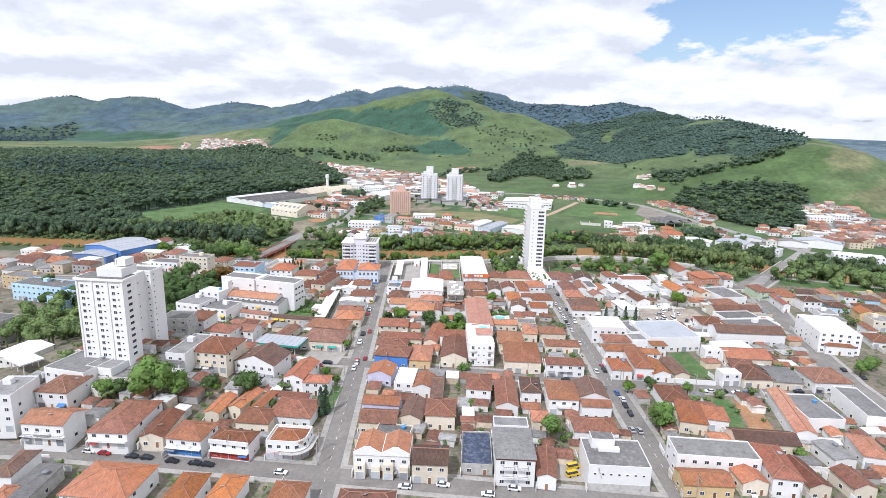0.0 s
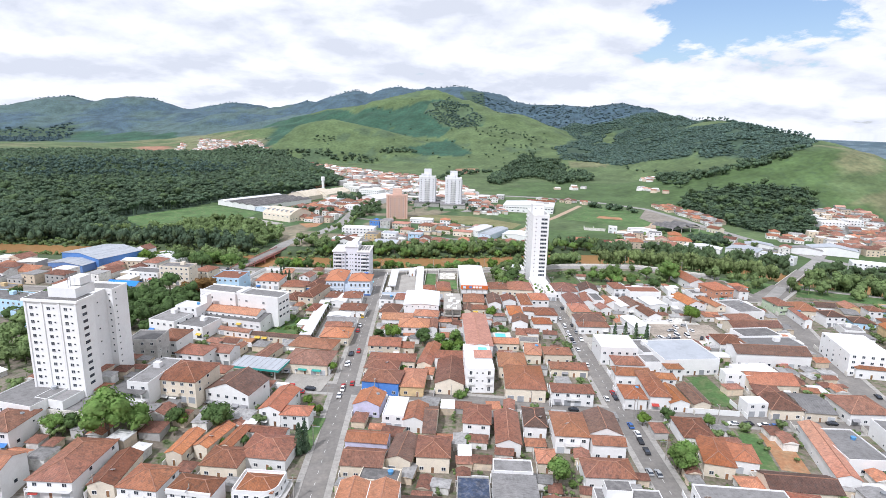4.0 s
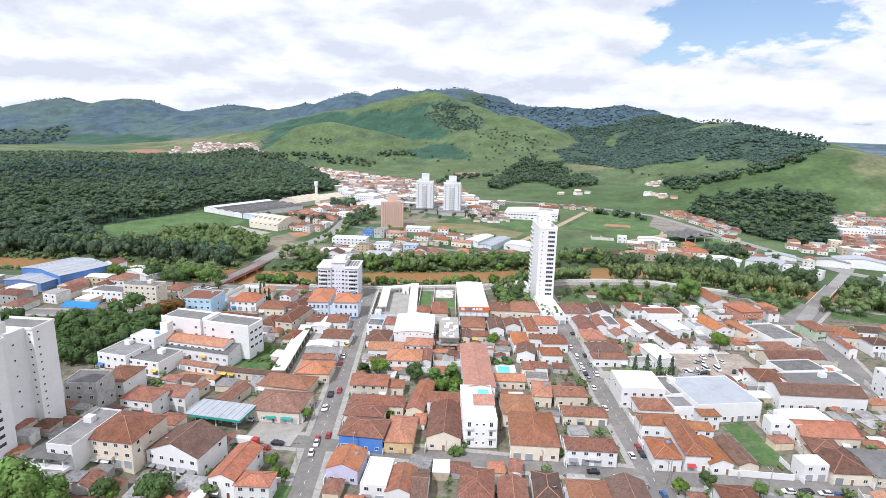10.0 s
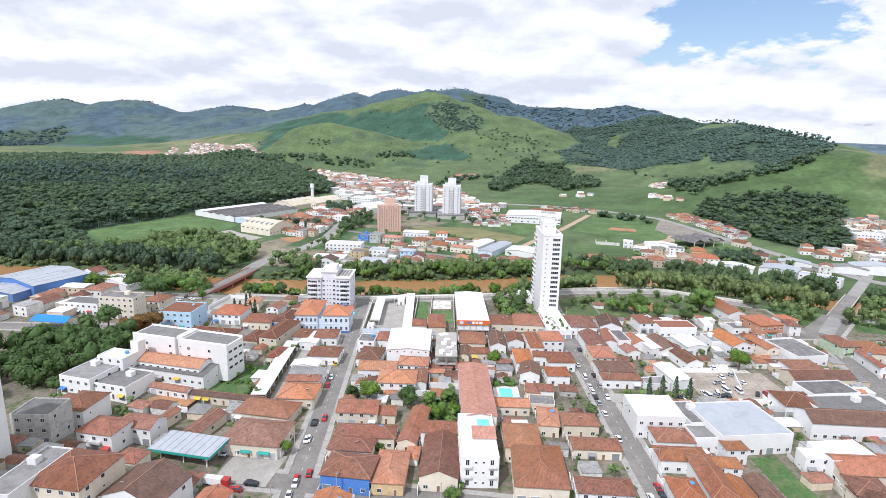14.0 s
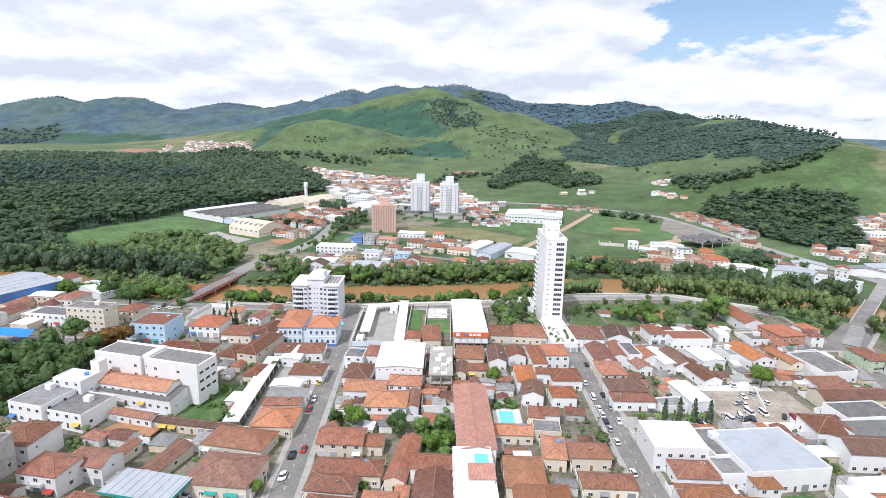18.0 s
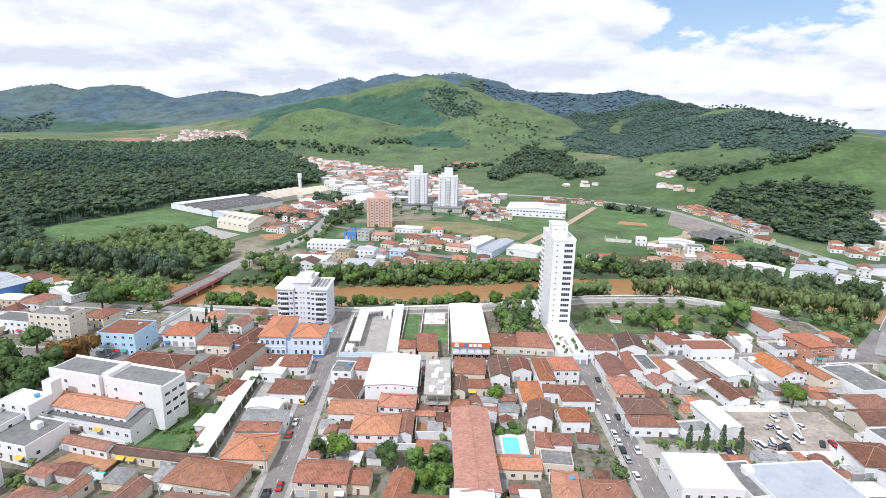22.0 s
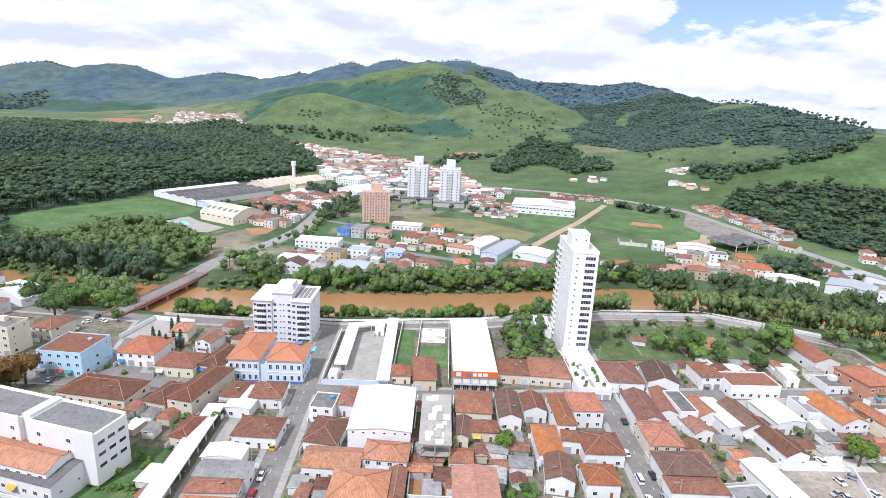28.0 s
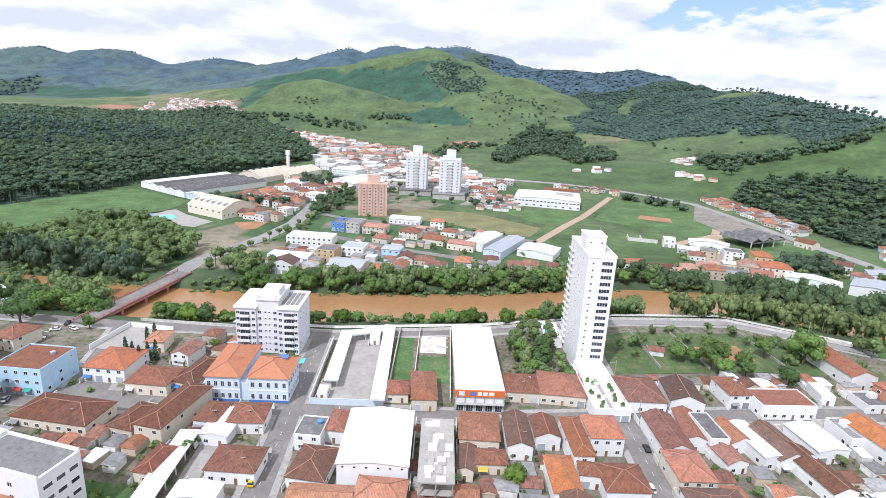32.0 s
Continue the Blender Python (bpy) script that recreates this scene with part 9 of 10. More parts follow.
def cluster(name, poly, gap, seed, keep, rot, label, roofs="rrroogw", size=(8, 13), high=(3.4, 4.2), two=0.3, panes=True):
    """Small houses of a quarter that stays far off or half hidden, in one sheet: walls, roof with eaves, dark windows."""
    r = random.Random(seed)
    v, f, idx = [], [], []
    mats = C_WALL + [C_ROOF[k] for k in "orgwp"] + [GLASS]
    for x, y in scatter(poly, gap, seed, 0.3, keep):
        x, y = float(x), float(y)
        w, d = r.uniform(*size) / 2, r.uniform(*size) / 2
        if inside(np.array([x]), np.array([y]), WOOD_RIGHT)[0] or line_distance(np.array([x]), np.array([y]), RIVER)[0] < 38 or not free(x, y, 0.9 * min(w, d)):
            continue
        PLACED.append((x, y, 0.9 * min(w, d)))
        h = r.uniform(*high) + (2.8 if r.random() < two else 0)
        z = zf(x, y) if y > 470 or abs(x) > 330 else rise(x, y) + 0.1
        a = math.radians(rot + r.uniform(-6, 6))
        c, s = math.cos(a), math.sin(a)
        rc, wl = r.choice(roofs), r.choice((0, 0, 0, 1, 1, 2))
        local, faces, ms = [], [], []
        flat = rc in "gw" and r.random() < 0.5
        box_vf(-w, -d, -1.5, w, d, h, local, faces)
        ms += [wl] * 6
        ri = 3 + "orgwp".index(rc)
        o = 0.4
        if flat:
            box_vf(-w - 0.1, -d - 0.1, h, w + 0.1, d + 0.1, h + 0.25, local, faces)
            ms += [ri] * 6
        else:
            k = len(local)
            t = min(w, d) * (0.42 if rc in "orp" else 0.18)
            q = 0.0 if r.random() < 0.45 else min(w, d) * 0.95
            if w >= d:
                local += [(-w - o, -d - o, h), (w + o, -d - o, h), (w + o, d + o, h), (-w - o, d + o, h), (-w - o + q, 0, h + t), (w + o - q, 0, h + t)]
                faces += [(k, k + 1, k + 5, k + 4), (k + 2, k + 3, k + 4, k + 5), (k + 1, k + 2, k + 5), (k + 3, k, k + 4), (k + 3, k + 2, k + 1, k)]
            else:
                local += [(-w - o, -d - o, h), (w + o, -d - o, h), (w + o, d + o, h), (-w - o, d + o, h), (0, -d - o + q, h + t), (0, d + o - q, h + t)]
                faces += [(k, k + 1, k + 4), (k + 2, k + 3, k + 5), (k + 1, k + 2, k + 5, k + 4), (k + 3, k, k + 4, k + 5), (k + 3, k + 2, k + 1, k)]
            if q:
                ms += [ri] * 5
            elif w >= d:
                ms += [ri, ri, wl, wl, ri]
            else:
                ms += [wl, wl, ri, ri, ri]
        if panes:
            for u in range(max(1, int(w / 1.8))):
                px = -w + 2 * w * (u + 0.5) / max(1, int(w / 1.8))
                for zz in ([1.0, 3.9] if h > 5.5 else [1.0]):
                    box_vf(px - 0.55, -d - 0.04, zz, px + 0.55, -d + 0.05, zz + 1.15, local, faces)
                    ms += [8] * 6
        k = len(v)
        v += [(x + px * c - py * s, y + px * s + py * c, z + pz) for px, py, pz in local]
        f += [tuple(k + i for i in q2) for q2 in faces]
        idx += ms
    return tagged(new(name, mesh(name, v, f, mats, idx)), label, "houses", "", "stuff")


def quarter(poly, gap, seed, keep, rot=0, low=False, roofs="rrroodg", walls="WWWccby", size=(8, 13), grp="houses across the river"):
    """Houses filling a quarter of the town."""
    r = random.Random(seed)
    for x, y in scatter(poly, gap, seed, 0.3, keep):
        x, y = float(x), float(y)
        w, d = r.uniform(*size), r.uniform(*size)
        if line_distance(np.array([x]), np.array([y]), RIVER)[0] < 38 or not free(x, y, 0.5 * min(w, d)):
            continue
        PLACED.append((x, y, 0.5 * min(w, d)))
        fl = 2 if r.random() < 0.3 and not low else 1
        rc = r.choice(roofs)
        sh = "F" if rc in "gw" and r.random() < 0.6 else r.choice("HHGP")
        house(x, y, w, d, rot + r.uniform(-6, 6) + r.choice((0, 0, 90)) * (not low), (2.8 if low else 3.6) + (fl - 1) * 2.8 + r.uniform(0, 0.6), sh, rc, r.choice(walls), fl, grp, 0.3, base=(zf(x, y) if y > 470 or abs(x) > 330 else None), windows=not low and y < 700, name="outbuilding" if low else "house")


PLACED += [(o.location.x, o.location.y, 11) for o in scene.objects if o.type == "EMPTY" and o.parent is None and o.name.split(".")[0] in ("factory_hall", "workshop", "depot", "sports_hall", "market_hall", "hotel", "school")]
PLACED += [(x + u * w * math.cos(math.radians(rot)) - v * d * math.sin(math.radians(rot)), y + u * w * math.sin(math.radians(rot)) + v * d * math.cos(math.radians(rot)), 0.28 * min(w, d)) for x, y, w, d, rot in LOTS for u, v in ((-0.3, -0.3), (0.3, -0.3), (-0.3, 0.3), (0.3, 0.3))]
PLACED += [(x, y, 6) for x, y in ((-148, y) for y in range(500, 560, 8))] + [(x, 615 - x * 0.18, 6) for x in range(-115, 90, 9)] + [(-54, 690, 16), (-21, 808, 18), (13, 795, 18)]
cluster("far_houses", [(-40, 528), (40, 534), (88, 552), (60, 566), (20, 556), (-20, 556)], 12, 51, 0.75, -10, "tiled houses across the river", roofs="rrroog", two=0.1)
cluster("far_houses", [(-175, 655), (-125, 640), (-122, 740), (-150, 790), (-195, 760)], 11, 52, 0.9, -20, "red-roofed houses beside the avenue")
cluster("far_houses", [(-60, 790), (-44, 830), (40, 800), (75, 860), (40, 930), (-90, 930)], 15, 53, 0.9, -10, "pale roofs of shops round the far towers", roofs="pwggww", size=(10, 18), high=(4, 7))
cluster("far_houses", [(168, 548), (236, 545), (246, 560), (230, 580), (196, 576), (170, 568)], 10.5, 54, 0.9, -15, "tiled houses beyond the wooded bank", roofs="rrwpogg", two=0.25)
cluster("far_houses", [(280, 548), (322, 532), (330, 552), (316, 580), (288, 582)], 11, 55, 0.9, -35, "brown-roofed houses beside the highway", roofs="rrrgw", two=0.1)
cluster("far_houses", [(345, 600), (560, 540), (560, 700), (470, 760), (400, 700)], 15, 56, 0.8, -15, "tiled houses of the eastern quarter", roofs="rrrrogw", two=0.15)
cluster("far_houses", [(305, 842), (336, 850), (345, 800), (346, 728), (342, 690), (322, 690), (318, 740), (316, 800)], 9.5, 79, 0.95, -70, "row of small tiled houses along the highway", roofs="rrroog", size=(7, 11), two=0.05)
cluster("far_houses", [(140, 900), (196, 880), (222, 856), (214, 842), (150, 880)], 10, 80, 0.8, -15, "small tiled houses beside the highway", roofs="rrrgo", size=(7, 11), two=0.05)
cluster("far_houses", [(198, 582), (222, 588), (238, 604), (228, 640), (206, 640), (194, 612)], 11, 81, 0.8, -20, "sheds and houses round an earth yard", roofs="rrgwgw", size=(8, 14), two=0.25)
cluster("far_houses", [(-195, 1050), (-148, 1228), (-72, 1088), (-55, 890), (-140, 930)], 17, 82, 0.9, -15, "pale blocks and shops of the upper town", roofs="gwgwpr", size=(11, 20), high=(4.5, 8.5), two=0.4)
cluster("far_houses", [(36, 790), (56, 800), (80, 860), (95, 900), (36, 880)], 13, 83, 0.9, -12, "pale houses beside a factory", roofs="rrgpw", size=(8, 14), two=0.3)
cluster("far_houses", [(-175, 756), (-157, 836), (-115, 828), (-90, 780), (-122, 740)], 12, 84, 0.9, -20, "tiled houses beside the avenue", roofs="rrrpw", size=(9, 15), two=0.4)
cluster("far_houses", [(480, 778), (570, 786), (560, 690), (520, 640), (440, 535), (384, 542), (400, 620)], 12, 86, 0.95, -15, "tiled houses at the foot of the pasture", roofs="rrrpgw", size=(8, 14), two=0.35)
cluster("far_houses", [(350, 440), (560, 380), (560, 520), (430, 500)], 15, 57, 0.8, -15, "tiled houses beyond the eastern bridge")
cluster("far_houses", [(-330, 380), (-190, 384), (-182, 412), (-200, 440), (-330, 450)], 14, 58, 0.95, -10, "tiled houses round a blue depot", roofs="rrrogw", size=(10, 16), two=0.4)
house(-244, 330, 36, 15, -12, 10.5, "F", "d", "b", 3, base=0.0)
house(-222, 314, 13, 13, -12, 8.5, "F", "g", "b", 2, base=0.0)
house(-272, 352, 26, 14, -12, 9.0, "F", "g", "y", 3, base=0.0)
house(-226, 262, 24, 14, -10, 12.5, "F", "d", "G", 4, base=0.0)
house(-262, 296, 22, 15, -10, 7.0, "H", "r", "c", 2, base=0.0)
house(-205, 404, 22, 12, -8, 7.0, "F", "g", "W", 2, base=0.0)
tarp = thing("market_tent", pose(-206, 376, 0.17, 0, 0, -6), "bright blue tarpaulin tent among trees", "tent")
part("cover", slab_roof([[(-10.5, -5, 5.0), (10.5, -5, 5.0), (10.5, 0, 7.2), (-10.5, 0, 7.2)], [(10.5, 5, 5.0), (-10.5, 5, 5.0), (-10.5, 0, 7.2), (10.5, 0, 7.2)]], "cover", mat("blue_tarpaulin", (0.03, 0.22, 0.72), 0.5, 0.08, 0.2, 1.5), 0.06), tarp)
for px in (-10, 0, 10):
    for py in (-4.6, 4.6):
        part("post", boxes("post", [(px - 0.1, py - 0.1, 0, px + 0.1, py + 0.1, 5.0)], STEEL), tarp)
forest("park_trees", with_size(scatter([(-236, 300), (-214, 274), (-226, 250), (-190, 240), (-172, 246), (-170, 290), (-196, 296)], 8.0, 96, 0.4, 0.9), 11, 5.0, 97), LEAF_BANK, (4, 1, 200, 0.12, 0.9, 0.5), "green trees of a square behind the tall block", 281)
PLACED += [(-244, 330, 18), (-222, 314, 8), (-272, 352, 14), (-226, 262, 13), (-262, 296, 12), (-206, 376, 11), (-205, 404, 11)]
cluster("far_houses", [(-330, 230), (-175, 225), (-172, 240), (-240, 250), (-280, 300), (-330, 340)], 16, 59, 0.9, -10, "houses of the western quarter", roofs="rrggow", size=(11, 17), two=0.5)
cluster("far_houses", [(-300, 120), (-178, 130), (-172, 160), (-300, 160)], 16, 60, 0.9, -10, "houses of the south-western quarter")
quarter([(226, 205), (330, 190), (400, 250), (400, 310), (330, 370), (240, 372), (222, 310), (228, 260)], 15, 61, 0.92, -8)
cluster("far_houses", [(84, 110), (230, 90), (230, 132), (150, 142), (84, 146)], 14, 62, 0.9, -6, "houses of the south-eastern quarter")
PLACED += [(x, y, 7) for x in range(122, 160, 6) for y in range(312, 338, 6)]
slab("earth_lot", 140, 324, 40, 26, 2, mat("dusty_lot", (0.36, 0.31, 0.26), 0.95, 0.2, 0.1, 0.9, 0.0, (0.22, 0.20, 0.17), 0.7, 0.3), "dusty earth yard with parked vehicles", "lot", 0.22)
lot_rng = random.Random(31)
for i in range(6):
    car(123 + (i % 7) * 5.4 + lot_rng.uniform(-1, 1), 316 + (i // 7) * 13 + lot_rng.uniform(-2, 2), lot_rng.uniform(60, 130), lot_rng.choice(("white", "van", "white", "dark", "red")))
wall_run("lot_wall", (119, 337), (136, 338), 2.0, WALL["W"], "white wall of a dusty yard")
wall_run("lot_wall", (140, 318), (146, 338), 2.0, WALL["W"], "white wall of a dusty yard")
for lx, ly, lw, ld in ((5, 290, 15, 26), (121.5, 252, 10, 28), (-83, 318, 18, 26), (117, 206, 7, 24), (126, 205, 9, 22), (34.8, 311, 11, 16), (-46, 210, 8, 22), (141, 322, 34, 34), (96, 309, 34, 8), (-104, 297, 20, 10), (-66, 254, 34, 14), (-62, 325, 5, 58)):
    PLACED += [(lx + (i + 0.5) * 5 - lw / 2, ly + (k + 0.5) * 5 - ld / 2, 3.0) for i in range(max(1, int(lw / 5))) for k in range(max(1, int(ld / 5)))]
cluster("outbuildings", [(-170, 172), (-60, 170), (-50, 235), (-60, 240), (-140, 255)], 6.5, 63, 0.85, -6, "low sheds and lean-tos filling the back yards", "rrrogggw", (3.5, 7.5), (2.4, 3.2), 0.0, False)
cluster("outbuildings", [(-28, 166), (68, 158), (70, 226), (-28, 236)], 6.5, 64, 0.95, -5, "low sheds and lean-tos filling the back yards", "rrrogggw", (3.5, 7.5), (2.4, 3.2), 0.0, False)
cluster("outbuildings", [(-30, 250), (68, 240), (68, 366), (-36, 368)], 6.5, 65, 0.80, -3, "low sheds and lean-tos filling the back yards", "rrrogggw", (3.5, 7.5), (2.4, 3.2), 0.0, False)
cluster("outbuildings", [(84, 158), (172, 150), (180, 214), (84, 222)], 6.5, 66, 0.95, -5, "low sheds and lean-tos filling the back yards", "rrrogggw", (3.5, 7.5), (2.4, 3.2), 0.0, False)
cluster("outbuildings", [(84, 240), (176, 230), (205, 340), (205, 380), (84, 368)], 6.5, 67, 0.85, 2, "low sheds and lean-tos filling the back yards", "rrrogggw", (3.5, 7.5), (2.4, 3.2), 0.0, False)
cluster("outbuildings", [(-130, 340), (-52, 335), (-52, 368), (-118, 366)], 6.5, 68, 0.90, -8, "low sheds and lean-tos filling the back yards", "rrrogggw", (3.5, 7.5), (2.4, 3.2), 0.0, False)
cluster("outbuildings", [(-140, 262), (-57, 256), (-57, 330), (-90, 335), (-140, 330)], 7.5, 73, 0.6, -8, "low sheds and lean-tos filling the back yards", "rrrogggw", (4, 8), (2.5, 3.2), 0.0, False)
cluster("outbuildings", [(106, 420), (126, 422), (124, 438), (106, 436)], 8, 74, 0.7, -8, "small sheds in the riverside gardens", "rrog", (4, 7), (2.5, 3.2), 0.0, False)
cluster("outbuildings", [(-112, 386), (-48, 384), (-48, 410), (-76, 414), (-80, 430), (-108, 428)], 8, 70, 0.85, -8, "low sheds and lean-tos filling the back yards", "rrrogg", (5, 9), (2.6, 3.4), 0.1, False)
cluster("outbuildings", [(84, 392), (200, 402), (190, 416), (84, 408)], 6.5, 69, 0.95, 4, "low sheds and lean-tos filling the back yards", "rrrogggw", (3.5, 7.5), (2.4, 3.2), 0.0, False)
for poly, keep, seed in (([(-60, 596), (-4, 586), (34, 602), (44, 640), (-10, 642), (-40, 612)], 0.55, 101), ([(-100, 524), (-40, 522), (-20, 548), (-34, 584), (-100, 566)], 0.7, 102), ([(30, 738), (84, 726), (84, 800), (60, 812), (36, 790)], 0.5, 103), ([(-140, 690), (-120, 660), (-118, 760), (-140, 770)], 0.7, 104)):
    cluster("outbuildings", poly, 7.5, seed, keep, -12, "low sheds and lean-tos between far houses", "rrgggwp", (4, 8), (2.6, 3.6), 0.0, False)


def far_houses(name, poly, gap, seed, label):
    """Hundreds of tiny houses with gabled roofs, in one sheet."""
    r = random.Random(seed)
    v, f, idx = [], [], []
    for x, y in scatter(poly, gap, seed, 0.4, 0.85):
        if inside(np.array([x]), np.array([y]), WOOD_RIGHT)[0]:
            continue
        z = float(land(x, y)) - 0.5
        w, d, h, c, s = r.uniform(4, 6.5), r.uniform(3.5, 5), r.uniform(3.2, 6), *(lambda a: (math.cos(a), math.sin(a)))(r.uniform(-0.6, 0.6))
        k = len(v)
        for px, py, pz in ((-w, -d, 0), (w, -d, 0), (w, d, 0), (-w, d, 0), (-w, -d, h), (w, -d, h), (w, d, h), (-w, d, h), (-w, 0, h + 1.8), (w, 0, h + 1.8)):
            v.append((x + px * c - py * s, y + px * s + py * c, z + pz))
        f += [(k, k + 1, k + 5, k + 4), (k + 1, k + 2, k + 6, k + 9, k + 5), (k + 3, k, k + 4, k + 8, k + 7), (k + 4, k + 5, k + 9, k + 8), (k + 6, k + 7, k + 8, k + 9)]
        t = r.choice((1, 1, 2, 2, 3, 5))
        q = 0 if r.random() < 0.7 else 4
        idx += [q, q, q, t, t]
    tagged(new(name, mesh(name, v, f, [C_WALL[0], C_ROOF["p"], C_ROOF["r"], C_ROOF["g"], C_WALL[1], C_ROOF["w"]], idx)), label, "houses", "", "stuff")


far_houses("distant_houses", [(-110, 900), (60, 900), (40, 1040), (-60, 1200), (-200, 1330), (-330, 1440), (-460, 1560), (-440, 1500), (-290, 1300), (-180, 1100)], 14, 71, "distant rows of small tiled houses")
far_houses("distant_houses", ESTATE, 14.5, 72, "distant housing estate on a slope")
far_houses("distant_houses", [(-825, 1734), (-936, 2010), (-936, 2050), (-895, 1982), (-811, 1738)], 18, 77, "distant housing estate on a slope")
far_houses("distant_houses", [(-1400, 1690), (-1000, 1680), (-1000, 1740), (-1400, 1760)], 32, 73, "distant scattered houses by the fields")
far_houses("farm_houses", [(404, 1192), (448, 1212), (420, 1110), (385, 1060), (362, 1040)], 16, 74, "small white farm houses under the hill")
far_houses("farm_houses", [(352, 1000), (368, 930), (345, 922), (332, 980)], 13, 76, "small white farm houses under the hill")
far_houses("farm_houses", [(190, 1010), (290, 1060), (290, 1090), (200, 1050)], 22, 75, "small white farm houses among trees")


# ---- greenery and walls of the yards ----
def yards():
    r = np.random.RandomState(77)
    quarters = [[(-30, 164), (70, 156), (70, 226), (-30, 236)], [(-32, 250), (70, 240), (70, 366), (-36, 368)], [(82, 156), (176, 148), (182, 216), (82, 224)], [(82, 238), (178, 230), (208, 380), (82, 368)],
                [(-165, 175), (-46, 168), (-46, 236), (-95, 248), (-160, 260)], [(-150, 290), (-95, 262), (-50, 252), (-52, 368), (-130, 366)], [(-110, 384), (-50, 382), (-50, 430), (-120, 432)], [(36, 384), (62, 386), (64, 452), (36, 446)],
                [(82, 390), (200, 400), (196, 414), (84, 408)], [(225, 150), (400, 140), (400, 310), (330, 375), (240, 380)], [(-170, 120), (-45, 110), (-45, 150), (-170, 160)]]
    small, big = [], []
    for k, poly in enumerate(quarters):
        for x, y in scatter(poly, 4.2, 300 + k, 0.45, 0.8):
            gaps = [math.hypot(x - px, y - py) - pr for px, py, pr in PLACED if abs(x - px) < 16 and abs(y - py) < 16]
            g = min(gaps) if gaps else 5.0
            if g > 0.4 and r.rand() < 0.6:
                small.append((x, y, 1.4 + 1.6 * r.rand(), 0.7 + 0.9 * r.rand()))
            if g > 1.8 and r.rand() < 0.2:
                big.append((x, y, 3.2 + 2.5 * r.rand(), 1.5 + 1.3 * r.rand()))
    forest("yard_bushes", small, LEAF_BANK, (2, 1, 26, 0.22), "small green bushes and plants in the back yards", 401)
    forest("garden_trees", big, LEAF_BANK, (6, 1, 90, 0.16), "small garden trees between the houses", 411)
    v, f, idx = [], [], []
    q = random.Random(9)
    for x, y, w, d, rot in LOTS:
        if y > 440 or abs(x) > 240 or w > 30:
            continue
        c, s = math.cos(math.radians(rot)), math.sin(math.radians(rot))
        z, h, m = rise(x, y) + 0.12, q.uniform(1.7, 2.4), q.choice((0, 0, 1))
        runs = [(-w / 2 - 0.4, d / 2, -w / 2 - 0.2, d / 2 + q.uniform(2, 7)), (-w / 2 - 0.4, -d / 2 - q.uniform(0.5, 2.5), -w / 2 - 0.2, -d / 2 + 1)]
        if q.random() < 0.5:
            runs.append((-w / 2, d / 2 + 3.5, w / 2, d / 2 + 3.7))
        for x0, y0, x1, y1 in runs:
            loc, fc = [], []
            box_vf(x0, y0, 0, x1, y1, h, loc, fc)
            k = len(v)
            v += [(x + px * c - py * s, y + px * s + py * c, z + pz) for px, py, pz in loc]
            f += [tuple(k + i for i in t) for t in fc]
            idx += [m] * 6
    tagged(new("yard_walls", mesh("yard_walls", v, f, [WALL["W"], PALE], idx)), "plain white and grey walls between the yards", "walls", "", "stuff")


PLACED[:0] = [(x, y, 0.55 * min(w, d)) for x, y, w, d, rot in LOTS]
yards()
forest("garden_trees", with_size(scatter([(-1, 280), (12, 280), (13, 304), (0, 304)], 4.2, 87, 0.45, 0.7), 3.4, 2.3, 88), LEAF, (4, 1, 130, 0.14, 0.9, 0.5), "overgrown bushes filling a walled garden", 421)
forest("garden_trees", with_size(scatter([(-91, 308), (-76, 304), (-72, 330), (-88, 334)], 5.0, 89, 0.45, 0.45), 1.8, 1.6, 90), LEAF, (3, 1, 60, 0.2, 0.8), "low bushes on a rough grassy lot", 423)
slab("earth_lot", -104, 297, 22, 11, -12, SOIL, "bare earth yard behind white walls", "yard", 0.2 + rise(-104, 297) + 0.3, 0.5)

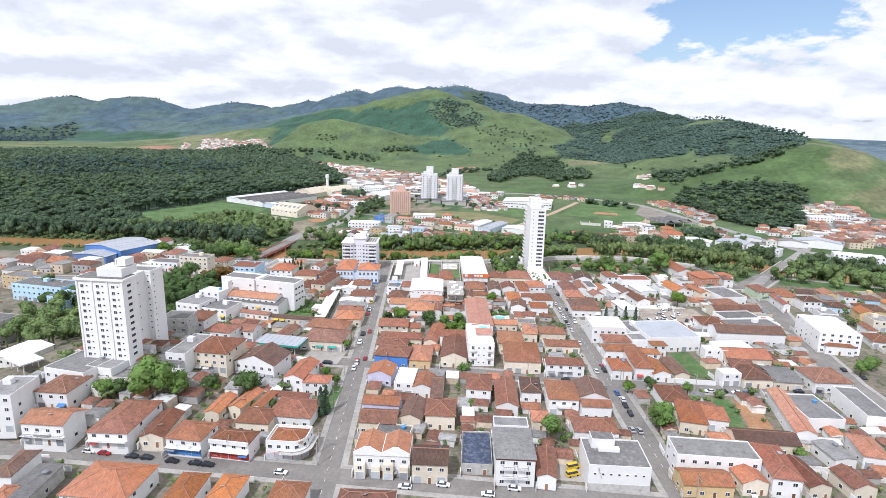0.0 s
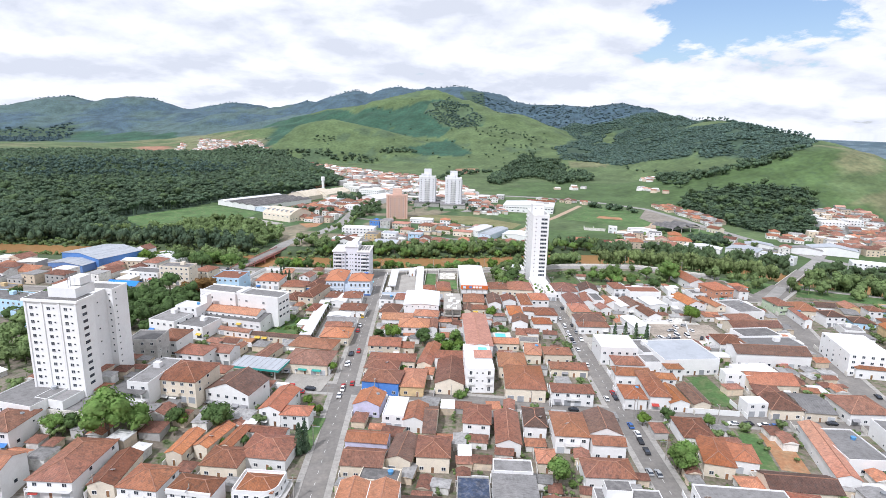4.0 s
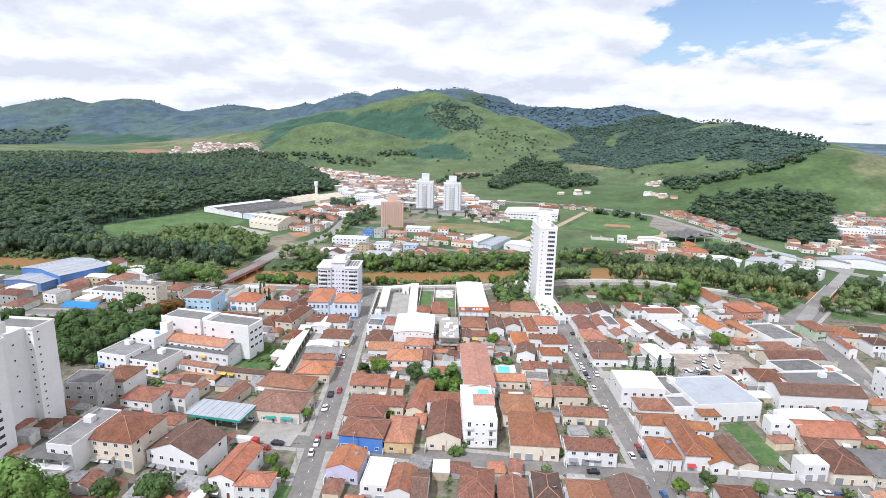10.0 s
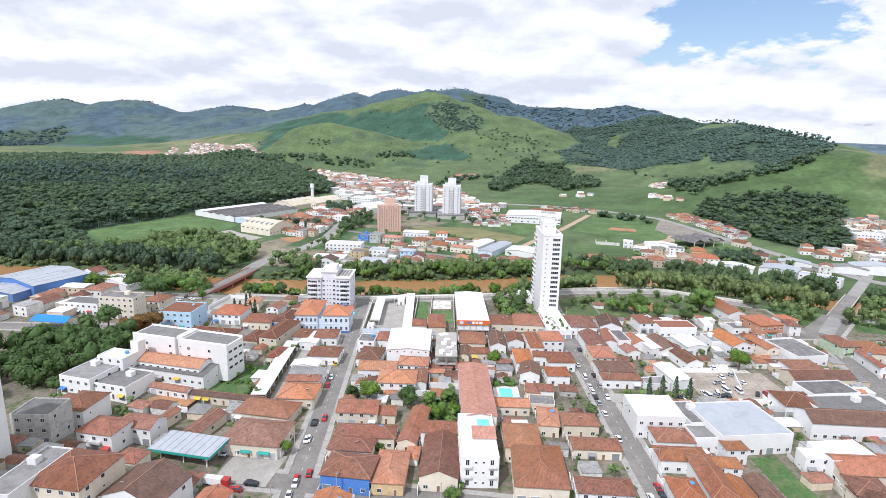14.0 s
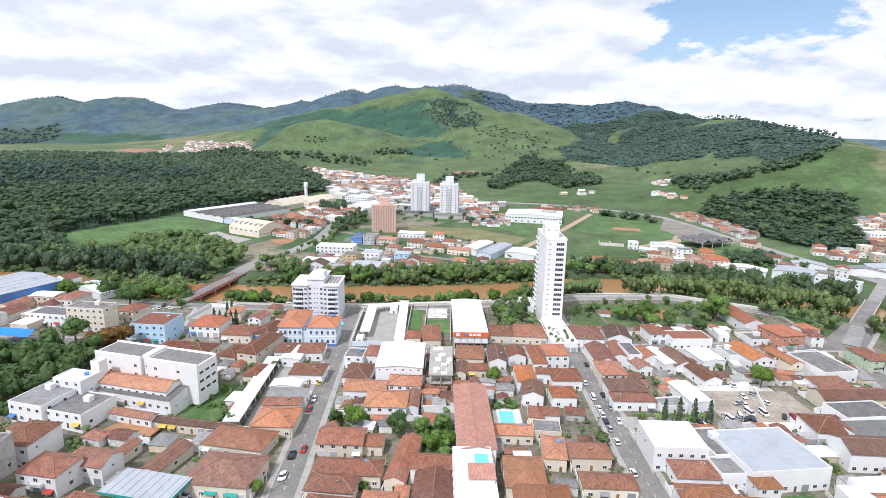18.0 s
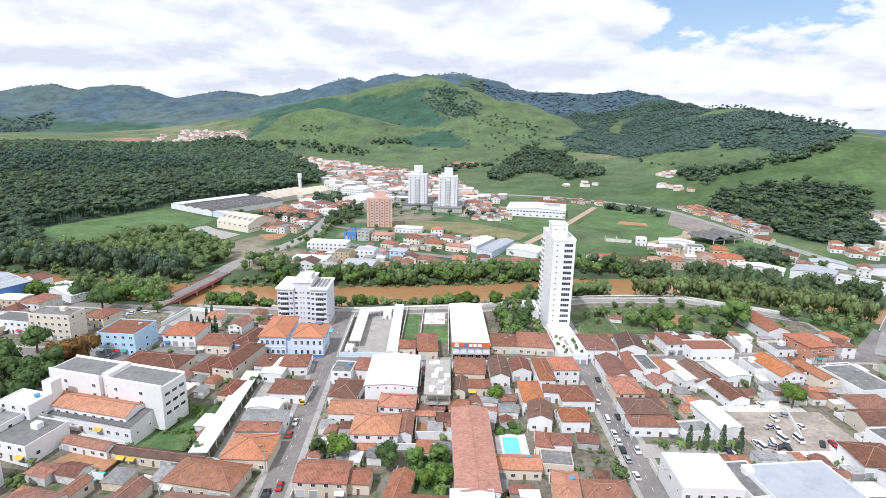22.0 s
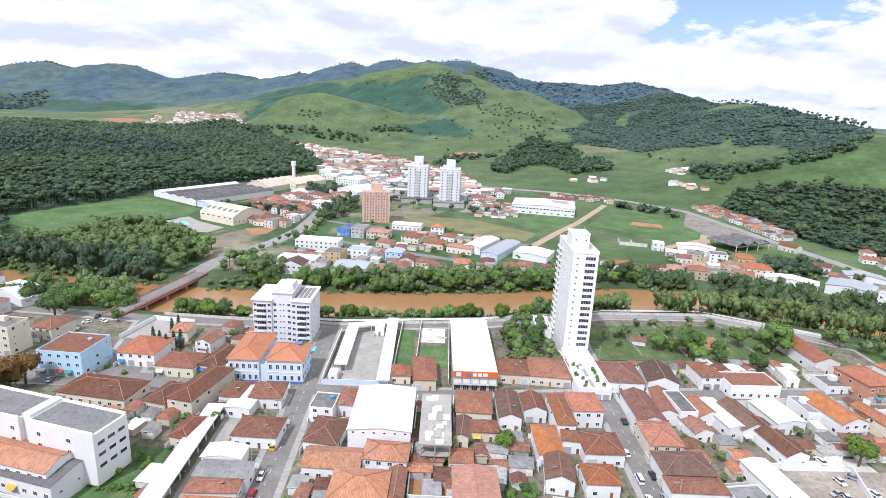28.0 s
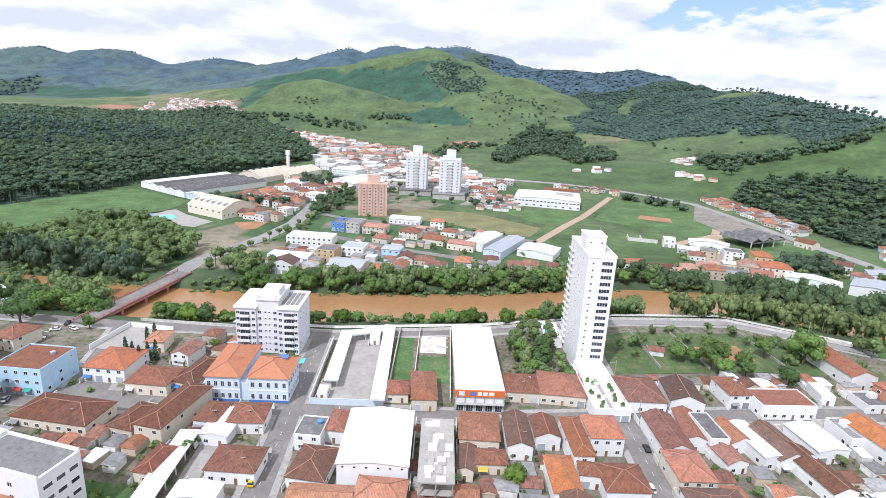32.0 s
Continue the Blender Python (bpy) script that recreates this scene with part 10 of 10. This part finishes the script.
# ---- street furniture ----
POLE = boxes("pole", [(-0.11, -0.11, 0, 0.11, 0.11, 8.5)], CONCRETE)
ARM = boxes("cross_arm", [(-1.1, -0.06, 7.9, 1.1, 0.06, 8.05)], WOOD)
LAMP_ARM = boxes("lamp_arm", [(0, -0.05, 7.4, 1.9, 0.05, 7.5)], STEEL)
HEAD = boxes("lamp_head", [(1.7, -0.14, 7.35, 2.4, 0.14, 7.5)], STEEL)


def pole(x, y, rot, z=0.15):
    ob = thing("utility_pole", pose(x, y, z, 0, 0, rot), "grey concrete utility pole with a cross arm and lamp", "pole", "street poles")
    part("pole", POLE, ob)
    part("cross_arm", ARM, ob)
    part("lamp_head", HEAD, part("lamp_arm", LAMP_ARM, ob))


for i in range(9):
    y = 172 + i * 30
    pole(L(y) - W1 - 0.6, y, 0)
    pole(76 + W2 + 0.6, y - 4, 180)
for i in range(7):
    pole(-25 + i * 32 + (8 if i > 2 else 0), B(-25 + i * 32) - W3 - 0.6, 90)
for i in range(8):
    pole(-100 + i * 30, A(-100 + i * 30) + W3 + 0.6, -90)
for i in range(8):
    x = -85 + i * 40
    pole(x, float(np.interp(x, (-90, -40, 30, 100, 160, 215), (444, 442.5, 453.5, 474, 480, 452))), 90, 0.0)
for a, b in (((104, 418), (102, 457)), ((126, 420), (122, 461)), ((162, 424), (158, 465))):
    wall_run("garden_wall", a, b, 1.3, CONCRETE, "grey dividing wall of a riverside garden")
river_wall = [(-132, 443), (-90, 441), (-40, 440), (30, 452), (80, 466), (100, 472), (160, 477), (214, 450)]
for a, b in zip(river_wall[:-1], river_wall[1:]):
    wall_run("river_wall", a, b, 1.3, PALE, "low pale wall along the river road", base=0.0)


def lane_marks():
    rows = []
    for i in range(46):
        y = 150 + i * 6
        rows.append((76 - 0.05, y, 0.021, 76 + 0.05, y + 1.8, 0.03))
        rows.append((L(y) - 0.05, y, 0.021, L(y) + 0.05, y + 1.8, 0.03))
    tagged(new("lane_marks", boxes("lane_marks", rows, TRIM)), "white dashed lane marks on the streets", "marking", "", "structure")


lane_marks()
